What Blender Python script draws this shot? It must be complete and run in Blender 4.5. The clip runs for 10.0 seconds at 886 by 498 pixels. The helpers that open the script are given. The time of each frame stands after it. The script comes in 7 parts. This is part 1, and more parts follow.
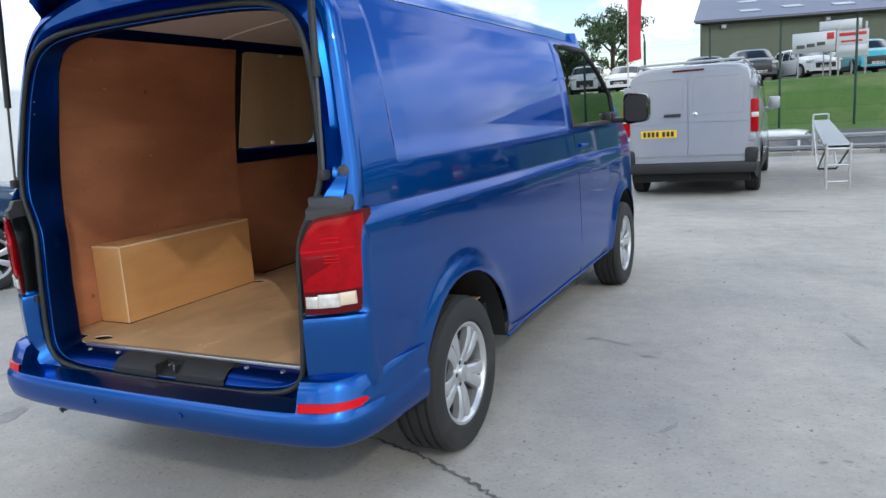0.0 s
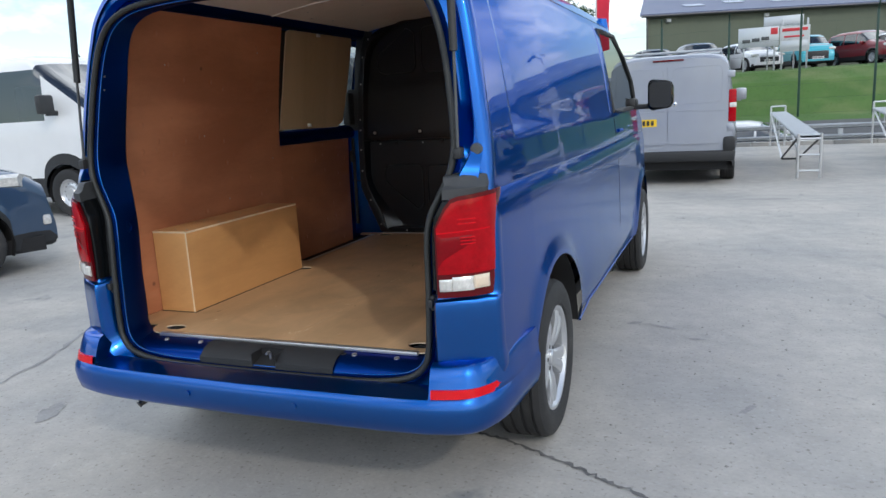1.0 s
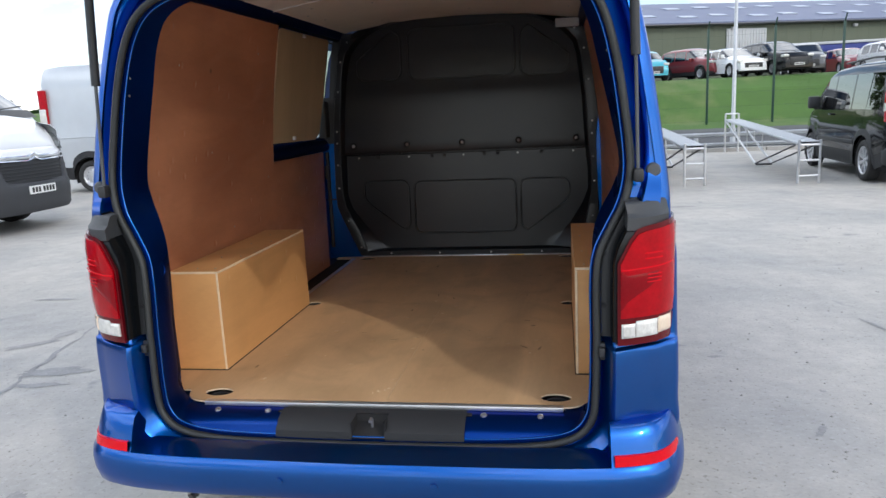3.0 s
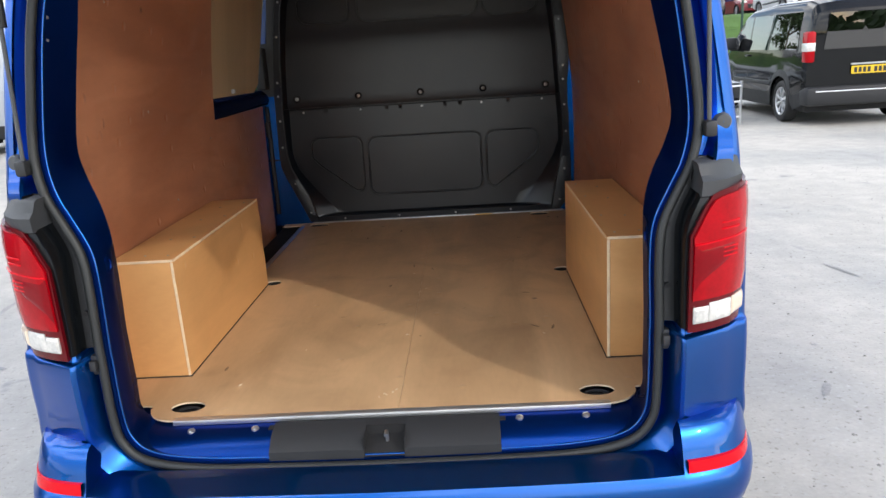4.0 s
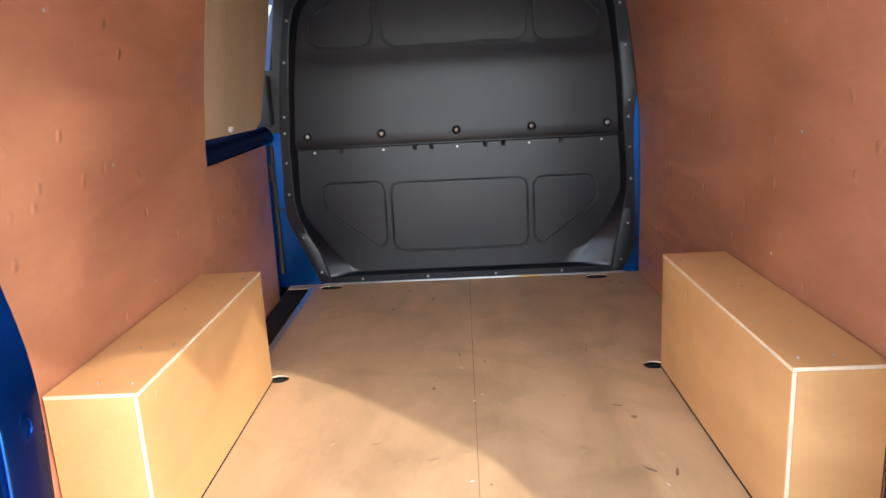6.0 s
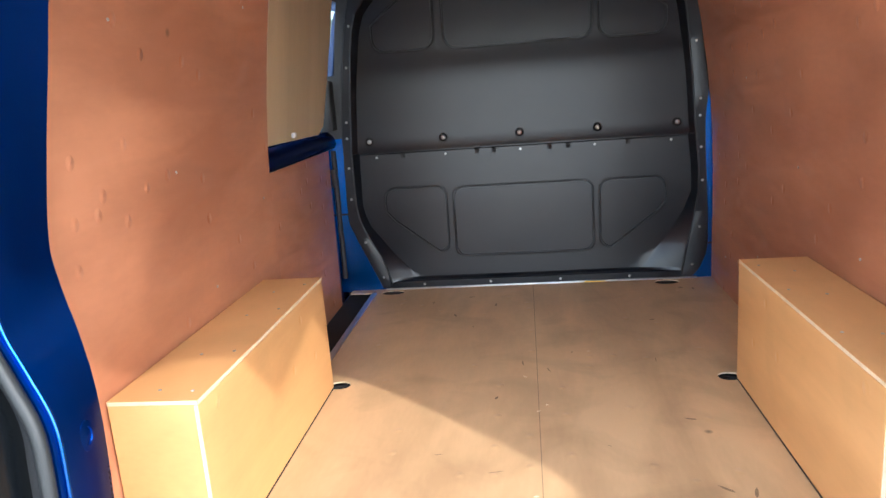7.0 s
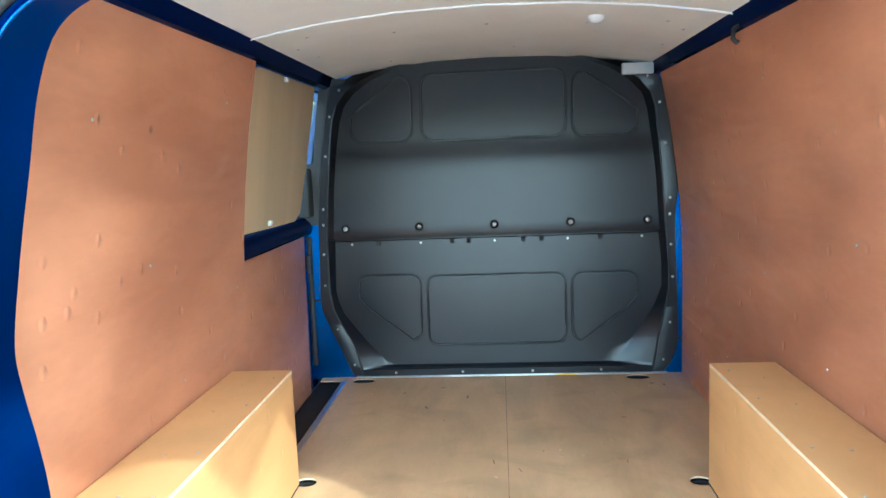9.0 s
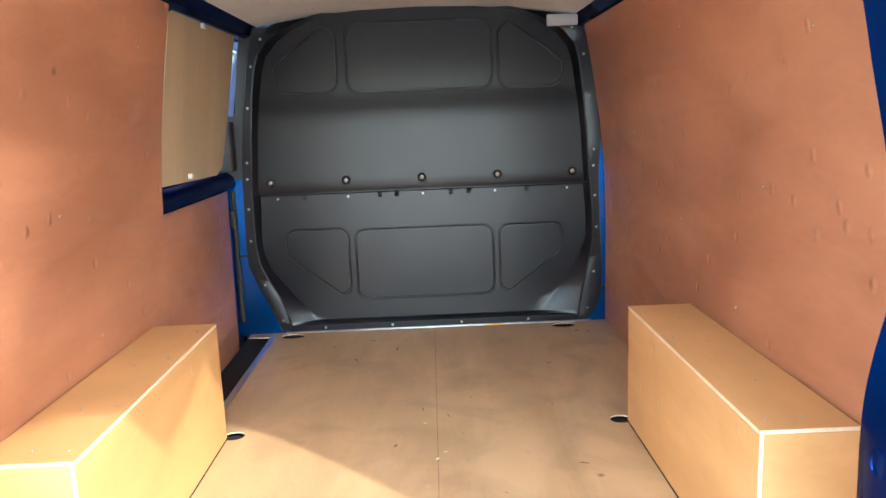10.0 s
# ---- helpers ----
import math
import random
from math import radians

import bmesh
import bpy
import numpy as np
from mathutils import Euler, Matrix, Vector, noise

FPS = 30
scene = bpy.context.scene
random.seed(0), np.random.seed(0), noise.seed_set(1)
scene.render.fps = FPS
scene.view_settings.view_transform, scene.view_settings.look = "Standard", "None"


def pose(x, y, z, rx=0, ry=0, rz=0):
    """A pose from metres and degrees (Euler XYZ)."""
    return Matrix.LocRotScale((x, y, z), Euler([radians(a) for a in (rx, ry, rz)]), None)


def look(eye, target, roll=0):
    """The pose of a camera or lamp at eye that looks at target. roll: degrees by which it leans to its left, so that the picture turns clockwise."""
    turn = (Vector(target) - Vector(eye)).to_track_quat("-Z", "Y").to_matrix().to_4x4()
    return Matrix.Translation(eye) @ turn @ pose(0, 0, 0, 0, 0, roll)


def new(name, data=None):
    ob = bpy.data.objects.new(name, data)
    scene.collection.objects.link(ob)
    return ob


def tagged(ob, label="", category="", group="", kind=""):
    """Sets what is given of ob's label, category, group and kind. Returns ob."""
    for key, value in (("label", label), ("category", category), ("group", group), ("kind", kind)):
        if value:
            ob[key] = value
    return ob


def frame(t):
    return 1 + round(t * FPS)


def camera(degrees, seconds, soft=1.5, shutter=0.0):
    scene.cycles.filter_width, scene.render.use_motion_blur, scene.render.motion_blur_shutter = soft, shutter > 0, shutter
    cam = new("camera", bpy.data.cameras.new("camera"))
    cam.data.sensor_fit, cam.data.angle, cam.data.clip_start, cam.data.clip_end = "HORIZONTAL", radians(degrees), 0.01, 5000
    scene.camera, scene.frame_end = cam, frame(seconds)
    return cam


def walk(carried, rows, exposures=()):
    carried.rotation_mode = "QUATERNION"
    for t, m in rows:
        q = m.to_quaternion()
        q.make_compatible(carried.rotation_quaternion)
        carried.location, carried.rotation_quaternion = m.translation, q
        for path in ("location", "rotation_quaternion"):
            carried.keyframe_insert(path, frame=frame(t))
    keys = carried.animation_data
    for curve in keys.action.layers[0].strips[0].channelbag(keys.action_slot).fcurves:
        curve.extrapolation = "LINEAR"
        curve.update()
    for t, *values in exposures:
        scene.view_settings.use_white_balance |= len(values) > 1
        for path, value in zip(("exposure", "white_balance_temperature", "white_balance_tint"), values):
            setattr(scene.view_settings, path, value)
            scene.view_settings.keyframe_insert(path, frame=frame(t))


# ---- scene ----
cam = camera(63.2, 10.0)
PATH = [
    (0, (2.124, -2.033, 1.382), (1.248, -0.27, 1.029), -3.7),
    (0.5, (1.835, -2.191, 1.391), (1.063, -0.383, 1.025), -2.9),
    (1, (1.546, -2.223, 1.375), (0.813, -0.403, 0.988), -3.2),
    (1.5, (1.264, -2.205, 1.39), (0.615, -0.35, 1.018), -2.5),
    (2, (0.989, -2.249, 1.412), (0.468, -0.347, 1.076), -1.8),
    (2.2, (0.883, -2.258, 1.429), (0.414, -0.34, 1.111), -1.8),
    (3.3, (0.465, -1.987, 1.429), (0.189, -0.054, 0.996), -3.1),
    (3.5, (0.388, -1.937, 1.42), (0.158, -0.007, 0.952), -3.3),
    (4, (0.247, -1.73, 1.433), (0.157, 0.196, 0.901), -3.7),
    (4.5, (0.193, -1.491, 1.413), (0.117, 0.428, 0.853), -1.1),
    (5, (0.126, -1.284, 1.423), (0.01, 0.641, 0.894), 0.3),
    (5.5, (0.028, -1.115, 1.459), (-0.036, 0.824, 0.973), -1.7),
    (5.7, (0.021, -1.079, 1.466), (-0.031, 0.862, 0.988), -2.6),
    (6.8, (0.043, -1.006, 1.451), (-0.131, 0.935, 1.002), -4.4),
    (7, (0.027, -0.996, 1.457), (-0.216, 0.938, 1.009), -4.3),
    (7.5, (0.007, -0.953, 1.438), (-0.337, 0.948, 0.92), -3.8),
    (8, (-0.006, -0.93, 1.434), (-0.336, 0.961, 0.872), -3.8),
    (8.5, (0.0, -0.954, 1.482), (-0.271, 0.99, 1.098), -3.1),
    (9, (0.024, -0.992, 1.518), (-0.135, 0.986, 1.271), -2.3),
    (9.5, (0.045, -0.993, 1.505), (0.017, 0.989, 1.238), -1.7),
    (10, (0.044, -0.997, 1.484), (0.066, 0.97, 1.122), -2.3),
]
EXPOSURES = [(0.0, 0.54, 6400, 8), (2.0, 0.58, 6450, 10), (3.5, 1.02, 6700, 11), (4.5, 1.56, 6900, 14), (5.0, 2.0, 6500, 17), (5.5, 2.45, 6400, 15), (7.0, 2.85, 6100, 9), (8.0, 2.68, 5700, 2), (8.5, 2.9, 4500, -10), (9.0, 3.35, 5100, -11), (9.5, 3.32, 5700, -7), (10.0, 3.25, 6200, 3)]
walk(cam, [(t, look(eye, target, roll)) for t, eye, target, roll in PATH], EXPOSURES)

# ---- light ----
SUN_FROM = Vector((0.717, -0.697, 0.0)).normalized() * math.cos(radians(35)) + Vector((0, 0, math.sin(radians(35))))
sun = new("sun", bpy.data.lights.new("sun", "SUN"))
sun.data.energy, sun.data.angle, sun.data.color = 0.48, radians(0.9), (1.0, 0.94, 0.85)
sun.matrix_world = look(SUN_FROM * 30, (0, 0, 0))

world = bpy.data.worlds.new("world")
scene.world = world
world.use_nodes = True
wn, wl = world.node_tree.nodes, world.node_tree.links
wn.clear()
w_out, w_bg, w_sky = wn.new("ShaderNodeOutputWorld"), wn.new("ShaderNodeBackground"), wn.new("ShaderNodeTexSky")
w_sky.sky_type, w_sky.sun_disc = "NISHITA", False
w_sky.sun_elevation, w_sky.sun_rotation = radians(35), math.atan2(0.717, -0.697)
w_co, w_sep, w_add = wn.new("ShaderNodeTexCoord"), wn.new("ShaderNodeSeparateXYZ"), wn.new("ShaderNodeMath")
w_add.operation, w_add.inputs[1].default_value = "ADD", 0.45
w_max = wn.new("ShaderNodeMath")
w_max.operation, w_max.inputs[1].default_value = "MAXIMUM", 0.05
w_div = wn.new("ShaderNodeVectorMath")
w_div.operation = "DIVIDE"
w_cmb = wn.new("ShaderNodeCombineXYZ")
w_noise, w_ramp = wn.new("ShaderNodeTexNoise"), wn.new("ShaderNodeValToRGB")
w_noise.inputs["Scale"].default_value, w_noise.inputs["Detail"].default_value = 2.3, 8
w_noise.inputs["Roughness"].default_value = 0.58
w_ramp.color_ramp.elements[0].position, w_ramp.color_ramp.elements[1].position = 0.45, 0.55
w_noise2, w_ramp2 = wn.new("ShaderNodeTexNoise"), wn.new("ShaderNodeValToRGB")
w_noise2.inputs["Scale"].default_value, w_noise2.inputs["Detail"].default_value = 3.8, 6
w_ramp2.color_ramp.elements[0].position, w_ramp2.color_ramp.elements[0].color = 0.36, (0.50, 0.57, 0.68, 1)
w_ramp2.color_ramp.elements[1].position, w_ramp2.color_ramp.elements[1].color = 0.66, (1.14, 1.18, 1.21, 1)
w_str = wn.new("ShaderNodeVectorMath")
w_str.operation = "SCALE"
w_str.inputs["Scale"].default_value = 0.075
w_mix = wn.new("ShaderNodeMix")
w_mix.data_type = "RGBA"
wl.new(w_co.outputs["Generated"], w_sep.inputs[0])
wl.new(w_sep.outputs["Z"], w_max.inputs[0])
wl.new(w_max.outputs[0], w_add.inputs[0])
for socket in ("X", "Y", "Z"):
    wl.new(w_add.outputs[0], w_cmb.inputs[socket])
wl.new(w_co.outputs["Generated"], w_div.inputs[0])
wl.new(w_cmb.outputs[0], w_div.inputs[1])
wl.new(w_div.outputs[0], w_noise.inputs["Vector"])
wl.new(w_div.outputs[0], w_noise2.inputs["Vector"])
wl.new(w_noise.outputs["Fac"], w_ramp.inputs[0])
wl.new(w_noise2.outputs["Fac"], w_ramp2.inputs[0])
wl.new(w_sky.outputs[0], w_str.inputs[0])
wl.new(w_ramp.outputs["Color"], w_mix.inputs["Factor"])
wl.new(w_str.outputs[0], w_mix.inputs["A"])
w_grad, w_lit = wn.new("ShaderNodeMath"), wn.new("ShaderNodeVectorMath")  # a clouded sky is dimmer towards the horizon
w_grad.operation, w_grad.inputs[1].default_value, w_grad.inputs[2].default_value = "MULTIPLY_ADD", 0.85, 0.56
w_lit.operation = "SCALE"
wl.new(w_max.outputs[0], w_grad.inputs[0])
wl.new(w_ramp2.outputs["Color"], w_lit.inputs[0])
wl.new(w_grad.outputs[0], w_lit.inputs["Scale"])
wl.new(w_lit.outputs[0], w_mix.inputs["B"])
wl.new(w_mix.outputs["Result"], w_bg.inputs["Color"])
w_bg.inputs["Strength"].default_value = 1.65
wl.new(w_bg.outputs[0], w_out.inputs[0])


# ---- materials ----
def surface(name, colour, rough=0.5, metal=0.0, vary=0.12, scale=6.0, bump=0.0, grain=80.0, coat=0.0, dirt=None, spec=0.5, stretch=None, rand=0.0, edge=None):
    """A node material: a base colour that varies at two scales, uneven gloss, fine relief and, if wanted, a second colour in patches."""
    m = bpy.data.materials.new(name)
    m.use_nodes = True
    n, l = m.node_tree.nodes, m.node_tree.links
    b = n["Principled BSDF"]
    b.inputs["Metallic"].default_value = metal
    b.inputs["Coat Weight"].default_value = coat
    b.inputs["Coat Roughness"].default_value = 0.02
    if edge:
        b.inputs["Specular Tint"].default_value = (*edge, 1)
    b.inputs["Specular IOR Level"].default_value = spec
    co = n.new("ShaderNodeTexCoord")
    vec = co.outputs["Object"]
    if stretch:
        mp = n.new("ShaderNodeMapping")
        mp.inputs["Scale"].default_value = stretch
        l.new(vec, mp.inputs[0])
        vec = mp.outputs[0]
    big, small = n.new("ShaderNodeTexNoise"), n.new("ShaderNodeTexNoise")
    big.inputs["Scale"].default_value, small.inputs["Scale"].default_value = scale, grain
    big.inputs["Detail"].default_value = small.inputs["Detail"].default_value = 5
    l.new(vec, big.inputs["Vector"])
    l.new(vec, small.inputs["Vector"])
    mean = n.new("ShaderNodeMath")
    mean.operation = "MULTIPLY_ADD"
    mean.inputs[1].default_value = 0.4
    l.new(small.outputs["Fac"], mean.inputs[0])
    half = n.new("ShaderNodeMath")
    half.operation = "MULTIPLY"
    half.inputs[1].default_value = 0.6
    l.new(big.outputs["Fac"], half.inputs[0])
    l.new(half.outputs[0], mean.inputs[2])
    ramp = n.new("ShaderNodeValToRGB")
    lo, hi = ramp.color_ramp.elements
    lo.position, hi.position = 0.3, 0.7
    lo.color = (*[c * (1 - vary) for c in colour], 1)
    hi.color = (*[min(1, c * (1 + vary)) for c in colour], 1)
    l.new(mean.outputs[0], ramp.inputs[0])
    out = ramp.outputs[0]
    if dirt:
        d, dr, mx = n.new("ShaderNodeTexNoise"), n.new("ShaderNodeValToRGB"), n.new("ShaderNodeMix")
        d.inputs["Scale"].default_value, d.inputs["Detail"].default_value = dirt[1], 7
        dr.color_ramp.elements[0].position, dr.color_ramp.elements[1].position = dirt[2], dirt[3]
        mx.data_type = "RGBA"
        mx.inputs["B"].default_value = (*dirt[0], 1)
        l.new(co.outputs["Object"], d.inputs["Vector"])
        l.new(d.outputs["Fac"], dr.inputs[0])
        l.new(dr.outputs[0], mx.inputs["Factor"])
        l.new(out, mx.inputs["A"])
        out = mx.outputs["Result"]
    if rand:
        oi, hs = n.new("ShaderNodeObjectInfo"), n.new("ShaderNodeHueSaturation")
        mr = n.new("ShaderNodeMapRange")
        mr.inputs["To Min"].default_value, mr.inputs["To Max"].default_value = 1 - rand, 1 + rand
        l.new(oi.outputs["Random"], mr.inputs[0])
        l.new(mr.outputs[0], hs.inputs["Value"])
        l.new(out, hs.inputs["Color"])
        out = hs.outputs[0]
    l.new(out, b.inputs["Base Color"])
    rr = n.new("ShaderNodeMapRange")
    rr.inputs["To Min"].default_value, rr.inputs["To Max"].default_value = max(0.02, rough * 0.8), min(1, rough * 1.2)
    l.new(mean.outputs[0], rr.inputs[0])
    l.new(rr.outputs[0], b.inputs["Roughness"])
    if bump:
        bp = n.new("ShaderNodeBump")
        bp.inputs["Strength"].default_value, bp.inputs["Distance"].default_value = bump, 0.01
        l.new(mean.outputs[0], bp.inputs["Height"])
        l.new(bp.outputs[0], b.inputs["Normal"])
    return m


def plywood(name, colour, dark, across=(1.0, 1.0, 1.0), rough=0.42, knots=True, gloss=0.5, flat="YZ", dents=0.0, worn=0.0, relief=0.2, ripple=0.0, swirl=1.0):
    """Rotary-cut veneer: wavy figure drawn out along one axis, fine pores, scattered knots and scuffs."""
    m = bpy.data.materials.new(name)
    m.use_nodes = True
    n, l = m.node_tree.nodes, m.node_tree.links
    b = n["Principled BSDF"]
    b.inputs["Specular IOR Level"].default_value = gloss
    co, mp = n.new("ShaderNodeTexCoord"), n.new("ShaderNodeMapping")
    mp.inputs["Scale"].default_value = across
    l.new(co.outputs["Object"], mp.inputs[0])
    fig, fine, big = n.new("ShaderNodeTexNoise"), n.new("ShaderNodeTexNoise"), n.new("ShaderNodeTexNoise")
    fig.inputs["Scale"].default_value, fig.inputs["Detail"].default_value, fig.inputs["Distortion"].default_value = 1.9, 1.0 + 2.5 * swirl, swirl
    fine.inputs["Scale"].default_value, fine.inputs["Detail"].default_value = 42, 6
    big.inputs["Scale"].default_value, big.inputs["Detail"].default_value = 1.7, 3
    l.new(mp.outputs[0], fig.inputs["Vector"])
    l.new(mp.outputs[0], fine.inputs["Vector"])
    l.new(co.outputs["Object"], big.inputs["Vector"])
    a1, a2 = n.new("ShaderNodeMath"), n.new("ShaderNodeMath")
    a1.operation = a2.operation = "MULTIPLY_ADD"
    a1.inputs[1].default_value, a2.inputs[1].default_value = 0.66, 0.10
    sm = n.new("ShaderNodeMath")
    sm.operation, sm.inputs[1].default_value = "MULTIPLY", 0.24
    l.new(big.outputs["Fac"], sm.inputs[0])
    l.new(fine.outputs["Fac"], a2.inputs[0])
    l.new(sm.outputs[0], a2.inputs[2])
    l.new(fig.outputs["Fac"], a1.inputs[0])
    l.new(a2.outputs[0], a1.inputs[2])
    ramp = n.new("ShaderNodeValToRGB")
    e = ramp.color_ramp.elements
    e[0].position, e[0].color = 0.36, (*dark, 1)
    e[1].position, e[1].color = 0.60, (*colour, 1)
    l.new(a1.outputs[0], ramp.inputs[0])
    out = ramp.outputs[0]
    if knots:
        v, vr, mx = n.new("ShaderNodeTexVoronoi"), n.new("ShaderNodeValToRGB"), n.new("ShaderNodeMix")
        v.inputs["Scale"].default_value = 3.4
        vr.color_ramp.elements[0].position, vr.color_ramp.elements[0].color = 0.018, (0.8, 0.8, 0.8, 1)
        vr.color_ramp.elements[1].position, vr.color_ramp.elements[1].color = 0.045, (0, 0, 0, 1)
        mx.data_type = "RGBA"
        mx.inputs["B"].default_value = (*[c * 0.3 for c in dark], 1)
        l.new(co.outputs["Object"], v.inputs["Vector"])
        l.new(v.outputs["Distance"], vr.inputs[0])
        l.new(vr.outputs[0], mx.inputs["Factor"])
        l.new(out, mx.inputs["A"])
        out = mx.outputs["Result"]
    height = a1.outputs[0]
    if worn:
        w, wr, wm = n.new("ShaderNodeTexNoise"), n.new("ShaderNodeValToRGB"), n.new("ShaderNodeMix")
        w.inputs["Scale"].default_value, w.inputs["Detail"].default_value, w.inputs["Distortion"].default_value = 3.3, 8, 0.8
        wr.color_ramp.elements[0].position, wr.color_ramp.elements[1].position = 0.50, 0.78
        wr.color_ramp.elements[1].color = (worn, worn, worn, 1)
        wm.data_type, wm.blend_type = "RGBA", "MIX"
        wm.inputs["B"].default_value = (*[c * 0.62 for c in dark], 1)
        l.new(co.outputs["Object"], w.inputs["Vector"])
        l.new(w.outputs["Fac"], wr.inputs[0])
        l.new(wr.outputs[0], wm.inputs["Factor"])
        l.new(out, wm.inputs["A"])
        out = wm.outputs["Result"]
    if dents:
        sp, cb = n.new("ShaderNodeSeparateXYZ"), n.new("ShaderNodeCombineXYZ")
        l.new(co.outputs["Object"], sp.inputs[0])
        l.new(sp.outputs[flat[0]], cb.inputs[0])
        squeeze = n.new("ShaderNodeMath")
        squeeze.operation, squeeze.inputs[1].default_value = "MULTIPLY", 0.85
        l.new(sp.outputs[flat[1]], squeeze.inputs[0])
        l.new(squeeze.outputs[0], cb.inputs[1])
        dv, dr, dk, dm, dx = n.new("ShaderNodeTexVoronoi"), n.new("ShaderNodeMapRange"), n.new("ShaderNodeSeparateColor"), n.new("ShaderNodeMath"), n.new("ShaderNodeMix")
        dv.voronoi_dimensions = "2D"
        dv.inputs["Scale"].default_value = 11.0
        dr.inputs["From Min"].default_value, dr.inputs["From Max"].default_value = 0.02, 0.14
        dr.inputs["To Min"].default_value, dr.inputs["To Max"].default_value = 1.0, 0.0
        pick = n.new("ShaderNodeMath")
        pick.operation, pick.inputs[1].default_value = "LESS_THAN", dents
        dm.operation = "MULTIPLY"
        l.new(cb.outputs[0], dv.inputs["Vector"])
        l.new(dv.outputs["Distance"], dr.inputs[0])
        l.new(dv.outputs["Color"], dk.inputs[0])
        l.new(dk.outputs[0], pick.inputs[0])
        l.new(dr.outputs[0], dm.inputs[0])
        l.new(pick.outputs[0], dm.inputs[1])
        soft = n.new("ShaderNodeMath")
        soft.operation, soft.inputs[1].default_value = "MULTIPLY", 0.10
        l.new(dm.outputs[0], soft.inputs[0])
        dx.data_type = "RGBA"
        dx.inputs["B"].default_value = (*[min(0.85, c * 1.3) for c in colour], 1)
        l.new(soft.outputs[0], dx.inputs["Factor"])
        l.new(out, dx.inputs["A"])
        out = dx.outputs["Result"]
        hm = n.new("ShaderNodeMath")
        hm.operation, hm.inputs[1].default_value = "MULTIPLY_ADD", 2.4
        l.new(dm.outputs[0], hm.inputs[0])
        l.new(a1.outputs[0], hm.inputs[2])
        height = hm.outputs[0]
    if ripple:
        wv, wmap, wa = n.new("ShaderNodeTexNoise"), n.new("ShaderNodeMapping"), n.new("ShaderNodeMath")
        wmap.inputs["Scale"].default_value = (1.0, 1.1, 5.0)
        wmap.inputs["Rotation"].default_value = (0.18, 0, 0)
        wv.inputs["Scale"].default_value, wv.inputs["Detail"].default_value, wv.inputs["Distortion"].default_value = 2.2, 1.0, 0.5
        wa.operation, wa.inputs[1].default_value = "MULTIPLY_ADD", ripple
        l.new(co.outputs["Object"], wmap.inputs[0])
        l.new(wmap.outputs[0], wv.inputs["Vector"])
        l.new(wv.outputs["Fac"], wa.inputs[0])
        l.new(height, wa.inputs[2])
        height = wa.outputs[0]
    l.new(out, b.inputs["Base Color"])
    rr = n.new("ShaderNodeMapRange")
    rr.inputs["To Min"].default_value, rr.inputs["To Max"].default_value = rough * 0.75, rough * 1.3
    l.new(a1.outputs[0], rr.inputs[0])
    l.new(rr.outputs[0], b.inputs["Roughness"])
    bp = n.new("ShaderNodeBump")
    bp.inputs["Strength"].default_value, bp.inputs["Distance"].default_value = relief, 0.005
    l.new(height, bp.inputs["Height"])
    l.new(bp.outputs[0], b.inputs["Normal"])
    return m


def glass(name, tint, rough=0.0, shine=0.06):
    """Thin glazing: clear tinted glass with a mirror-like face."""
    m = bpy.data.materials.new(name)
    m.use_nodes = True
    n, l = m.node_tree.nodes, m.node_tree.links
    n.remove(n["Principled BSDF"])
    gl, tr, mix, fr = n.new("ShaderNodeBsdfGlossy"), n.new("ShaderNodeBsdfTransparent"), n.new("ShaderNodeMixShader"), n.new("ShaderNodeMath")
    lw, pw = n.new("ShaderNodeLayerWeight"), n.new("ShaderNodeMath")
    lw.inputs["Blend"].default_value = 0.5
    pw.operation, pw.inputs[1].default_value = "POWER", 4.0
    fr.operation, fr.inputs[1].default_value, fr.inputs[2].default_value = "MULTIPLY_ADD", 0.9, shine
    l.new(lw.outputs["Facing"], pw.inputs[0])
    l.new(pw.outputs[0], fr.inputs[0])
    tr.inputs["Color"].default_value = (*tint, 1)
    gl.inputs["Roughness"].default_value = rough
    l.new(fr.outputs[0], mix.inputs[0])
    l.new(tr.outputs[0], mix.inputs[1])
    l.new(gl.outputs[0], mix.inputs[2])
    l.new(mix.outputs[0], n["Material Output"].inputs[0])
    return m


BLUE = surface("blue_metallic_paint", (0.0004, 0.086, 0.365), 0.30, 0.95, 0.05, 3, 0.0, 300, coat=0.75, edge=(0.0, 0.46, 0.90))
# the body blue, duller, with the shade inside the opening put into its colour
BLUE_SHADE = surface("shade_darkened_blue_paint", (0.0009, 0.032, 0.205), 0.32, 0.88, 0.06, 3, 0.0, 300, coat=0.12, edge=(0.0, 0.02, 0.12))
GREY_PAINT = surface("silver_grey_paint", (0.36, 0.38, 0.43), 0.35, 0.45, 0.05, 3, 0.0, 300, coat=0.8)
SILVER_PAINT = surface("pale_silver_paint", (0.50, 0.53, 0.56), 0.35, 0.4, 0.05, 3, 0.0, 300, coat=0.8)
WHITE_PAINT = surface("white_paint", (0.72, 0.73, 0.74), 0.3, 0, 0.03, 3, 0, 200, coat=0.7)
BLACK_PAINT = surface("black_paint", (0.006, 0.007, 0.008), 0.06, 0, 0.2, 3, 0, 200, coat=0.0, spec=0.32)
NAVY_PAINT = surface("slate_blue_paint", (0.035, 0.07, 0.13), 0.3, 0.4, 0.08, 3, 0, 200, coat=1.0)
RED_PAINT = surface("dark_red_paint", (0.20, 0.015, 0.02), 0.3, 0.2, 0.08, 3, 0, 200, coat=0.8)
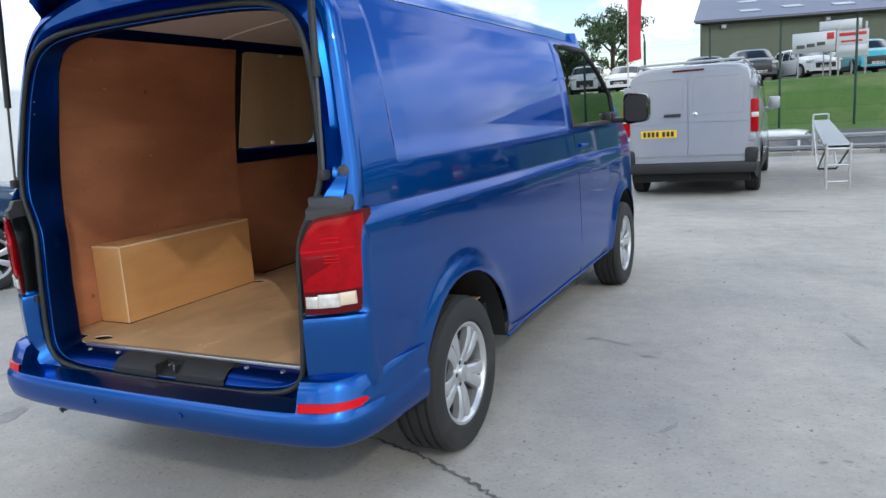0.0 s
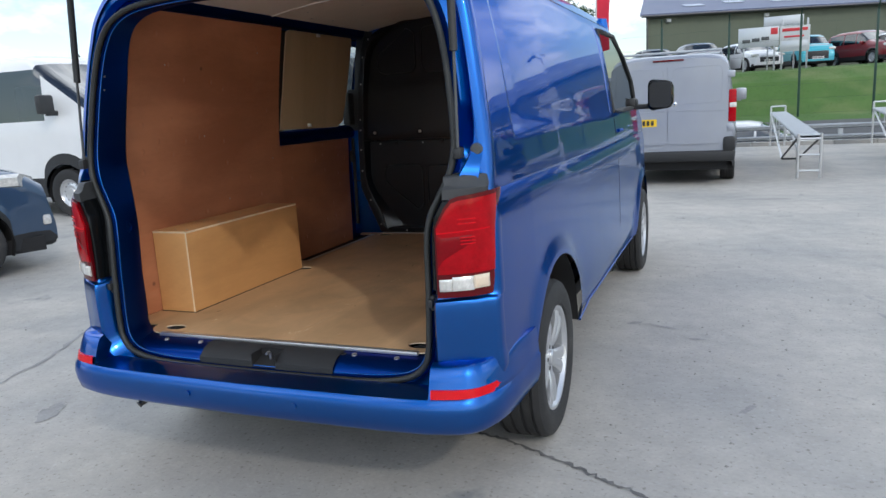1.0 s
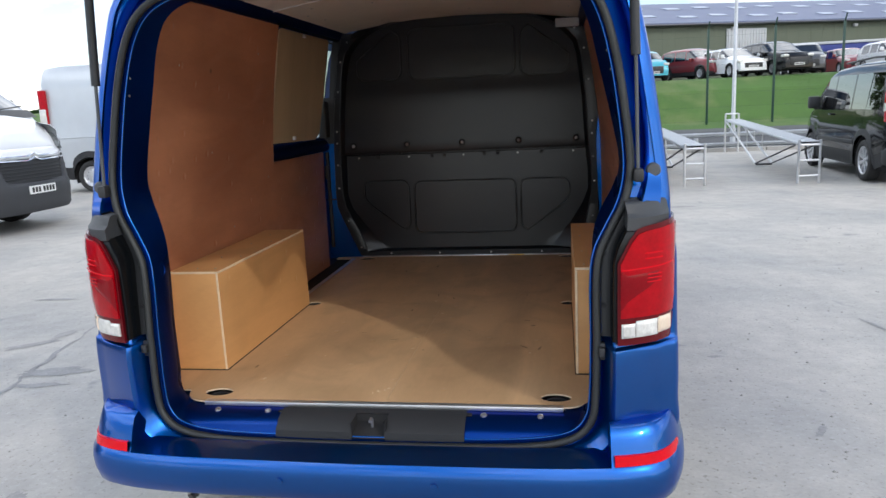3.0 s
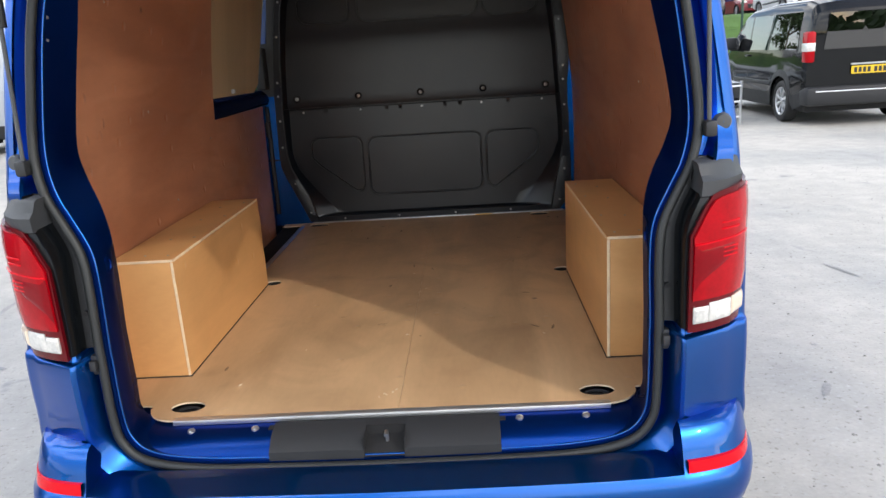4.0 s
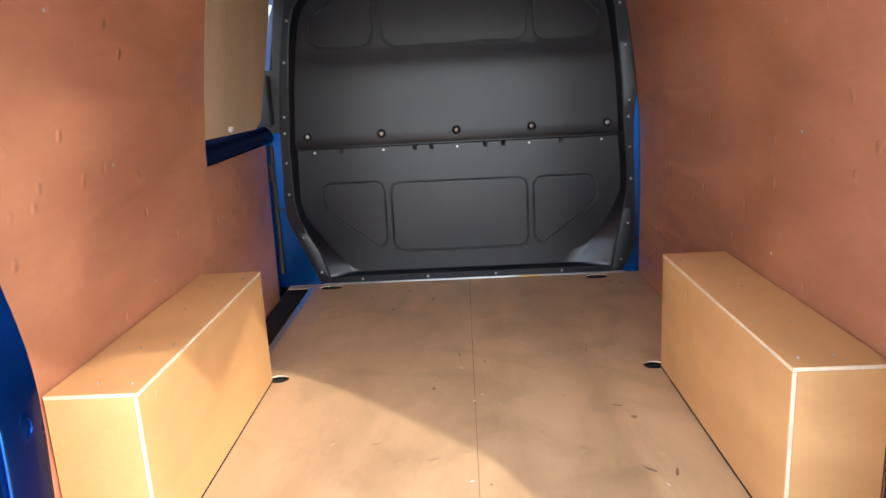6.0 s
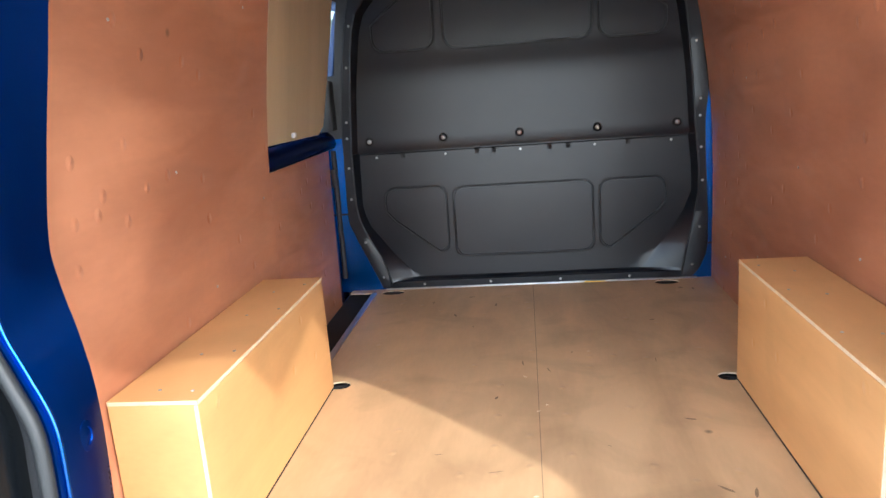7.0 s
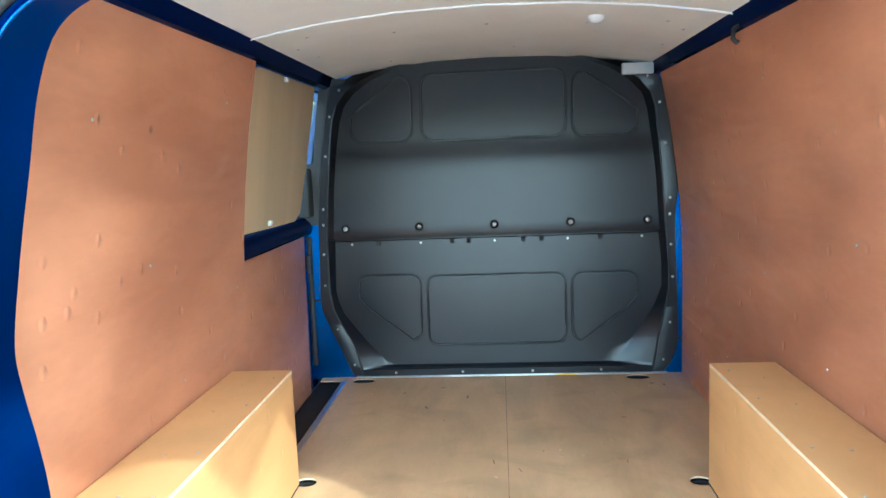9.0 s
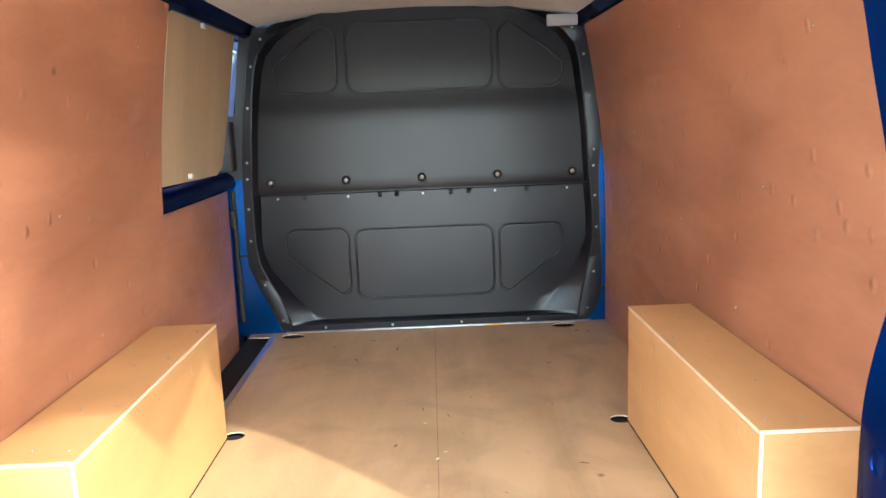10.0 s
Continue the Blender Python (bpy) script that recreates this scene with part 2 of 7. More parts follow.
CYAN_PAINT = surface("turquoise_paint", (0.03, 0.38, 0.48), 0.3, 0.1, 0.08, 3, 0, 200, coat=0.8)
DGREY_PAINT = surface("dark_grey_paint", (0.05, 0.055, 0.06), 0.3, 0.3, 0.08, 3, 0, 200, coat=0.8)
BLACK_PLASTIC = surface("black_plastic", (0.022, 0.023, 0.025), 0.48, 0, 0.2, 10, 0.15, 500)
PALE_MOULDED = surface("grey_bumper_plastic", (0.034, 0.036, 0.040), 0.6, 0, 0.15, 8, 0.2, 400)
CAP_PLASTIC = surface("dark_grey_plastic", (0.040, 0.043, 0.047), 0.55, 0, 0.15, 10, 0.15, 500)
GREY_PLASTIC = surface("grey_plastic", (0.075, 0.08, 0.085), 0.55, 0, 0.15, 10, 0.15, 500)
MOULDED = surface("textured_bumper_plastic", (0.015, 0.016, 0.018), 0.6, 0, 0.15, 8, 0.2, 400)
BULKHEAD_MAT = surface("charcoal_bulkhead", (0.0050, 0.0080, 0.0130), 0.30, 0, 0.18, 2.2, 0.05, 420, spec=0.54, dirt=((0.018, 0.019, 0.021), 1.5, 0.5, 0.8))
RUBBER = surface("rubber", (0.028, 0.029, 0.030), 0.62, 0, 0.2, 14, 0.2, 300)
PIANO_BLACK = surface("glossy_black_trim", (0.004, 0.005, 0.006), 0.22, 0, 0.1, 6, spec=0.3)
SEAL_RUBBER = surface("grey_seal_rubber", (0.020, 0.022, 0.022), 0.5, 0, 0.15, 14, 0.15, 300)
TYRE = surface("tyre_rubber", (0.020, 0.020, 0.021), 0.72, 0, 0.25, 12, 0.25, 200, dirt=((0.06, 0.057, 0.052), 5, 0.58, 0.85))
ALLOY = surface("silver_alloy", (0.62, 0.63, 0.65), 0.30, 0.75, 0.05, 10, 0, 200)
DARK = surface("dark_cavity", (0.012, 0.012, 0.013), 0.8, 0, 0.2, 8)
CHROME = surface("bright_metal", (0.72, 0.73, 0.75), 0.16, 1.0, 0.05, 20)
STEEL = surface("zinc_screw", (0.50, 0.50, 0.49), 0.34, 0.9, 0.1, 60)
ALU = surface("aluminium_trim", (0.62, 0.63, 0.64), 0.34, 0.85, 0.08, 20, 0.05, 200)
GALV = surface("galvanised_aluminium", (0.42, 0.44, 0.46), 0.45, 0.5, 0.12, 12, 0.1, 150)
RED_LENS = surface("red_lens", (0.36, 0.001, 0.006), 0.10, 0, 0.25, 22, 0, 120, coat=0.0, spec=0.22)
RED_MID = surface("mid_red_lens", (0.20, 0.001, 0.005), 0.12, 0, 0.15, 16, 0, 120, spec=0.22)
RED_DEEP = surface("deep_red_lens", (0.10, 0.001, 0.004), 0.16, 0, 0.08, 10, 0, 120, spec=0.3)
RED_BRIGHT = surface("bright_red_reflector", (0.62, 0.002, 0.010), 0.16, 0, 0.06, 30, 0, 200, spec=0.22)
CLEAR_LENS = surface("clear_lens", (0.66, 0.65, 0.62), 0.14, 0.2, 0.30, 34, 0, 150, coat=0.5)
HEADLAMP = surface("grey_headlamp_lens", (0.30, 0.32, 0.33), 0.10, 0.3, 0.45, 16, 0, 120, coat=1.0)
AMBER_LENS = surface("pale_amber_lens", (0.74, 0.60, 0.46), 0.15, 0, 0.08, 14, 0, 150, coat=1.0)
PLATE_YELLOW = surface("yellow_plate", (0.80, 0.52, 0.02), 0.4, 0, 0.04, 10)
PLATE_WHITE = surface("white_plate", (0.78, 0.78, 0.76), 0.4, 0, 0.04, 10)
PLY_WALL = plywood("red_brown_plywood", (0.60, 0.252, 0.130), (0.39, 0.150, 0.076), (1.0, 0.55, 1.7), 0.36, dents=0.30, worn=0.3, relief=0.34, ripple=9.0, swirl=0.4)
PLY_BOX = plywood("tan_plywood", (0.76, 0.418, 0.170), (0.60, 0.310, 0.118), (1.0, 0.35, 2.0), 0.38, False, dents=0.12, worn=0.3)
PLY_FLOOR = plywood("worn_floor_plywood", (0.69, 0.445, 0.238), (0.48, 0.30, 0.156), (1.9, 0.5, 1.0), 0.42, flat="XY", dents=0.22, worn=0.6)
PLY_DOOR = plywood("pale_plywood", (0.68, 0.51, 0.30), (0.55, 0.40, 0.22), (1.0, 2.4, 0.28), 0.45, False)
PLY_EDGE = surface("cut_plywood_edge", (0.78, 0.62, 0.42), 0.7, 0, 0.15, 30, 0.2, 150)
CEILING = surface("cream_ceiling_liner", (0.82, 0.78, 0.70), 0.55, 0, 0.06, 5, 0.05, 200)
LAMP = surface("lamp_lens", (0.92, 0.92, 0.90), 0.25, 0, 0.03, 10)
SCREEN = glass("vehicle_glass", (0.36, 0.40, 0.41))
SKY_SCREEN = glass("clear_van_windscreen", (0.12, 0.18, 0.26), shine=0.20)
SOOT = surface("sooty_exhaust_steel", (0.10, 0.095, 0.09), 0.5, 0.6, 0.2, 20, 0.1, 120)
PRIVACY = glass("dark_vehicle_glass", (0.05, 0.055, 0.06), shine=0.16)
GRASS = surface("grass", (0.060, 0.130, 0.022), 0.9, 0, 0.16, 0.9, 0.3, 14, dirt=((0.16, 0.19, 0.07), 0.35, 0.52, 0.75))
ASPHALT = surface("asphalt", (0.075, 0.077, 0.08), 0.85, 0, 0.25, 0.6, 0.3, 40)
KERB_MAT = surface("kerb_concrete", (0.33, 0.32, 0.30), 0.8, 0, 0.15, 3, 0.3, 40, rand=0.12)
CLADDING = surface("green_cladding", (0.105, 0.125, 0.085), 0.6, 0, 0.06, 0.4, 0, 8, stretch=(8, 8, 0.1))
ROOF_SHEET = surface("blue_grey_roof_sheet", (0.105, 0.125, 0.205), 0.5, 0, 0.06, 0.5)
SKYLIGHT = surface("translucent_roof_sheet", (0.42, 0.46, 0.55), 0.4, 0, 0.05, 1)
WHITE_BOARD = surface("white_board", (0.50, 0.52, 0.53), 0.5, 0, 0.05, 2)
BLUE_BOARD = surface("blue_fascia", (0.035, 0.055, 0.26), 0.5, 0, 0.05, 2)
SCUFF = surface("dark_scuff", (0.24, 0.155, 0.085), 0.6, 0, 0.3, 40)
RED_BOARD = surface("red_print", (0.55, 0.03, 0.04), 0.5, 0, 0.05, 2)
RED_CLOTH = surface("red_flag_cloth", (0.60, 0.015, 0.045), 0.7, 0, 0.12, 5, 0.2, 100)
FENCE_GREEN = surface("dark_green_steel", (0.018, 0.055, 0.040), 0.5, 0.1, 0.15, 5)
BARK = surface("bark", (0.07, 0.05, 0.035), 0.9, 0, 0.3, 12, 0.5, 60)
LEAF = surface("leaves", (0.045, 0.085, 0.028), 0.7, 0, 0.5, 1.2, 0, 20)
TEXT_DARK = surface("print_black", (0.02, 0.02, 0.02), 0.5, 0, 0.1, 10)
STAIN = surface("oil_stain", (0.285, 0.28, 0.272), 0.75, 0, 0.3, 6, 0.3, 60)
CRACK = surface("crack_dirt", (0.15, 0.145, 0.14), 0.85, 0, 0.4, 9, 0.4, 60)
PEBBLE = surface("loose_grit", (0.28, 0.27, 0.25), 0.9, 0, 0.4, 30)


def concrete_yard():
    """Worn grey concrete: broad tone changes, stains, aggregate speckle, fine relief."""
    m = surface("yard_concrete", (0.435, 0.413, 0.380), 0.82, 0, 0.13, 0.8, 0.4, 60, dirt=((0.30, 0.30, 0.295), 0.7, 0.45, 0.75))
    n, l = m.node_tree.nodes, m.node_tree.links
    b = n["Principled BSDF"]
    old = b.inputs["Base Color"].links[0].from_socket
    co = n.new("ShaderNodeTexCoord")
    grit, gr, m1 = n.new("ShaderNodeTexNoise"), n.new("ShaderNodeValToRGB"), n.new("ShaderNodeMix")
    grit.inputs["Scale"].default_value, grit.inputs["Detail"].default_value = 38, 3
    gr.color_ramp.elements[0].position, gr.color_ramp.elements[1].position = 0.58, 0.80
    m1.data_type = "RGBA"
    m1.inputs["B"].default_value = (0.46, 0.455, 0.44, 1)
    spots, sr, m2 = n.new("ShaderNodeTexNoise"), n.new("ShaderNodeValToRGB"), n.new("ShaderNodeMix")
    spots.inputs["Scale"].default_value, spots.inputs["Detail"].default_value, spots.inputs["Distortion"].default_value = 2.3, 6, 0.6
    sr.color_ramp.elements[0].position, sr.color_ramp.elements[1].position = 0.66, 0.74
    m2.data_type = "RGBA"
    m2.inputs["B"].default_value = (0.27, 0.27, 0.27, 1)
    mid, mr_, m3 = n.new("ShaderNodeTexNoise"), n.new("ShaderNodeValToRGB"), n.new("ShaderNodeMix")
    mid.inputs["Scale"].default_value, mid.inputs["Detail"].default_value, mid.inputs["Roughness"].default_value = 5.5, 10, 0.72
    mr_.color_ramp.elements[0].position, mr_.color_ramp.elements[0].color = 0.32, (0.86, 0.86, 0.86, 1)
    mr_.color_ramp.elements[1].position, mr_.color_ramp.elements[1].color = 0.68, (1.10, 1.10, 1.08, 1)
    m3.data_type, m3.blend_type = "RGBA", "MULTIPLY"
    m3.inputs["Factor"].default_value = 1.0
    for node in (grit, spots, mid):
        l.new(co.outputs["Object"], node.inputs["Vector"])
    l.new(grit.outputs["Fac"], gr.inputs[0])
    l.new(spots.outputs["Fac"], sr.inputs[0])
    l.new(gr.outputs[0], m1.inputs["Factor"])
    l.new(old, m1.inputs["A"])
    l.new(sr.outputs[0], m2.inputs["Factor"])
    l.new(m1.outputs["Result"], m2.inputs["A"])
    pit, pr, m4 = n.new("ShaderNodeTexNoise"), n.new("ShaderNodeValToRGB"), n.new("ShaderNodeMix")
    pit.inputs["Scale"].default_value, pit.inputs["Detail"].default_value = 46, 4
    pr.color_ramp.elements[0].position, pr.color_ramp.elements[0].color = 0.60, (1, 1, 1, 1)
    pr.color_ramp.elements[1].position, pr.color_ramp.elements[1].color = 0.70, (0.68, 0.68, 0.67, 1)
    m4.data_type, m4.blend_type = "RGBA", "MULTIPLY"
    m4.inputs["Factor"].default_value = 1.0
    l.new(co.outputs["Object"], pit.inputs["Vector"])
    l.new(pit.outputs["Fac"], pr.inputs[0])
    l.new(m2.outputs["Result"], m4.inputs["A"])
    l.new(pr.outputs[0], m4.inputs["B"])
    l.new(mid.outputs["Fac"], mr_.inputs[0])
    l.new(m4.outputs["Result"], m3.inputs["A"])
    l.new(mr_.outputs[0], m3.inputs["B"])
    l.new(m3.outputs["Result"], b.inputs["Base Color"])
    return m


CONCRETE = concrete_yard()


# ---- mesh helpers ----
def make(name, bm, mats, parent=None, label="", smooth=None):
    """Links a bmesh as one object; smooth: shade smooth below that angle."""
    me = bpy.data.meshes.new(name)
    bmesh.ops.recalc_face_normals(bm, faces=bm.faces)
    bm.to_mesh(me)
    bm.free()
    for m in mats if isinstance(mats, (list, tuple)) else [mats]:
        me.materials.append(m)
    if smooth is not None:
        me.shade_smooth()
        me.set_sharp_from_angle(angle=radians(smooth))
    ob = new(name, me)
    if parent is not None:
        ob.parent = parent
    if label:
        ob["label"] = label
    return ob


def part(name, bm, mats, parent, label="", smooth=35):
    return make(name, bm, mats, parent, label, smooth)


def thing(name, label, category, at=None, group="", kind=""):
    ob = new(name)
    ob.empty_display_size = 0.2
    if at is not None:
        ob.matrix_world = at
    return tagged(ob, label, category, group, kind)


def shared(name, mesh, parent, m, label=""):
    ob = new(name, mesh)
    ob.parent = parent
    ob.matrix_basis = m
    if label:
        ob["label"] = label
    return ob


def box(bm, x0, x1, y0, y1, z0, z1, bevel=0.0, m=None, mat=0):
    r = bmesh.ops.create_cube(bm, size=1.0)
    vs = r["verts"]
    for v in vs:
        v.co = Vector((x0 + (v.co.x + 0.5) * (x1 - x0), y0 + (v.co.y + 0.5) * (y1 - y0), z0 + (v.co.z + 0.5) * (z1 - z0)))
    faces = list({f for v in vs for f in v.link_faces})
    for f in faces:
        f.material_index = mat
    if bevel:
        edges = list({e for v in vs for e in v.link_edges})
        r = bmesh.ops.bevel(bm, geom=edges, offset=bevel, segments=2, affect="EDGES", profile=0.5)
        vs = list({v for f in r["faces"] for v in f.verts} | {v for v in vs if v.is_valid})
        for f in r["faces"]:
            f.material_index = mat
    if m is not None:
        bmesh.ops.transform(bm, matrix=m, verts=vs)
    return bm


def lathe(bm, profile, steps=24, m=None, mat=0, close=False):
    """Turns a profile of (radius, height) round the z axis."""
    rings = []
    m = m or Matrix()
    for k in range(steps):
        a = 2 * math.pi * k / steps
        rings.append([bm.verts.new(m @ Vector((r * math.cos(a), r * math.sin(a), h))) for r, h in profile])
    for k in range(steps):
        p, q = rings[k], rings[(k + 1) % steps]
        for j in range(len(profile) - 1):
            f = bm.faces.new((p[j], q[j], q[j + 1], p[j + 1]))
            f.material_index = mat
    if close:
        bm.faces.new([r[0] for r in rings]).material_index = mat
        bm.faces.new([r[-1] for r in reversed(rings)]).material_index = mat
    return bm


def cyl(bm, p0, p1, r, steps=12, r1=None, mat=0):
    """A closed rod from p0 to p1."""
    p0, p1 = Vector(p0), Vector(p1)
    m = Matrix.Translation(p0) @ (p1 - p0).to_track_quat("Z", "Y").to_matrix().to_4x4()
    d = (p1 - p0).length
    return lathe(bm, [(r, 0), (r if r1 is None else r1, d)], steps, m, mat, close=True)


def tube(bm, pts, r, steps=8, closed=False, squash=1.0, mat=0):
    """A tube along points."""
    pts = [Vector(p) for p in pts]
    n = len(pts)
    rings = []
    for i, p in enumerate(pts):
        a, b = pts[(i - 1) % n if closed else max(i - 1, 0)], pts[(i + 1) % n if closed else min(i + 1, n - 1)]
        d = (b - a).normalized()
        up = Vector((0, 1, 0)) if abs(d.y) < 0.9 else Vector((1, 0, 0))
        s = d.cross(up).normalized()
        u = s.cross(d).normalized()
        rings.append([bm.verts.new(p + s * (r * math.cos(t)) + u * (r * squash * math.sin(t))) for t in (2 * math.pi * k / steps for k in range(steps))])
    for i in range(n if closed else n - 1):
        p, q = rings[i], rings[(i + 1) % n]
        for k in range(steps):
            bm.faces.new((p[k], p[(k + 1) % steps], q[(k + 1) % steps], q[k])).material_index = mat
    if not closed:
        bm.faces.new(rings[0]).material_index = mat
        bm.faces.new(rings[-1]).material_index = mat
    return bm


def slab(bm, outline, t, m=None, mat=0, rim=None):
    """A flat plate: an outline in x, z, its face at y = 0 and its back at y = t."""
    m = m or Matrix()
    front = [bm.verts.new(m @ Vector((x, 0, z))) for x, z in outline]
    back = [bm.verts.new(m @ Vector((x, t, z))) for x, z in outline]
    bm.faces.new(front).material_index = mat
    bm.faces.new(back[::-1]).material_index = mat
    n = len(outline)
    for i in range(n):
        bm.faces.new((front[i], back[i], back[(i + 1) % n], front[(i + 1) % n])).material_index = mat if rim is None else rim
    return bm


def round_rect(x0, x1, z0, z1, r, seg=5):
    out = []
    for cx, cz, a0 in ((x1 - r, z0 + r, -90), (x1 - r, z1 - r, 0), (x0 + r, z1 - r, 90), (x0 + r, z0 + r, 180)):
        out += [(cx + r * math.cos(radians(a0 + 90 * k / seg)), cz + r * math.sin(radians(a0 + 90 * k / seg))) for k in range(seg + 1)]
    return out


def lerp(table, x):
    """Straight-line reading of a table of (x, value ...) rows."""
    if x <= table[0][0]:
        return table[0][1]
    for (a, va), (b, vb) in zip(table, table[1:]):
        if x <= b:
            return va + (vb - va) * (x - a) / (b - a)
    return table[-1][1]


def smooth_path(rows, per=5):
    """Catmull-Rom through rows of equal length."""
    rows = [np.array(r, float) for r in rows]
    out = []
    for i in range(len(rows) - 1):
        p0, p1, p2, p3 = rows[max(i - 1, 0)], rows[i], rows[i + 1], rows[min(i + 2, len(rows) - 1)]
        for k in range(per):
            t = k / per
            out.append(0.5 * (2 * p1 + (p2 - p0) * t + (2 * p0 - 5 * p1 + 4 * p2 - p3) * t * t + (3 * p1 - p0 - 3 * p2 + p3) * t**3))
    return out + [rows[-1]]


def strip(bm, cols, mat=0, keep=None):
    """Faces between neighbouring columns of points; keep(i, j) may leave a face out or choose its material."""
    vs = [[bm.verts.new(Vector(p)) for p in c] for c in cols]
    for i in range(len(vs) - 1):
        for j in range(len(vs[i]) - 1):
            k = mat if keep is None else keep(i, j)
            if k is None:
                continue
            quad = (vs[i][j], vs[i + 1][j], vs[i + 1][j + 1], vs[i][j + 1])
            if len({tuple(round(c, 5) for c in v.co) for v in quad}) < 3:
                continue
            bm.faces.new(quad).material_index = k
    return bm


def tidy(bm, d=0.0004):
    bmesh.ops.remove_doubles(bm, verts=bm.verts, dist=d)
    bmesh.ops.delete(bm, geom=[v for v in bm.verts if not v.link_faces], context="VERTS")
    return bm


def mirrored(cols):
    return [[(-x, y, z) for x, y, z in c] for c in cols]

# ---- wheels, shared by all vehicles ----
def tyre_mesh(name, R, rim, w, grooves=True):
    """A tyre with shoulder, sidewall and tread grooves; its axle runs along z, the outer face at +w/2."""
    bm = bmesh.new()
    h = w / 2
    prof = [(rim * 0.93, -h * 0.7), (rim, -h * 0.86), (rim + (R - rim) * 0.45, -h), (R - 0.030, -h * 0.97), (R - 0.010, -h * 0.86)]
    if grooves:
        for a in (-0.62, -0.22, 0.22, 0.62):
            prof += [(R, (a - 0.11) * h), (R - 0.009, (a - 0.085) * h), (R - 0.009, (a + 0.005) * h), (R, (a + 0.03) * h)]
    else:
        prof += [(R, -h * 0.6), (R, h * 0.6)]
    prof += [(R - 0.010, h * 0.86), (R - 0.030, h * 0.97), (rim + (R - rim) * 0.45, h), (rim + 0.012, h * 0.93), (rim, h * 0.82), (rim * 0.95, h * 0.66)]
    lathe(bm, prof, 56)
    me = bpy.data.meshes.new(name)
    bmesh.ops.recalc_face_normals(bm, faces=bm.faces)
    bm.to_mesh(me)
    bm.free()
    me.materials.append(TYRE)
    me.shade_smooth()
    me.set_sharp_from_angle(angle=radians(30))
    return me


def rim_mesh(name, rim, w, spokes=10, paired=True, steel=False, dark=True, fat=1.0):
    """A cast wheel: rim lip, barrel, spokes in pairs with dark gaps behind, hub with five bolts and a centre cap."""
    bm = bmesh.new()
    h = w / 2
    lathe(bm, [(rim * 0.95, h * 0.60), (rim * 1.005, h * 0.80), (rim * 1.01, h * 0.87), (rim * 0.96, h * 0.86), (rim * 0.90, h * 0.70), (rim * 0.88, -h * 0.4)], 56)
    lathe(bm, [(rim * 0.90, -h * 0.1), (0.02, -h * 0.1)], 40, mat=1)
    if steel:
        lathe(bm, [(rim * 0.90, h * 0.62), (rim * 0.74, h * 0.45), (rim * 0.55, h * 0.62), (rim * 0.36, h * 0.58), (rim * 0.30, h * 0.76), (0.002, h * 0.78)], 40)
        for k in range(12):
            a = 2 * math.pi * k / 12
            c = Vector((rim * 0.68 * math.cos(a), rim * 0.68 * math.sin(a), h * 0.50))
            lathe(bm, [(rim * 0.055, h * 0.02), (0.001, h * 0.03)], 8, Matrix.Translation(c), mat=1)
    else:
        for k in range(spokes):
            a = 2 * math.pi * k / spokes + (0.13 if k % 2 else -0.13) * (1 if paired else 0)
            c, s = math.cos(a), math.sin(a)
            wi, wo = rim * (0.085 if paired else 0.10) * fat, rim * (0.125 if paired else 0.16) * fat
            sec = []
            for r, hw, zf in ((rim * 0.20, wi, 0.60), (rim * 0.45, wi * 1.15, 0.74), (rim * 0.72, wo * 0.85, 0.80), (rim * 0.93, wo, 0.76)):
                pts = [(-hw, zf - 0.35), (-hw, zf - 0.06), (-hw * 0.55, zf), (hw * 0.55, zf), (hw, zf - 0.06), (hw, zf - 0.35)]
                sec.append([(r * c - o * s, r * s + o * c, zz * h) for o, zz in pts])
            strip(bm, sec)
        lathe(bm, [(rim * 0.30, h * 0.3), (rim * 0.30, h * 0.56), (rim * 0.25, h * 0.64), (rim * 0.16, h * 0.62), (rim * 0.155, h * 0.72), (rim * 0.13, h * 0.76), (0.001, h * 0.77)], 32)
        for k in range(5):
            a = 2 * math.pi * (k + 0.5) / 5
            lathe(bm, [(rim * 0.045, h * 0.60), (rim * 0.045, h * 0.645), (0.001, h * 0.65)], 8, Matrix.Translation((rim * 0.225 * math.cos(a), rim * 0.225 * math.sin(a), 0)), mat=1)
    me = bpy.data.meshes.new(name)
    bmesh.ops.recalc_face_normals(bm, faces=bm.faces)
    bm.to_mesh(me)
    bm.free()
    me.materials.append(ALLOY)
    me.materials.append(DARK if dark else ALLOY)
    me.shade_smooth()
    me.set_sharp_from_angle(angle=radians(28))
    return me


def add_wheel(parent, x, y, R, tyre, rim, turn=0.0):
    """A wheel under a vehicle; the outer face looks away from the middle."""
    m = pose(x, y, R, 0, 90 if x > 0 else -90, 0) @ pose(0, 0, 0, 0, 0, turn)
    e = new("wheel")
    e.parent = parent
    e.matrix_basis = m
    e.empty_display_size = 0.1
    shared("tyre", tyre, e, Matrix())
    shared("rim", rim, e, Matrix())
    return e


TYRE_VAN, RIM_VAN = tyre_mesh("van_tyre", 0.335, 0.222, 0.215), rim_mesh("van_rim", 0.222, 0.215)
TYRE_OWN, RIM_OWN = tyre_mesh("own_tyre", 0.327, 0.214, 0.212), rim_mesh("own_rim", 0.214, 0.212, fat=1.15)
TYRE_BIG = tyre_mesh("large_van_tyre", 0.375, 0.218, 0.225)
TYRE_CAR, RIM_CAR = tyre_mesh("car_tyre", 0.315, 0.215, 0.20, False), rim_mesh("car_rim", 0.215, 0.20, 8, False)
RIM_STEEL = rim_mesh("steel_rim", 0.215, 0.20, steel=True)

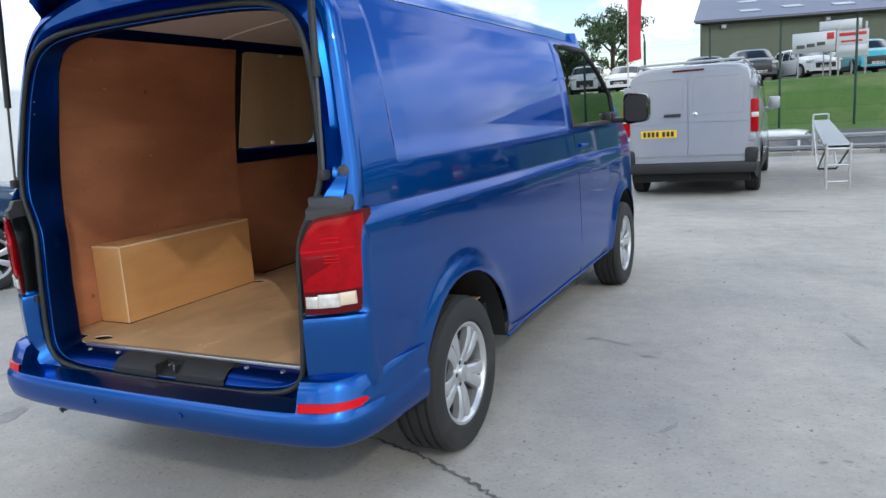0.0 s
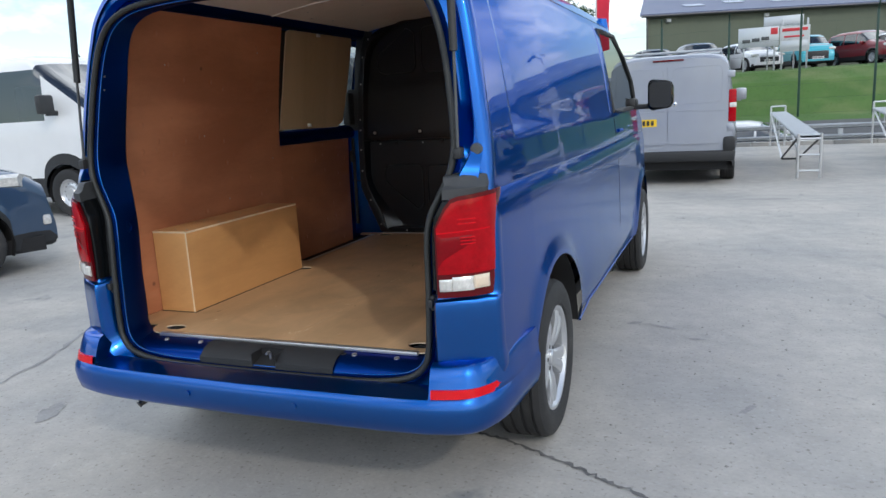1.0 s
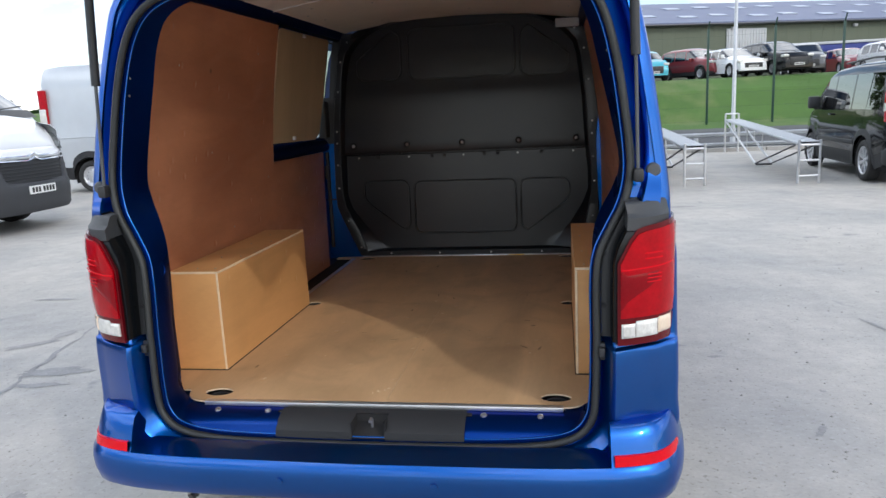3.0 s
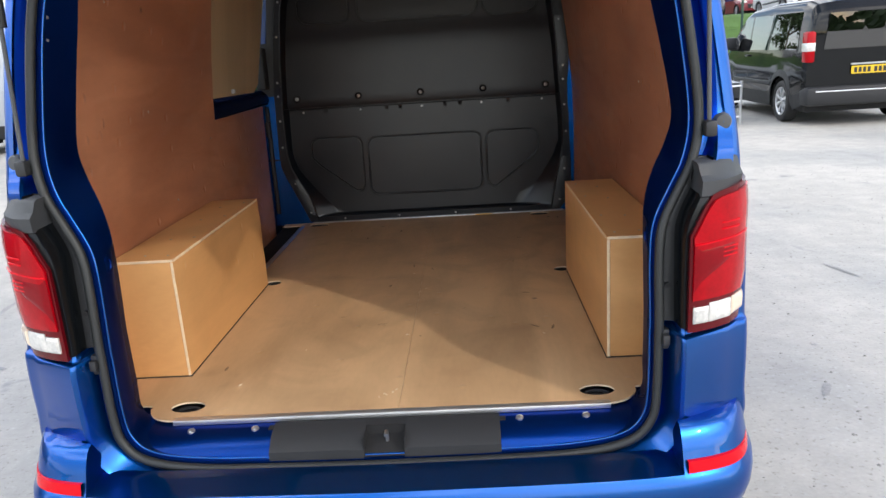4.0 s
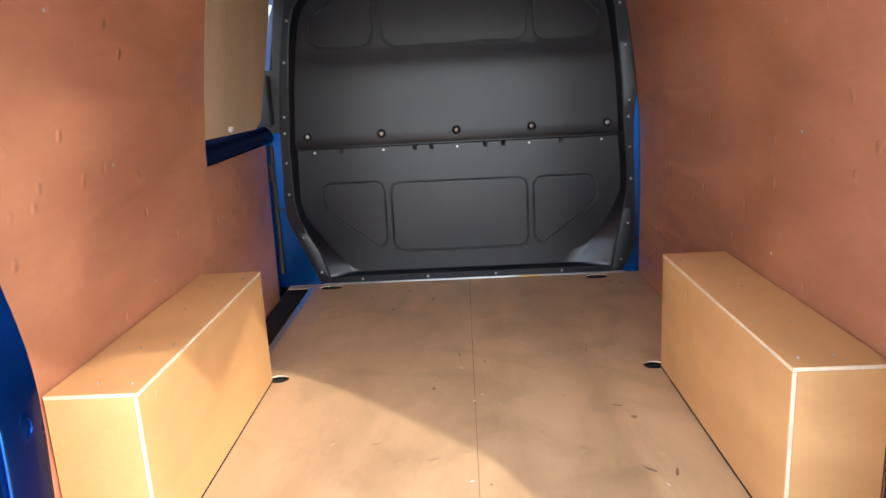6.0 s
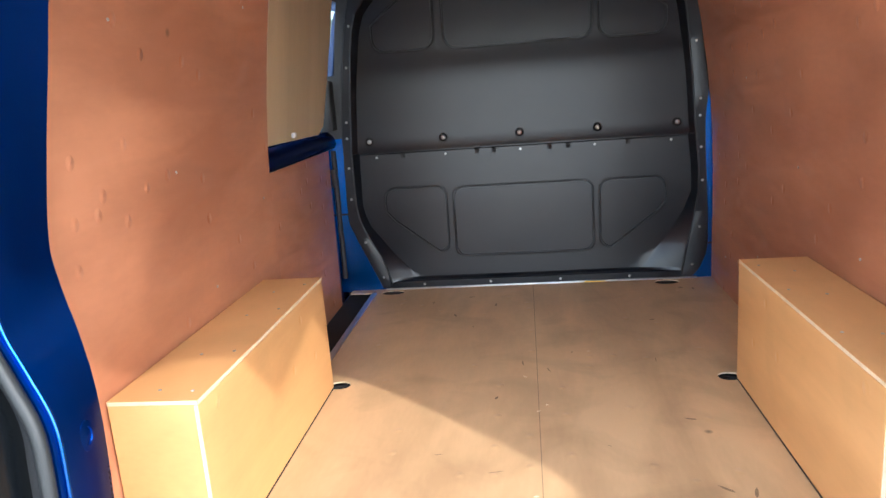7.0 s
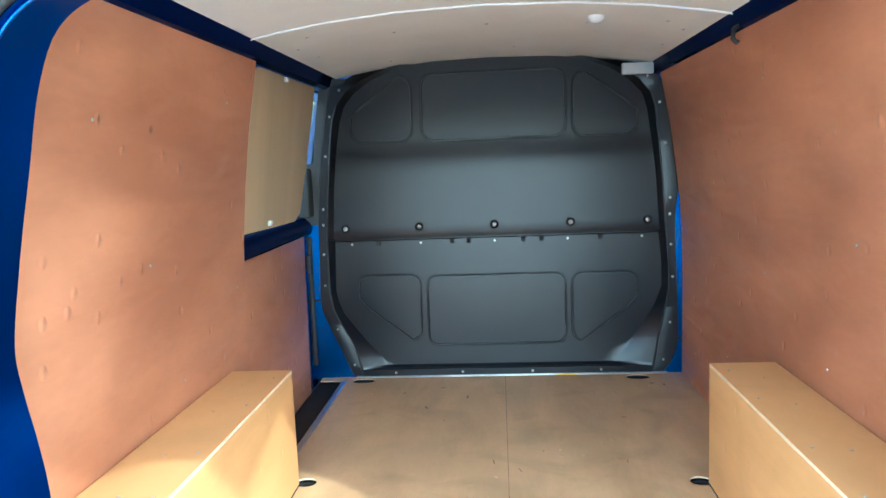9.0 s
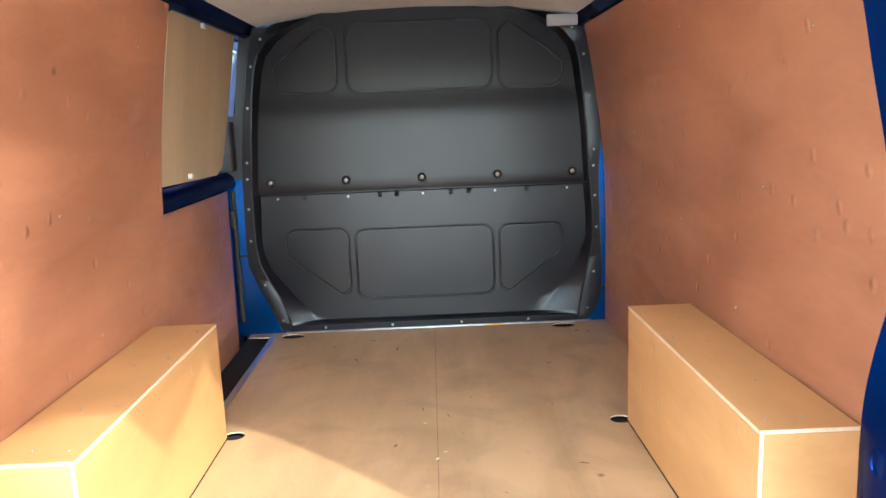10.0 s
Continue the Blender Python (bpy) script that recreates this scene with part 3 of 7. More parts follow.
# ---- the blue van: x across, y ahead, its load sill near y = 0 ----
van = thing("cargo_van", "metallic blue panel van with open tailgate, ply-lined load bay", "van", Matrix())

SIDE = [(0.20, 0.84), (0.335, 0.866), (0.36, 0.884), (0.41, 0.896), (0.48, 0.902), (0.62, 0.905), (0.85, 0.902), (1.05, 0.896), (1.20, 0.884), (1.27, 0.876), (1.45, 0.850), (1.60, 0.826), (1.75, 0.792), (1.83, 0.757), (1.90, 0.700), (1.945, 0.62)]
ROOF = [(0.757, 1.83), (0.735, 1.862), (0.70, 1.90), (0.62, 1.945), (0.50, 1.972), (0.30, 1.99), (0.0, 2.0)]
PLAN = [(-0.2, 0.970), (0.0, 0.981), (0.3, 0.992), (0.8, 1.0), (1.4, 1.003), (3.0, 1.006), (3.6, 1.006), (4.05, 0.985), (4.30, 0.935), (4.46, 0.85), (4.56, 0.76)]
TOP = [(2.9499, 9.0), (2.95, 1.90), (3.90, 1.235), (4.05, 1.17), (4.40, 1.0), (4.50, 0.90), (4.56, 0.75)]
AXLES, ARCH_Z, HUB_Z = (0.590, 3.650), 0.425, 0.335


def arch_r(y, c):
    """The arch reaches a little further ahead of the hub than behind it."""
    return 0.455 if y > c else 0.410


def arch_bottom(y):
    z = 0.345 if y > 1.0 else 0.47
    for c in AXLES:
        u = abs(y - c) / arch_r(y, c)
        if u < 1:
            z = max(z, HUB_Z + ARCH_Z * math.sqrt(1 - u * u))
        elif u < 1.012:
            z = max(z, 0.36)
    return z


SHOULDER = [(-0.062, 0.0), (-0.03, 0.0045), (-0.004, 0.0115), (0.0, 0.0125), (0.008, 0.0075), (0.05, 0.0070), (1.0, 0.0070)]


def crease_z(y):
    return 1.112 - 0.006 * y


def van_x(y, z):
    """Half the van's width at a height, with the flared wheel arches and the swage line."""
    x = lerp(SIDE, z)
    for c in AXLES:
        r = arch_r(y, c)
        d = math.hypot((y - c) / r, (z - HUB_Z) / ARCH_Z) if z > HUB_Z else abs(y - c) / r
        x += 0.022 * math.exp(-(((d - 1.02) / 0.11) ** 2))
    x -= lerp(SHOULDER, z - crease_z(y))
    return x * lerp(PLAN, y)


PANEL_Y0, PANEL_Y1 = 0.185, 2.31


def van_section(y):
    """From the sill up and over to the middle of the roof, as (x, z, inset)."""
    top = lerp(TOP, y) if y > 2.9499 else 9.0
    line = crease_z(y)
    lo = arch_bottom(y)
    zs = [lo + (line - 0.062 - lo) * k / 11 for k in range(12)] + [line - 0.03, line - 0.004, line, line + 0.008, line + 0.05, 1.24, 1.272, 1.290]
    zs += [1.29 + (1.79 - 1.29) * k / 8 for k in range(1, 9)] + [1.808]
    zs = [min(z, top) for z in zs]
    pts = []
    for z in zs:
        inside = 1.289 < z < 1.791
        fade = max(0.0, min(1.0, (y - PANEL_Y0) / 0.016, (PANEL_Y1 - y) / 0.016))
        pts.append((van_x(y, z) - (0.004 * fade if inside else 0.0), z))
    if top > 8:
        k = lerp(PLAN, y)
        pts += [(x * k - (0.006 if i == 1 else 0), z - (0.006 if i == 1 else 0)) for i, (x, z) in enumerate(ROOF)]
    else:
        x0 = pts[-1][0]
        pts += [(x0 * f, top + 0.05 * (1 - f * f)) for f in (0.985, 0.95, 0.85, 0.66, 0.4, 0.2, 0.0)]
    return pts


ys = {-0.06 + 0.06 * k for k in range(76)} | {PANEL_Y0, PANEL_Y0 + 0.008, PANEL_Y0 + 0.016, PANEL_Y0 + 0.03, PANEL_Y1, PANEL_Y1 - 0.008, PANEL_Y1 - 0.016, 2.42, 2.85, 2.95, 3.0, 3.9, 4.46, 4.5, 4.53, 4.56, 1.30, 2.19, -0.02}
for c in AXLES:
    ys |= {c + s * arch_r(c + s, c) * math.cos(radians(a)) for s in (-1, 1) for a in range(0, 91, 6)} | {c + s * arch_r(c + s, c) * 1.011 for s in (-1, 1)}
ys = sorted({round(y, 4) for y in ys if -0.061 <= y <= 4.56})
TAIL = [(0.5, -0.085), (0.62, -0.095), (0.765, -0.095), (0.80, -0.075), (1.03, -0.07), (1.17, -0.055), (1.26, -0.04), (1.40, -0.025), (1.55, -0.005), (1.69, 0.015), (1.79, 0.03), (1.88, 0.04), (2.0, 0.06)]


def tail_y(y, z):
    """Draws the rear end of the body in to the leaning edge of the tailgate frame."""
    return y if y > 0.17 or z > 1.9 else lerp(TAIL, z) + (0.18 - lerp(TAIL, z)) * (y + 0.06) / 0.24


cols = [[(x * lerp(PLAN, tail_y(y, z)) / lerp(PLAN, y), tail_y(y, z), z) for x, z in van_section(y)] for y in ys]
NS = len(cols[0])
WIN_ROWS = range(19, 27)


def side_keep(right):
    def keep(i, j):
        y = (ys[i] + ys[i + 1]) / 2
        if j in WIN_ROWS and 2.42 < y and lerp(TOP, y) > 1.33 and y < 3.55:
            return None
        if not right and j in WIN_ROWS and 1.30 < y < 2.19:
            return None
        if j >= NS - 7 and 3.0 < y < 3.9:
            return None
        return 0
    return keep


bm = bmesh.new()
strip(bm, cols, keep=side_keep(True))
strip(bm, mirrored(cols), keep=side_keep(False))
nose = [bm.verts.new(Vector(p)) for p in cols[-1]] + [bm.verts.new(Vector((-x, y, z))) for x, y, z in reversed(cols[-1])]
bm.faces.new(nose)
tidy(bm, 0.0006)
body = part("body_shell", bm, BLUE, van, "metallic blue painted body sides and roof", 32)

# wheel housings, floor pan and cab
bm = bmesh.new()
for c in AXLES:
    for s in (-1, 1):
        arc = [(c - arch_r(c - math.cos(radians(a)), c) * 1.02 * math.cos(radians(a)), HUB_Z + ARCH_Z * 1.02 * math.sin(radians(a))) for a in range(2, 180, 8)]
        inner = [(max(y, 0.235) if z > 0.5 else y, z) for y, z in arc]
        strip(bm, [[(s * 0.897, y, z), (s * 0.80, y, z), (s * 0.79, v, w), (s * 0.63, v, w)] for (y, z), (v, w) in zip(arc, inner)])
        f = [bm.verts.new(Vector((s * 0.632, y, z))) for y, z in inner]
        bm.faces.new(f)
box(bm, -0.79, 0.79, 1.06, 3.14, 0.33, 0.40)
box(bm, -0.62, 0.62, 0.15, 4.4, 0.30, 0.47)
part("underbody", bm, DARK, van, "black underbody and wheel housings", 40)

bm = bmesh.new()
for y0 in (2.62,):
    for x0, x1 in ((-0.74, -0.04), (0.14, 0.70)):
        box(bm, x0, x1, y0, y0 + 0.5, 0.7, 0.92, 0.05)
        box(bm, x0 + 0.03, x1 - 0.03, y0 - 0.12, y0 + 0.06, 0.9, 1.45, 0.05)
        box(bm, (x0 + x1) / 2 - 0.13, (x0 + x1) / 2 + 0.13, y0 - 0.13, y0 - 0.02, 1.45, 1.66, 0.04)
part("cab_seat", bm, GREY_PLASTIC, van, "dark grey cab seats", 40)
bm = bmesh.new()
strip(bm, [[(x, 3.30, 0.95), (x, 3.34, 1.16), (x, 3.60, 1.20), (x, 3.88, 1.20)] for x in (-0.84, 0, 0.84)])
tube(bm, [(0.40 + 0.185 * math.cos(radians(a)), 3.15 + 0.07 * math.sin(radians(a)), 1.17 + 0.165 * math.sin(radians(a))) for a in range(0, 360, 15)], 0.016, 8, True)
part("dashboard", bm, BLACK_PLASTIC, van, "black dashboard and steering wheel", 40)


def pane(name, parent, cols, mat, label):
    bm = bmesh.new()
    strip(bm, cols)
    tidy(bm)
    ob = part(name, bm, mat, parent, label, 30)
    ob.visible_shadow = False
    return ob


wcols = [[(x * 0.995, y, z - 0.004) for x, z in van_section(y)[-8:]] for y in ys if 2.99 < y < 3.91]
pane("windscreen", van, wcols + [], SCREEN, "windscreen glass")
pane("windscreen", van, mirrored(wcols), SCREEN, "windscreen glass")
for s in (-1, 1):
    cc = [[(s * (x - 0.012), y, z) for x, z in van_section(y)[19:28]] for y in ys if 2.419 < y < 3.56]
    if s > 0:
        cc = [[(x, y, min(z, 1.36)) for x, y, z in c] for c in cc if c[0][1] > 3.12]
    pane("cab_window", van, cc, SCREEN, "cab side window glass")
    bm = bmesh.new()
    low = [(s * (van_x(y, 1.288) - 0.004), y, 1.288) for y in (2.42, 2.8, 3.2, 3.55)]
    high = [(s * (van_section(y)[27][0] - 0.004), y, van_section(y)[27][1]) for y in (3.55, 3.3, 3.1, 2.96, 2.8, 2.6, 2.42)]
    tube(bm, low + high, 0.017, 6, True)
    part("window_rubber", bm, RUBBER, van, "black window surround", 50)
sl = [[(-(x - 0.004), y, z) for x, z in van_section(y)[18:28]] for y in ys if 1.299 < y < 2.191]
pane("sliding_door_window", van, sl, SCREEN, "sliding door glass")

# rear frame: outer edge, face edge, seal line, inner jamb, as one loft round the opening
FRAME = [
    # ox, oz, oy, ix, iz, iy, sx, sz, sy, jx, jz, jy
    (0.0, 0.40, -0.20, 0.0, 0.455, -0.215, 0.0, 0.475, -0.185, 0.0, 0.540, -0.06),
    (0.25, 0.40, -0.20, 0.25, 0.455, -0.215, 0.25, 0.477, -0.185, 0.25, 0.540, -0.06),
    (0.48, 0.40, -0.19, 0.47, 0.456, -0.215, 0.46, 0.484, -0.185, 0.46, 0.540, -0.06),
    (0.70, 0.41, -0.16, 0.62, 0.47, -0.215, 0.585, 0.507, -0.18, 0.590, 0.538, -0.05),
    (0.872, 0.50, -0.115, 0.69, 0.53, -0.218, 0.640, 0.555, -0.175, 0.650, 0.572, -0.035),
    (0.0, 0.62, -0.115, 0.698, 0.62, -0.226, 0.655, 0.63, -0.17, 0.655, 0.65, -0.03),
    (0.0, 0.765, -0.115, 0.70, 0.765, -0.226, 0.659, 0.765, -0.162, 0.656, 0.765, -0.03),
    (0.0, 0.795, -0.095, 0.70, 0.795, -0.203, 0.660, 0.80, -0.16, 0.656, 0.80, -0.03),
    (0.0, 0.95, -0.095, 0.70, 0.95, -0.20, 0.660, 0.95, -0.15, 0.655, 0.95, -0.02),
    (0.0, 1.03, -0.09, 0.706, 1.03, -0.20, 0.670, 1.03, -0.14, 0.656, 1.05, -0.02),
    (0.0, 1.10, -0.085, 0.738, 1.10, -0.185, 0.703, 1.10, -0.13, 0.676, 1.12, -0.005),
    (0.0, 1.17, -0.075, 0.775, 1.17, -0.15, 0.737, 1.17, -0.12, 0.716, 1.19, 0.03),
    (0.0, 1.26, -0.06, 0.798, 1.26, -0.075, 0.752, 1.26, -0.105, 0.735, 1.26, 0.05),
    (0.0, 1.40, -0.045, 0.792, 1.40, -0.055, 0.740, 1.40, -0.085, 0.709, 1.40, 0.05),
    (0.0, 1.55, -0.025, 0.772, 1.55, -0.035, 0.718, 1.55, -0.065, 0.679, 1.53, 0.05),
    (0.0, 1.69, -0.005, 0.742, 1.685, -0.015, 0.685, 1.67, -0.05, 0.652, 1.645, 0.05),
    (0.0, 1.79, 0.01, 0.70, 1.775, 0.0, 0.637, 1.745, -0.04, 0.612, 1.73, 0.05),
    (0.668, 1.88, 0.02, 0.63, 1.835, 0.01, 0.560, 1.79, -0.03, 0.540, 1.775, 0.05),
    (0.49, 1.945, 0.03, 0.48, 1.865, 0.02, 0.440, 1.812, -0.025, 0.427, 1.795, 0.05),
    (0.25, 1.985, 0.04, 0.25, 1.88, 0.02, 0.25, 1.822, -0.02, 0.25, 1.805, 0.05),
    (0.0, 1.992, 0.04, 0.0, 1.885, 0.02, 0.0, 1.825, -0.02, 0.0, 1.808, 0.05),
]
FRAME = [tuple([van_x(lerp(TAIL, r[1]), r[1]) if r[0] == 0 and 0.5 < r[1] < 1.85 else r[0], *r[1:]]) for r in FRAME]
ring = smooth_path(FRAME, 5)


def frame_cols(s):
    out = []
    for ox, oz, oy, ix, iz, iy, sx, sz, sy, jx, jz, jy in ring:
        o, i_, q, j = Vector((ox, oy, oz)), Vector((ix, iy, iz)), Vector((sx, sy, sz)), Vector((jx, jy, jz))
        out_dir = Vector((o.x - q.x, 0, o.z - q.z)).normalized()
        c1 = Vector((o.x, max(oy + 0.06, -0.02), o.z)) - out_dir * 0.006
        mid = o.lerp(i_, 0.35) + Vector((0, -0.012, 0)) * min(1, (o - i_).length / 0.1)
        pts = [c1, o + Vector((0, 0.034, 0)) + out_dir * 0.0012, o + Vector((0, 0.010, 0)) + out_dir * 0.0006, o - out_dir * 0.004 + Vector((0, -0.004, 0)), o - out_dir * 0.014 + Vector((0, -0.012, 0)), o - out_dir * 0.032 + Vector((0, -0.018, 0)), mid, i_ + out_dir * 0.006, i_ + Vector((0, 0.006, 0)),
               i_ - out_dir * 0.004 + Vector((0, max(0.035, sy + 0.035 - iy) if iz > 0.785 else 0.012, 0)), q + out_dir * 0.016 + Vector((0, 0.035 if iz > 0.785 else 0.012, 0)), q + out_dir * 0.012 + Vector((0, 0.004, 0)), q - out_dir * 0.010 + Vector((0, 0.004, 0)),
               q - out_dir * 0.016 + Vector((0, 0.022, 0)), q.lerp(j, 0.55) - out_dir * 0.004 + Vector((0, 0.012, 0)), j, j + out_dir * 0.012 + Vector((0, 0.016, 0)), j + out_dir * 0.085 + Vector((0, 0.024, 0))]
        out.append([(s * p.x, p.y, p.z) for p in pts])
    return out


bm = bmesh.new()
for s in (1, -1):
    # from the seal inwards the jamb takes the blue darkened for shade
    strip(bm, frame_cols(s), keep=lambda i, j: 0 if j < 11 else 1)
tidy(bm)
part("rear_frame", bm, [BLUE, BLUE_SHADE], van, "blue painted frame of the tailgate opening", 38)

bm = bmesh.new()
loop = [(r[6], r[8] - 0.006, r[7]) for r in ring]
loop = loop + [(-x, y, z) for x, y, z in reversed(loop[1:-1])]
tube(bm, loop, 0.0110, 8, True, 1.0)
part("door_seal", bm, SEAL_RUBBER, van, "grey rubber seal round the opening", 60)

bm = bmesh.new()
loop = [Vector((r[6], r[8] + 0.014, r[7])) - Vector((r[0] - r[6], 0, r[1] - r[7])).normalized() * 0.0155 for r in ring]
loop = loop + [Vector((-p.x, p.y, p.z)) for p in reversed(loop[1:-1])]
tube(bm, loop, 0.0035, 8, True)
part("frame_bead", bm, BLUE, van, "rolled blue edge inside the seal", 60)

# plastic trims beside and above the tail lamps
for s in (1, -1):
    bm = bmesh.new()
    sel = [r for r in ring if 0.79 < r[7] < 1.175]
    strip(bm, [[(s * (r[6] + 0.012), r[8] + 0.004, r[7]), (s * (r[6] + 0.018), r[8] + 0.002, r[7]), (s * (r[3] - 0.004), r[8] + 0.006, r[4] + 0.002), (s * (r[3] - 0.001), r[5] + 0.002, r[4] + 0.002), (s * (r[3] + 0.003 * (r[7] < 1.09)), r[5] - 0.004 * (r[7] < 1.09), r[4] + 0.002), (s * (r[3] + 0.032 * (r[7] < 1.09)), r[5] - 0.001, r[4] + 0.002)] for r in sel], keep=lambda i, j: 0 if j < 2 else 1)
    trim = part("lamp_trim", bm, [BLACK_PLASTIC, PIANO_BLACK], van, "black plastic strip beside the lamp", 40)
    bm = bmesh.new()
    cc = []
    for f in (0.0, 0.25, 0.5, 0.75, 1.0):
        x, y = 0.736 + (0.850 - 0.736) * f, -0.196 + 0.086 * f - 0.02 * math.sin(math.pi * f)
        cc.append([(s * x, y + 0.05, 1.090), (s * x, y - 0.004, 1.096), (s * (x + 0.002), y - 0.004, 1.128), (s * (x + 0.003), y + 0.014, 1.138), (s * (x - 0.002), y + 0.020, 1.160), (s * (x - 0.003), y + 0.028, 1.166), (s * (x - 0.004), -0.03, 1.170)])
    cc = [[(s * (abs(px) - 0.004), -0.06, pz) for px, py, pz in cc[0]]] + cc + [[(s * (abs(px) - 0.002), -0.04, pz) for px, py, pz in cc[-1]]]
    strip(bm, cc)
    part("lamp_trim_cap", bm, CAP_PLASTIC, van, "grey plastic cap over the lamp", 40)
    bm = bmesh.new()
    box(bm, s * 0.668 - 0.014, s * 0.668 + 0.014, -0.175, -0.135, 0.735, 0.785, 0.005)
    box(bm, s * 0.672 - 0.008, s * 0.672 + 0.008, -0.19, -0.17, 0.75, 0.775, 0.003)
    part("striker", bm, BLACK_PLASTIC, van, "black tailgate guide block", 40)
    bm = bmesh.new()
    for z in (1.026, 0.886):
        yc = lerp(sorted({(r[7], r[8]) for r in sel}), z)
        cyl(bm, (s * 0.680, yc - 0.004, z), (s * 0.680, yc + 0.006, z), 0.0065, 12)
    part("trim_clip", bm, DARK, trim, "", 40)
    bm = bmesh.new()
    lathe(bm, [(0.020, 0.0), (0.020, 0.012), (0.016, 0.018), (0.001, 0.019)], 20, pose(s * 0.814, -0.072, 1.240, 90, 0, 0))
    part("rubber_buffer", bm, GREY_PLASTIC, van, "round grey rubber buffer", 40)

# tail lamps
LAMP_PLAN = [(0.0, 0.711, -0.215), (0.2, 0.742, -0.206), (0.4, 0.782, -0.188), (0.6, 0.818, -0.166), (0.8, 0.850, -0.130), (0.92, 0.866, -0.096), (1.0, 0.872, -0.060)]


def lamp_xy(f):
    return lerp([(a, b) for a, b, c in LAMP_PLAN], f), lerp([(a, c) for a, b, c in LAMP_PLAN], f)


def lamp_top(f):
    return lerp([(0.0, 1.012), (0.27, 1.094), (0.34, 1.104), (1.0, 1.118)], f)


def lamp_patch(s, f0, f1, z0, z1, out, inset=0.0, n=10, rows=6):
    """A piece of lens that follows the lamp's curved face, with a rim back to the body."""
    cc = []
    for k in range(n + 1):
        f = f0 + (f1 - f0) * k / n
        x, y = lamp_xy(f)
        lo, hi = (z0(f) if callable(z0) else z0), (z1(f) if callable(z1) else z1)
        col = [(x, y + 0.03, lo)]
        for j in range(rows + 1):
            z = lo + (hi - lo) * j / rows
            e = 0.004 if j in (0, rows) or k in (0, n) else 0.0
            ux = 0.45 + 0.5 * f
            col.append((x + (out - e) * ux, y - (out - e) * (1 - 0.6 * f), z))
        col.append((x, y + 0.03, hi))
        cc.append(col)
    first, last = [(x - 0.001, y + 0.04, z) for x, y, z in cc[0]], [(x - 0.004, y + 0.04, z) for x, y, z in cc[-1]]
    cc = [first] + cc + [last]
    return [[(s * x, y, z) for x, y, z in c] for c in cc]


for s in (1, -1):
    lamp = new("tail_lamp")
    lamp.parent = van
    lamp["label"] = "red tail lamp with clear lower strip"
    for nm, mat, f0, f1, z0, z1, out in (
        ("lamp_housing", RED_DEEP, 0.0, 1.0, 0.790, lamp_top, 0.004),
        ("red_lens", RED_LENS, 0.03, 0.93, 0.866, lambda f: lamp_top(f) - 0.012, 0.010),
        ("reverse_lens", CLEAR_LENS, 0.04, 0.26, 0.812, 0.850, 0.011),
        ("reverse_lens", CLEAR_LENS, 0.265, 0.57, 0.812, 0.856, 0.011),
        ("indicator_lens", AMBER_LENS, 0.575, 0.80, 0.816, 0.858, 0.011),
        ("shaded_cell", RED_MID, 0.03, 0.60, lambda f: 0.884 + 0.135 * f, 0.990, 0.0116),
        ("light_guide", RED_BRIGHT, 0.03, 0.86, lambda f: 0.992 + 0.010 * f, lambda f: 0.997 + 0.010 * f, 0.0128),
        ("light_guide", RED_BRIGHT, 0.36, 0.64, 1.020, 1.025, 0.0128),
        ("light_guide", RED_BRIGHT, 0.36, 0.64, 1.034, 1.039, 0.0128),
        ("light_guide", RED_BRIGHT, 0.38, 0.62, 0.978, 0.982, 0.0128),
        ("light_guide", RED_BRIGHT, 0.38, 0.62, 0.968, 0.972, 0.0128),
        ("light_guide", RED_BRIGHT, 0.38, 0.62, 0.958, 0.962, 0.0128),
    ):
        bm = bmesh.new()
        strip(bm, lamp_patch(s, f0, f1, z0, z1, out))
        tidy(bm)
        part(nm, bm, mat, lamp, "", 30)

# rear bumper
BUMP_PLAN = [(0.0, 0.0, -0.335), (0.3, 0.35, -0.330), (0.5, 0.58, -0.322), (0.63, 0.735, -0.302), (0.73, 0.832, -0.262), (0.80, 0.884, -0.182), (0.86, 0.908, -0.07), (0.93, 0.917, 0.07), (1.0, 0.926, 0.205)]
plan = [tuple(p) for p in smooth_path(BUMP_PLAN, 6)]
plan = sorted(plan + [(lerp([(p[1], p[0]) for p in plan], x), x, lerp([(p[1], p[2]) for p in plan], x)) for x in (0.688, 0.694, 0.700)])


def bump_cols(s):
    cc = []
    for f, x, y in plan:
        corner = min(1, max(0, (x - 0.6885) / 0.005))
        side = min(1, max(0, (f - 0.80) / 0.2))
        d = Vector((x * (0.03 + 0.72 * min(1, max(0, (x - 0.69) / 0.15))), y - 0.35, 0)).normalized()
        rows = [(-0.16, 0.375), (-0.07, 0.352), (-0.035, 0.357), (-0.012, 0.375), (-0.002, 0.41), (0.0, 0.44), (-0.004 * (1 - side), 0.467), (-0.016 * (1 - side), 0.482)]
        if corner > 0:
            g = 1 - 0.78 * min(1, max(0, (f - 0.70) / 0.26))
            rows += [(-0.020 * g, 0.486), (-0.026 * g, 0.50), (-0.034 * g, 0.525), (-0.042 * g, 0.546), (-0.056 * g, 0.572), (-0.068 * g, 0.580), ((-0.080 - 0.055 * min(1, max(0, (x - 0.74) / 0.08)) * max(0, 1 - side * 4)) * g - 0.02 * side, 0.584)]
        else:
            rows += [(-0.040, 0.4855), (-0.060, 0.488), (-0.080, 0.491), (-0.10, 0.493), (-0.115, 0.492), (-0.135, 0.47), (-0.17, 0.45)]
        cc.append([(s * (x + d.x * o), y + d.y * o, z) for o, z in rows])
    return cc


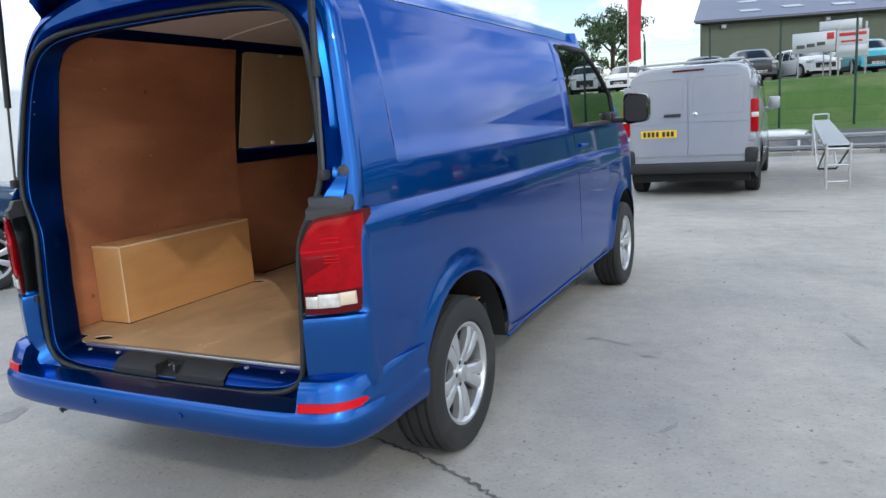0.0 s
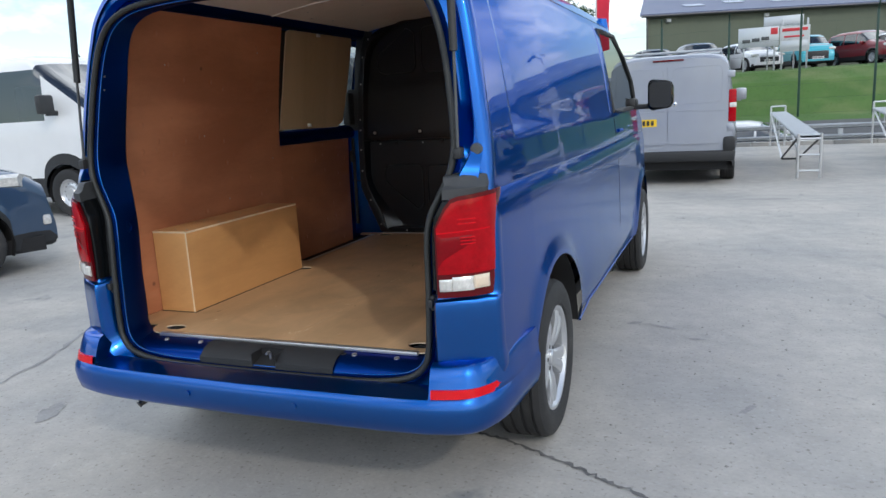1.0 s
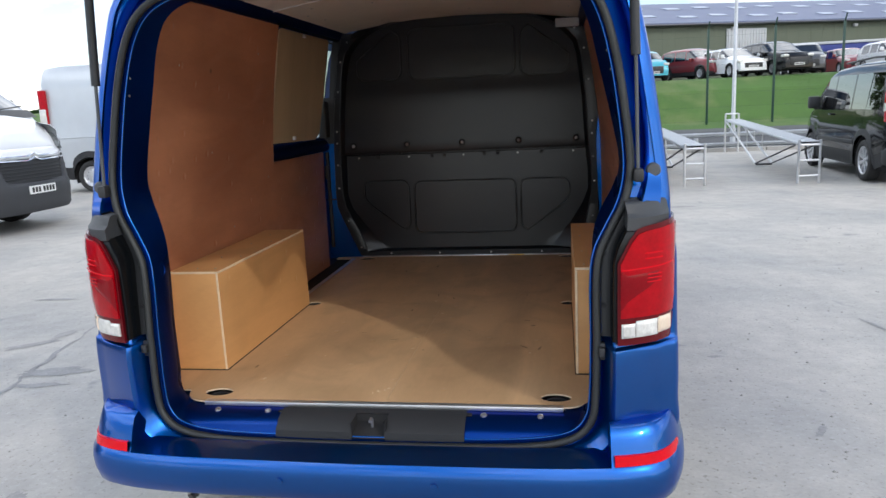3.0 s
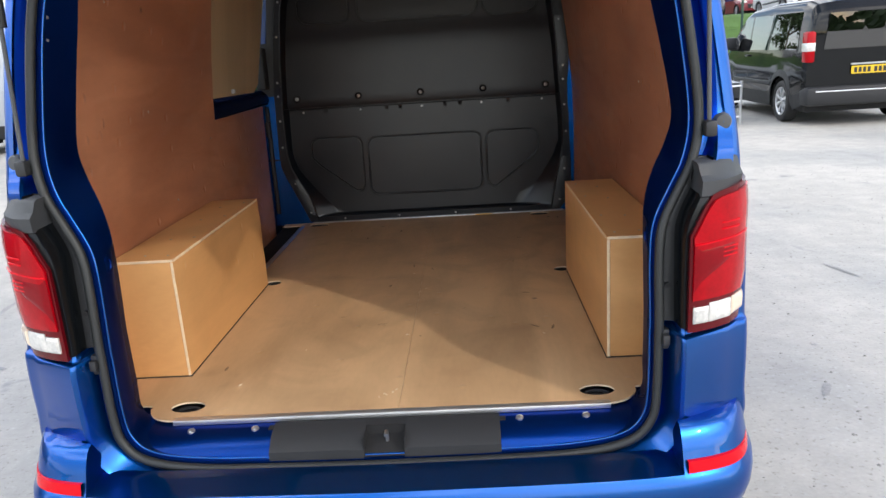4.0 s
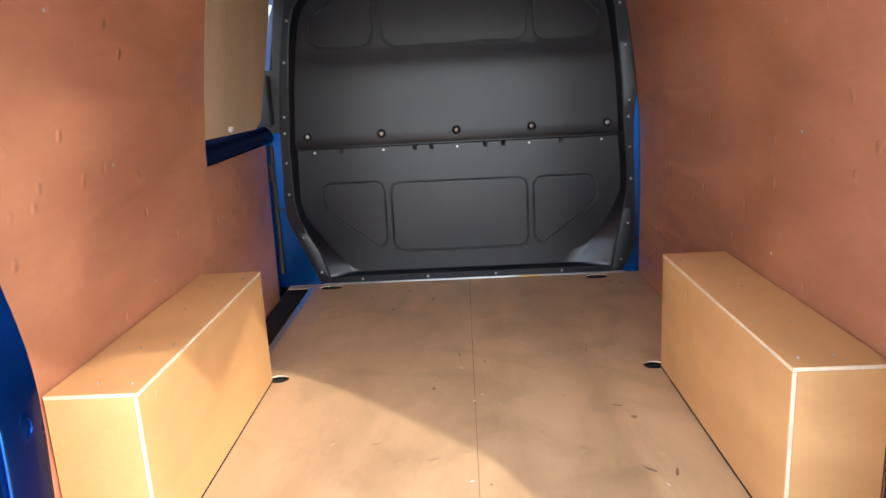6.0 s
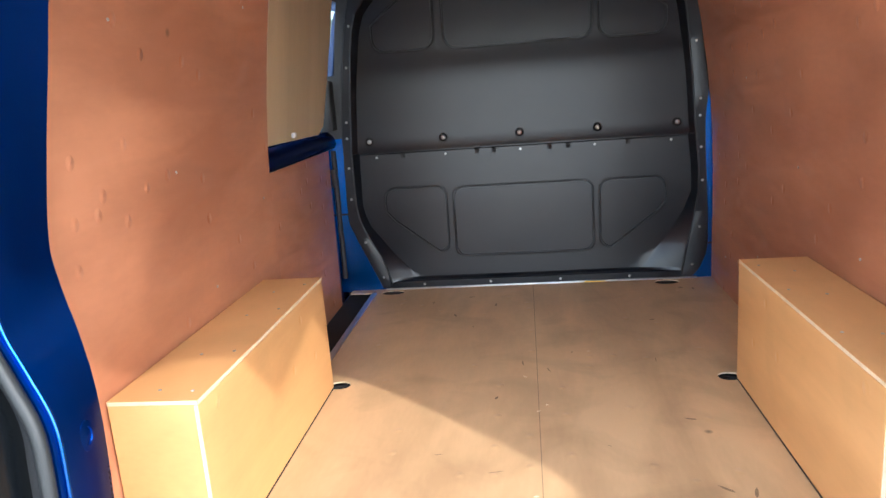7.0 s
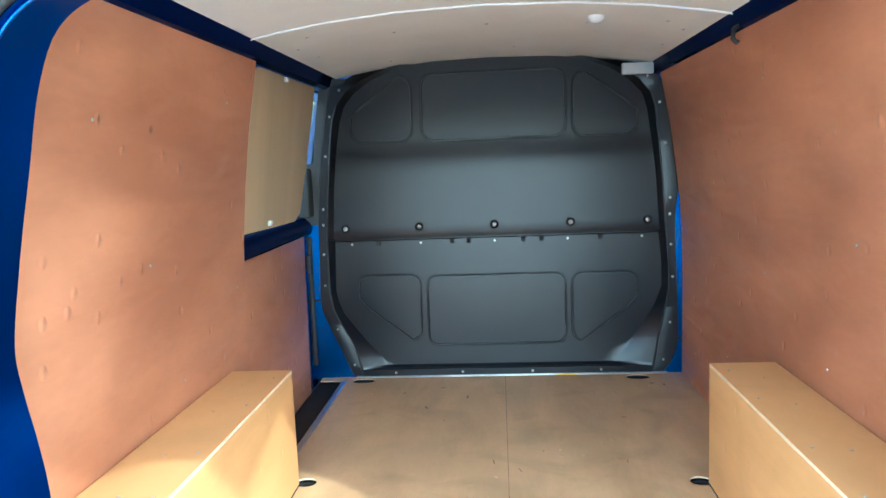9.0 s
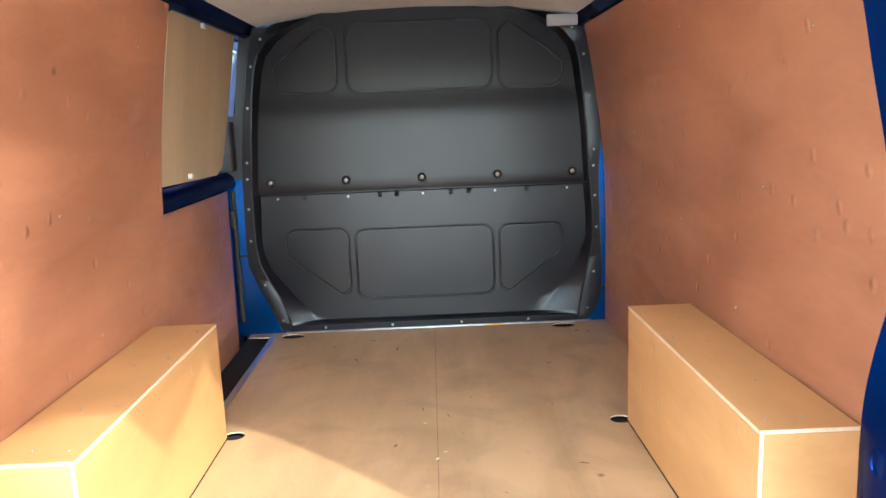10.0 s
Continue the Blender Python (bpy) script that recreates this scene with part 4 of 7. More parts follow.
bm = bmesh.new()
strip(bm, bump_cols(1))
strip(bm, bump_cols(-1))
tidy(bm)
bumper = part("rear_bumper", bm, BLUE, van, "blue painted rear bumper", 38)
for s in (1, -1):
    bm = bmesh.new()
    cc = []
    for f, x, y in plan:
        if 0.6995 < x and f < 0.846:
            side = min(1, max(0, (f - 0.80) / 0.2))
            d = Vector((x * (0.03 + 0.72 * min(1, max(0, (x - 0.69) / 0.15))), y - 0.35, 0)).normalized()
            lo, hi = 0.485 + side * 0.05, 0.511 + side * 0.02
            cc.append([(s * (x + d.x * o), y + d.y * o, z) for o, z in ((-0.05, lo), (-0.014, lo), (-0.020, hi), (-0.05, hi))])
    strip(bm, cc)
    part("rear_reflector", bm, RED_BRIGHT, bumper, "red bumper reflector", 35)
bm = bmesh.new()
for x, y in ((0.62, -0.31), (-0.62, -0.31), (0.22, -0.336), (-0.22, -0.336)):
    lathe(bm, [(0.011, 0.0), (0.011, 0.003), (0.001, 0.004)], 16, pose(x, y + 0.002, 0.43, 90, 0, 0 if abs(x) < 0.5 else math.copysign(12, x)))
part("parking_sensor", bm, BLUE, bumper, "", 40)
bm = bmesh.new()
tube(bm, [(-0.53, -0.02, 0.345), (-0.53, -0.16, 0.340), (-0.535, -0.235, 0.325), (-0.54, -0.25, 0.318)], 0.014, 10)
part("exhaust_pipe", bm, SOOT, van, "small exhaust tail pipe", 50)

# load sill
for s in (1, -1):
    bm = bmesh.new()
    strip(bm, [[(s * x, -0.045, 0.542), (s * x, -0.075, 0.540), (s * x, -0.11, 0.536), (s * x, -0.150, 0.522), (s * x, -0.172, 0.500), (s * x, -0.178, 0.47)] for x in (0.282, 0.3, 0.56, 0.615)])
    part("load_sill", bm, BLUE_SHADE, van, "blue painted load sill", 40)
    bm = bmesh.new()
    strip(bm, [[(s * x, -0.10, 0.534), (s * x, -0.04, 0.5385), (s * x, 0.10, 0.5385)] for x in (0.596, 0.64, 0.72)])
    part("sill_corner", bm, BLUE_SHADE, van, "", 40)
    bm = bmesh.new()
    lathe(bm, [(0.019, 0.0), (0.018, 0.004), (0.011, 0.0055), (0.010, 0.003), (0.003, 0.004), (0.0005, 0.0045)], 20, pose(s * 0.6555, -0.066, 0.978, 0, 0, 0) @ pose(0, 0, 0, 0, -90 * s, 0) @ Matrix.Diagonal((1.35, 1.0, 1.0, 1.0)))
    part("jamb_plug", bm, BLUE_SHADE, van, "blue oval plug in the door jamb", 40)
    bm = bmesh.new()
    for y, z in ((-0.04, 1.56), (-0.04, 1.51), (-0.06, 1.28), (-0.03, 1.17)):
        xj = lerp(sorted({(r[7], (r[6] + r[9]) / 2) for r in ring if r[8] < -0.1 or r[7] > 1.2}), z)
        lathe(bm, [(0.004, 0.0), (0.003, 0.002), (0.0005, 0.0025)], 8, pose(s * xj, y, z) @ pose(0, 0, 0, 0, -90 * s, 0))
    part("jamb_screws", bm, STEEL, van, "", 40)
bm = bmesh.new()
strip(bm, [[(x, -0.086, 0.541), (x, -0.092, 0.546), (x, -0.145, 0.533), (x, -0.176, 0.508), (x, -0.180, 0.485)] for x in (-0.285, -0.275, -0.05)])
strip(bm, [[(x, -0.086, 0.541), (x, -0.092, 0.546), (x, -0.145, 0.533), (x, -0.176, 0.508), (x, -0.180, 0.485)] for x in (0.05, 0.275, 0.285)])
strip(bm, [[(x, -0.086, 0.541), (x, -0.092, 0.546), (x, -0.118, 0.541)] for x in (-0.05, 0.05)])
sill = part("sill_cover", bm, MOULDED, van, "black plastic sill cover with latch recess", 40)
bm = bmesh.new()
strip(bm, [[(x, -0.178, 0.489), (x, -0.165, 0.496), (x, -0.140, 0.505), (x, -0.114, 0.515), (x, -0.112, 0.540)] for x in (-0.05, 0.05)])
box(bm, -0.30, 0.30, -0.112, -0.05, 0.478, 0.538)
box(bm, -0.052, -0.049, -0.176, -0.112, 0.49, 0.536)
box(bm, 0.049, 0.052, -0.176, -0.112, 0.49, 0.536)
part("latch_recess", bm, DARK, sill, "", 40)
bm = bmesh.new()
tube(bm, [(0.004, -0.136, 0.506), (0.004, -0.136, 0.530), (0.004, -0.142, 0.536), (0.004, -0.160, 0.534)], 0.0045, 8)
part("latch", bm, STEEL, sill, "metal tailgate latch", 40)
for x in (-0.50, -0.335, 0.335, 0.50):
    bm = bmesh.new()
    lathe(bm, [(0.010, 0), (0.009, 0.004), (0.005, 0.006), (0.001, 0.0065)], 16, pose(x, -0.105, 0.5365, 12, 0, 0))
    part("sill_bolt", bm, STEEL, van, "", 40)

# gas struts and the raised tailgate
for s in (1, -1):
    bm = bmesh.new()
    cyl(bm, (s * 0.770, -0.128, 1.235), (s * 0.765, -0.108, 1.56), 0.005, 10)
    strut = part("gas_strut_rod", bm, GREY_PLASTIC, van, "thin strut rod", 50)
    bm = bmesh.new()
    cyl(bm, (s * 0.765, -0.109, 1.54), (s * 0.755, -0.085, 1.965), 0.0125, 14)
    part("gas_strut_cylinder", bm, BLACK_PLASTIC, van, "black gas strut cylinder", 50)
    bm = bmesh.new()
    box(bm, s * 0.771 - 0.013, s * 0.771 + 0.013, -0.145, -0.105, 1.215, 1.25, 0.006)
    part("strut_mount", bm, BLACK_PLASTIC, van, "", 40)

gate = new("tailgate")
gate.parent = van
gate["label"] = "raised tailgate with rear window"


GATE = [(0.02, 1.985), (-0.13, 1.985), (-0.21, 2.04), (-0.29, 2.135), (-0.42, 2.14), (-0.53, 2.128), (-0.68, 2.108), (-0.77, 2.096), (-0.80, 2.13), (-0.834, 2.196), (-0.872, 2.27), (-0.94, 2.34), (-1.037, 2.39), (-1.19, 2.43), (-1.25, 2.44)]
GATE_HALF = [(-1.25, 0.70), (-1.20, 0.77), (-0.77, 0.785), (-0.50, 0.755), (-0.20, 0.70), (0.02, 0.66)]


def gate_row(y, z):
    """Half a cross-section of the gate from its middle line out, the pressed inner side first, then the outer skin."""
    h = lerp(GATE_HALF, y)
    return [(0, y, z + 0.012), (h - 0.10, y, z + 0.012), (h - 0.03, y, z + 0.004), (h, y, z), (h + 0.004, y, z + 0.03), (h - 0.02, y, z + 0.055), (h - 0.07, y, z + 0.07), (0, y, z + 0.085)]


bm = bmesh.new()
rows_g = [gate_row(y, z) for y, z in GATE]
for cc in (rows_g, mirrored(rows_g)):
    strip(bm, cc)
    strip(bm, [cc[0][:4], list(reversed(cc[0][4:]))])
    strip(bm, [cc[-1][:4], list(reversed(cc[-1][4:]))])
tidy(bm)
part("gate_panel", bm, BLUE, gate, "blue tailgate shell", 35)
bm = bmesh.new()
strip(bm, [[(-h, y, z + 0.010), (-h + 0.02, y, z - 0.004), (h - 0.02, y, z - 0.004), (h, y, z + 0.010)] for y, z, h in ((y, z, lerp(GATE_HALF, y) - 0.07) for y, z in GATE[1:-1])])
part("gate_lining", bm, BLACK_PLASTIC, gate, "black inner lining of the tailgate", 35)

# door mirror, door gaps, handle, filler flap, sliding rail of the near side
bm = bmesh.new()
mc = []
for y, sc in ((3.36, 0.80), (3.37, 0.97), (3.44, 1.0), (3.50, 0.90), (3.55, 0.55)):
    mc.append([(1.072 + 0.092 * sc * a, y, 1.375 + (0.108 - 0.012 * a) * sc * b) for a, b in round_rect(-1, 1, -1, 1, 0.45, 4)])
for c in mc:
    c.append(c[0])
strip(bm, mc)
bm.faces.new([bm.verts.new(Vector(p)) for p in mc[-1][:-1]])
tidy(bm)
mirror = part("door_mirror", bm, BLACK_PAINT, van, "black door mirror", 45)
bm = bmesh.new()
slab(bm, [(1.072 + 0.077 * a, 1.375 + 0.090 * b) for a, b in round_rect(-1, 1, -1, 1, 0.4, 4)], 0.006, pose(0, 3.352, 0))
part("mirror_glass", bm, BLACK_PLASTIC, mirror, "dark mirror glass", 40)
bm = bmesh.new()
box(bm, 0.85, 1.02, 3.40, 3.48, 1.275, 1.315, 0.015)
box(bm, 0.82, 0.90, 3.36, 3.52, 1.285, 1.36, 0.02)
part("mirror_arm", bm, BLACK_PLASTIC, mirror, "", 40)
bm = bmesh.new()
tube(bm, [(van_x(2.50 + 0.02 * k, 1.165) + 0.016 * math.sin(math.pi * k / 8) + 0.006, 2.50 + 0.02 * k, 1.165) for k in range(9)], 0.011, 8)
part("door_handle", bm, BLUE, van, "blue door handle", 50)


def groove(pts, r=0.0013):
    bm = bmesh.new()
    tube(bm, pts, r, 6)
    return bm


for s in (1, -1):
    part("door_gap", groove([(s * (van_x(2.41, z) + 0.0004), 2.41, z) for z in (0.27, 0.4, 0.6, 0.8, 1.0, 1.1, 1.15, 1.2, 1.25)]), DARK, van, "", 60)
    part("door_gap", groove([(s * (van_x(y, 0.27) + 0.0004), y, 0.27) for y in (2.41, 2.6, 2.9, 3.08)]), DARK, van, "", 60)
    part("roof_gutter", groove([(s * (van_x(y, 1.825)), y, 1.832) for y in (0.08, 0.5, 1.0, 1.5, 2.0, 2.5, 2.84)], 0.0045), DARK, van, "", 60)

for s in (1, -1):
    bm = bmesh.new()
    tube(bm, [(s * (van_x(y, 0.355) + 0.001), y, 0.350) for y in (1.06, 1.4, 1.8, 2.2, 2.6, 3.0, 3.18)], 0.0055, 8)
    part("sill_lip", bm, BLUE, van, "", 50)
for s in (1, -1):
    for y in AXLES:
        add_wheel(van, s * (0.803 if y < 1 else 0.828), y, 0.327, TYRE_OWN, RIM_OWN, 14 if y < 1 else 40)

# ---- load bay ----
FLOOR_Z = 0.552
bay = van


def floor_half(x0, x1, notch):
    """Half of the ply floor, with rounded rear corner and oval holes over the lashing eyes."""
    bm = bmesh.new()
    s = 1 if x1 > 0.3 else -1
    xo = max(abs(x0), abs(x1))
    xi = min(x0, x1, key=abs)
    pts = [(xi, -0.072)]
    pts += [(s * (0.562 + 0.085 * math.sin(radians(a))), 0.013 - 0.085 * math.cos(radians(a))) for a in range(0, 91, 15)]
    if notch:
        pts += [(s * 0.66, 0.016), (s * xo, 0.022), (s * xo, 1.245), (s * 0.682, 1.25), (s * 0.682, 2.085), (s * xo, 2.09), (s * xo, 2.15)]
    else:
        pts += [(s * 0.66, 0.016), (s * xo, 0.022), (s * xo, 2.15)]
    pts += [(xi, 2.15)]
    holes = [(0.545, 0.0, 0.046, 0.030), (0.592, 1.070, 0.034, 0.030), (0.60, 2.085, 0.052, 0.034)]
    edges = []

    def loop_of(points):
        vs = [bm.verts.new(Vector((x, y, FLOOR_Z))) for x, y in points]
        edges.extend(bm.edges.new((vs[i], vs[(i + 1) % len(vs)])) for i in range(len(vs)))

    loop_of(pts)
    for hx, hy, a, b in holes:
        loop_of([(s * hx + a * math.cos(radians(t)), hy + b * math.sin(radians(t))) for t in range(0, 360, 18)])
    bmesh.ops.triangle_fill(bm, use_beauty=True, edges=edges)
    top = list(bm.faces)
    rim = [e for e in bm.edges if len(e.link_faces) == 1]
    r = bmesh.ops.extrude_edge_only(bm, edges=rim)
    for v in (g for g in r["geom"] if isinstance(g, bmesh.types.BMVert)):
        v.co.z -= 0.005
    for f in (g for g in r["geom"] if isinstance(g, bmesh.types.BMFace)):
        f.material_index = 1
    return bm


for x0, x1, notch in ((-0.80, 0.0275, True), (0.0285, 0.80, False)):
    part("floor_board", floor_half(x0, x1, notch), [PLY_FLOOR, PLY_EDGE], bay, "worn brown plywood floor board", 20)
bm = bmesh.new()
box(bm, -0.82, 0.82, -0.06, 2.2, 0.47, 0.525)
part("floor_pan", bm, DARK, bay, "", 30)
bm = bmesh.new()
box(bm, -0.557, 0.567, -0.082, -0.060, FLOOR_Z - 0.012, FLOOR_Z + 0.003, 0.003)
part("edge_trim", bm, ALU, bay, "aluminium floor edge strip", 40)
bm = bmesh.new()
box(bm, -0.700, -0.676, 1.245, 2.085, FLOOR_Z - 0.03, FLOOR_Z + 0.002, 0.002)
part("step_trim", bm, ALU, bay, "aluminium step edge strip", 40)
bm = bmesh.new()
box(bm, -0.86, -0.70, 1.25, 2.09, 0.30, 0.32)
box(bm, -0.705, -0.700, 1.25, 2.09, 0.30, 0.53)
part("step_well", bm, DARK, bay, "black side step well", 30)
for s in (1, -1):
    for hx, hy in ((0.545, 0.0), (0.592, 1.068), (0.60, 2.112)):
        bm = bmesh.new()
        box(bm, s * hx - 0.035, s * hx + 0.035, hy - 0.02, hy + 0.02, 0.526, 0.532)
        tube(bm, [(s * hx + 0.030 * math.cos(radians(a)), hy + 0.018 * math.sin(radians(a)), 0.538 + 0.003 * math.sin(radians(a))) for a in range(0, 360, 20)], 0.0045, 6, True)
        part("lashing_eye", bm, BLACK_PLASTIC, bay, "metal lashing eye in the floor", 50)


def wall_x(z):
    return lerp([(0.55, 0.795), (1.0, 0.797), (1.25, 0.790), (1.45, 0.770), (1.65, 0.742), (1.86, 0.702)], z)


for s, y1, nm in ((1, 2.12, ""), (-1, 1.225, "")):
    bm = bmesh.new()
    zs_ = [0.555 + (1.855 - 0.555) * k / 16 for k in range(17)]
    yy = [0.03, 0.26, 0.28, 0.4, 0.8, 1.045, 1.06, y1 - 0.3 if y1 > 1.5 else 1.15, y1]

    def up(y):
        return [max(z, 0.906) if 0.27 < y < 1.05 else z for z in zs_]

    strip(bm, [[(s * wall_x(z), y, z) for z in up(y)] for y in yy])
    strip(bm, [[(s * wall_x(z), y1, z) for z in zs_], [(s * (wall_x(z) + 0.012), y1, z) for z in zs_]], mat=1)
    strip(bm, [[(s * (wall_x(z) + 0.012), y, z) for z in up(y)] for y in yy])
    tidy(bm)
    part("wall_panel", bm, [PLY_WALL, PLY_EDGE], bay, "red-brown plywood wall lining", 30)
    bm = bmesh.new()
    for y, z in ((0.10, 1.10), (0.10, 0.62), (0.75, 0.98), (1.15, 1.15), (1.15, 0.75), (0.35, 1.62), (1.02, 1.7), (0.6, 1.30)) + (((1.6, 1.4), (2.0, 1.1), (1.9, 0.7), (1.5, 0.8), (1.6, 1.75)) if s > 0 else ()):
        m = Matrix.Translation((s * (wall_x(z) - 0.0005), y, z)) @ pose(0, 0, 0, 0, -90 * s, 0)
        lathe(bm, [(0.0042, 0), (0.0035, 0.0015), (0.0005, 0.0018)], 8, m)
    part("wall_screws", bm, STEEL, bay, "", 40)

# wheel boxes
for s in (1, -1):
    wb = new("wheel_box")
    wb.parent = bay
    wb["label"] = "tan plywood wheel arch box"
    xi, xo, y0, y1, zt, t = 0.608, 0.791, 0.195, 1.055, 0.912, 0.009

    def panel(nm, x0, x1, ya, yb, z0, z1, face):
        bm = bmesh.new()
        box(bm, min(s * x0, s * x1), max(s * x0, s * x1), ya, yb, z0, z1)
        for f in bm.faces:
            f.material_index = 0 if abs(f.normal[face]) > 0.5 else 1
        bmesh.ops.bevel(bm, geom=list(bm.edges), offset=0.0008, segments=1, affect="EDGES")
        part(nm, bm, [PLY_BOX, PLY_EDGE], wb, "", 30)

    panel("box_top", xi, xo, y0, y1, zt - t, zt, 2)
    panel("box_side", xi, xi + t, y0, y1, FLOOR_Z + 0.0012, zt - t - 0.0005, 0)
    panel("box_end", xi + t + 0.0005, xo, y0 + 0.001, y0 + t, FLOOR_Z + 0.0012, zt - t - 0.0005, 1)
    panel("box_end", xi + t + 0.0005, xo, y1 - t, y1 - 0.001, FLOOR_Z + 0.001, zt - t - 0.0005, 1)
    bm = bmesh.new()
    box(bm, min(s * (xi - 0.0022), s * (xi + 0.004)), max(s * (xi - 0.0022), s * (xi + 0.004)), y0 - 0.0022, y1, FLOOR_Z + 0.0004, FLOOR_Z + 0.0034)
    box(bm, min(s * (xi + 0.0045), s * xo), max(s * (xi + 0.0045), s * xo), y0 - 0.0022, y0 + 0.004, FLOOR_Z + 0.0004, FLOOR_Z + 0.0034)
    part("base_gap", bm, DARK, wb, "dark gap along the floor", 30)
    bm = bmesh.new()
    for y in (0.24, 0.45, 0.75, 0.98):
        lathe(bm, [(0.004, 0), (0.003, 0.0015), (0.0005, 0.0018)], 8, Matrix.Translation((s * (xi + 0.03), y, zt)))
        lathe(bm, [(0.004, 0), (0.003, 0.0015), (0.0005, 0.0018)], 8, Matrix.Translation((s * (xi + 0.10), y * 0.9 + 0.03, zt)))
    part("box_screws", bm, STEEL, wb, "", 40)

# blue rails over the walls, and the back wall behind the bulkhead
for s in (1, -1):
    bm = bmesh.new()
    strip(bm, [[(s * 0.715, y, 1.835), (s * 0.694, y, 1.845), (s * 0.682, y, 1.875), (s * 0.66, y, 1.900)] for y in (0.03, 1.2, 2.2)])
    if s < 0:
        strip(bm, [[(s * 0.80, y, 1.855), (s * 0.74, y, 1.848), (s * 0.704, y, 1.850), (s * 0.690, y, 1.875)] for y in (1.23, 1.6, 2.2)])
    part("roof_rail", bm, BLUE_SHADE, bay, "blue roof rail, colour darkened for shade", 40)
bm = bmesh.new()
back = [(-0.86, 0.5), (0.86, 0.5), (0.87, 1.2), (0.80, 1.6), (0.70, 1.86), (0.5, 1.955), (0, 1.985), (-0.5, 1.955), (-0.70, 1.86), (-0.80, 1.6), (-0.87, 1.2)]
slab(bm, back, 0.02, pose(0, 2.235, 0))
part("cab_back_wall", bm, DARK, bay, "dark cab wall behind the bulkhead", 30)
DOME = [(1.82, 0.622), (1.868, 0.552), (1.918, 0.430), (1.945, 0.28), (1.955, 0.14), (1.957, 0.06)]
# half-widths by height: outer edge of the flange, the lip of the moulding, the edge of its face
OUTER = {-1: [(0.560, 0.652), (0.70, 0.712), (0.80, 0.755), (0.87, 0.781), (0.948, 0.784), (1.294, 0.773), (1.532, 0.747), (1.764, 0.709), (1.85, 0.683)],
         1: [(0.558, 0.716), (0.60, 0.750), (0.675, 0.781), (0.80, 0.782), (0.983, 0.775), (1.10, 0.770), (1.232, 0.768), (1.30, 0.775), (1.36, 0.781), (1.474, 0.768), (1.663, 0.742), (1.803, 0.715), (1.835, 0.700)]}
LIP = {-1: [(0.565, 0.604), (0.64, 0.622), (0.711, 0.645), (0.79, 0.688), (0.869, 0.724), (0.946, 0.737), (1.046, 0.737), (1.18, 0.735), (1.413, 0.719), (1.60, 0.700), (1.70, 0.684), (1.765, 0.664)] + DOME,
       1: [(0.562, 0.668), (0.70, 0.692), (0.807, 0.715), (0.933, 0.738), (1.046, 0.738), (1.233, 0.722), (1.413, 0.712), (1.57, 0.698), (1.70, 0.684), (1.765, 0.666)] + DOME}
FACE = {-1: [(0.575, 0.480), (0.633, 0.522), (0.709, 0.592), (0.843, 0.694), (0.90, 0.714), (0.946, 0.722), (1.05, 0.720), (1.18, 0.716), (1.413, 0.700), (1.60, 0.680), (1.70, 0.662), (1.765, 0.640)] + [(z, x - 0.03) for z, x in DOME],
        1: [(0.575, 0.476), (0.603, 0.502), (0.734, 0.617), (0.85, 0.690), (0.933, 0.722), (1.05, 0.721), (1.233, 0.704), (1.413, 0.694), (1.57, 0.679), (1.70, 0.662), (1.765, 0.642)] + [(z, x - 0.03) for z, x in DOME]}

for s in (1, -1):
    bm = bmesh.new()
    pz = [(z, lerp(LIP[s], z) + 0.006) for z in [0.548, 0.62, 0.71, 0.80, 0.87, 0.95, 1.1, 1.25] + ([1.36] if s > 0 else [])]
    strip(bm, [[(s * x, 2.146, z), (s * lerp([(0.5, 0.87), (1.2, 0.87), (1.36, 0.80)], z), 2.136, z)] for z, x in pz])
    pil = part("pillar", bm, BLUE, bay, "bright blue painted pillar", 40)
    if s < 0:
        bm = bmesh.new()
        strip(bm, [[(s * x0, 2.142, z), (s * x1, 2.128, z)] for z, x0, x1 in ((1.25, 0.735, 0.868), (1.35, 0.722, 0.850), (1.52, 0.708, 0.824))])
        strip(bm, [[(s * x0, 2.150, z), (s * x1, 2.142, z)] for z, x0, x1 in ((1.52, 0.70, 0.783), (1.60, 0.70, 0.776), (1.72, 0.68, 0.762), (1.80, 0.66, 0.748), (1.88, 0.62, 0.73))])
        part("pillar_cover", bm, BLACK_PLASTIC, pil, "black pillar trim", 40)
    bm = bmesh.new()
    z = 0.912 if s < 0 else 0.705
    box(bm, min(s * 0.76, s * 0.86), max(s * 0.76, s * 0.86), 2.130, 2.15, z - 0.003, z + 0.003)
    part("pillar_gap", bm, DARK, pil, "", 30)

# bulkhead
DEPTH = [(0.585, 2.150), (0.60, 2.170), (0.70, 2.174), (0.95, 2.178), (1.12, 2.184), (1.166, 2.186), (1.170, 2.194), (1.176, 2.194), (1.179, 2.156), (1.20, 2.150), (1.35, 2.153), (1.44, 2.1545), (1.48, 2.1562), (1.51, 2.1584), (1.530, 2.1608), (1.55, 2.1640), (1.57, 2.1672), (1.59, 2.1696), (1.61, 2.1708), (1.66, 2.1725), (1.80, 2.178), (1.955, 2.183)]
rows = sorted({round(z, 4) for q in (LIP, FACE) for k in q for z, _ in q[k] if z > 0.585} | {round(z, 4) for z, _ in DEPTH} | {1.08, 1.25, 1.62, 1.75, 0.66})


def bulk_y(x, z):
    """Depth of the moulding: its face, then the slanting flank out to the lip."""
    q = 1 if x > 0 else -1
    e0, e1 = lerp(FACE[q], z), lerp(LIP[q], z)
    d = lerp(DEPTH, z)
    return d + (2.130 - d) * min(1, max(0, (abs(x) - e0) / (e1 - e0)))


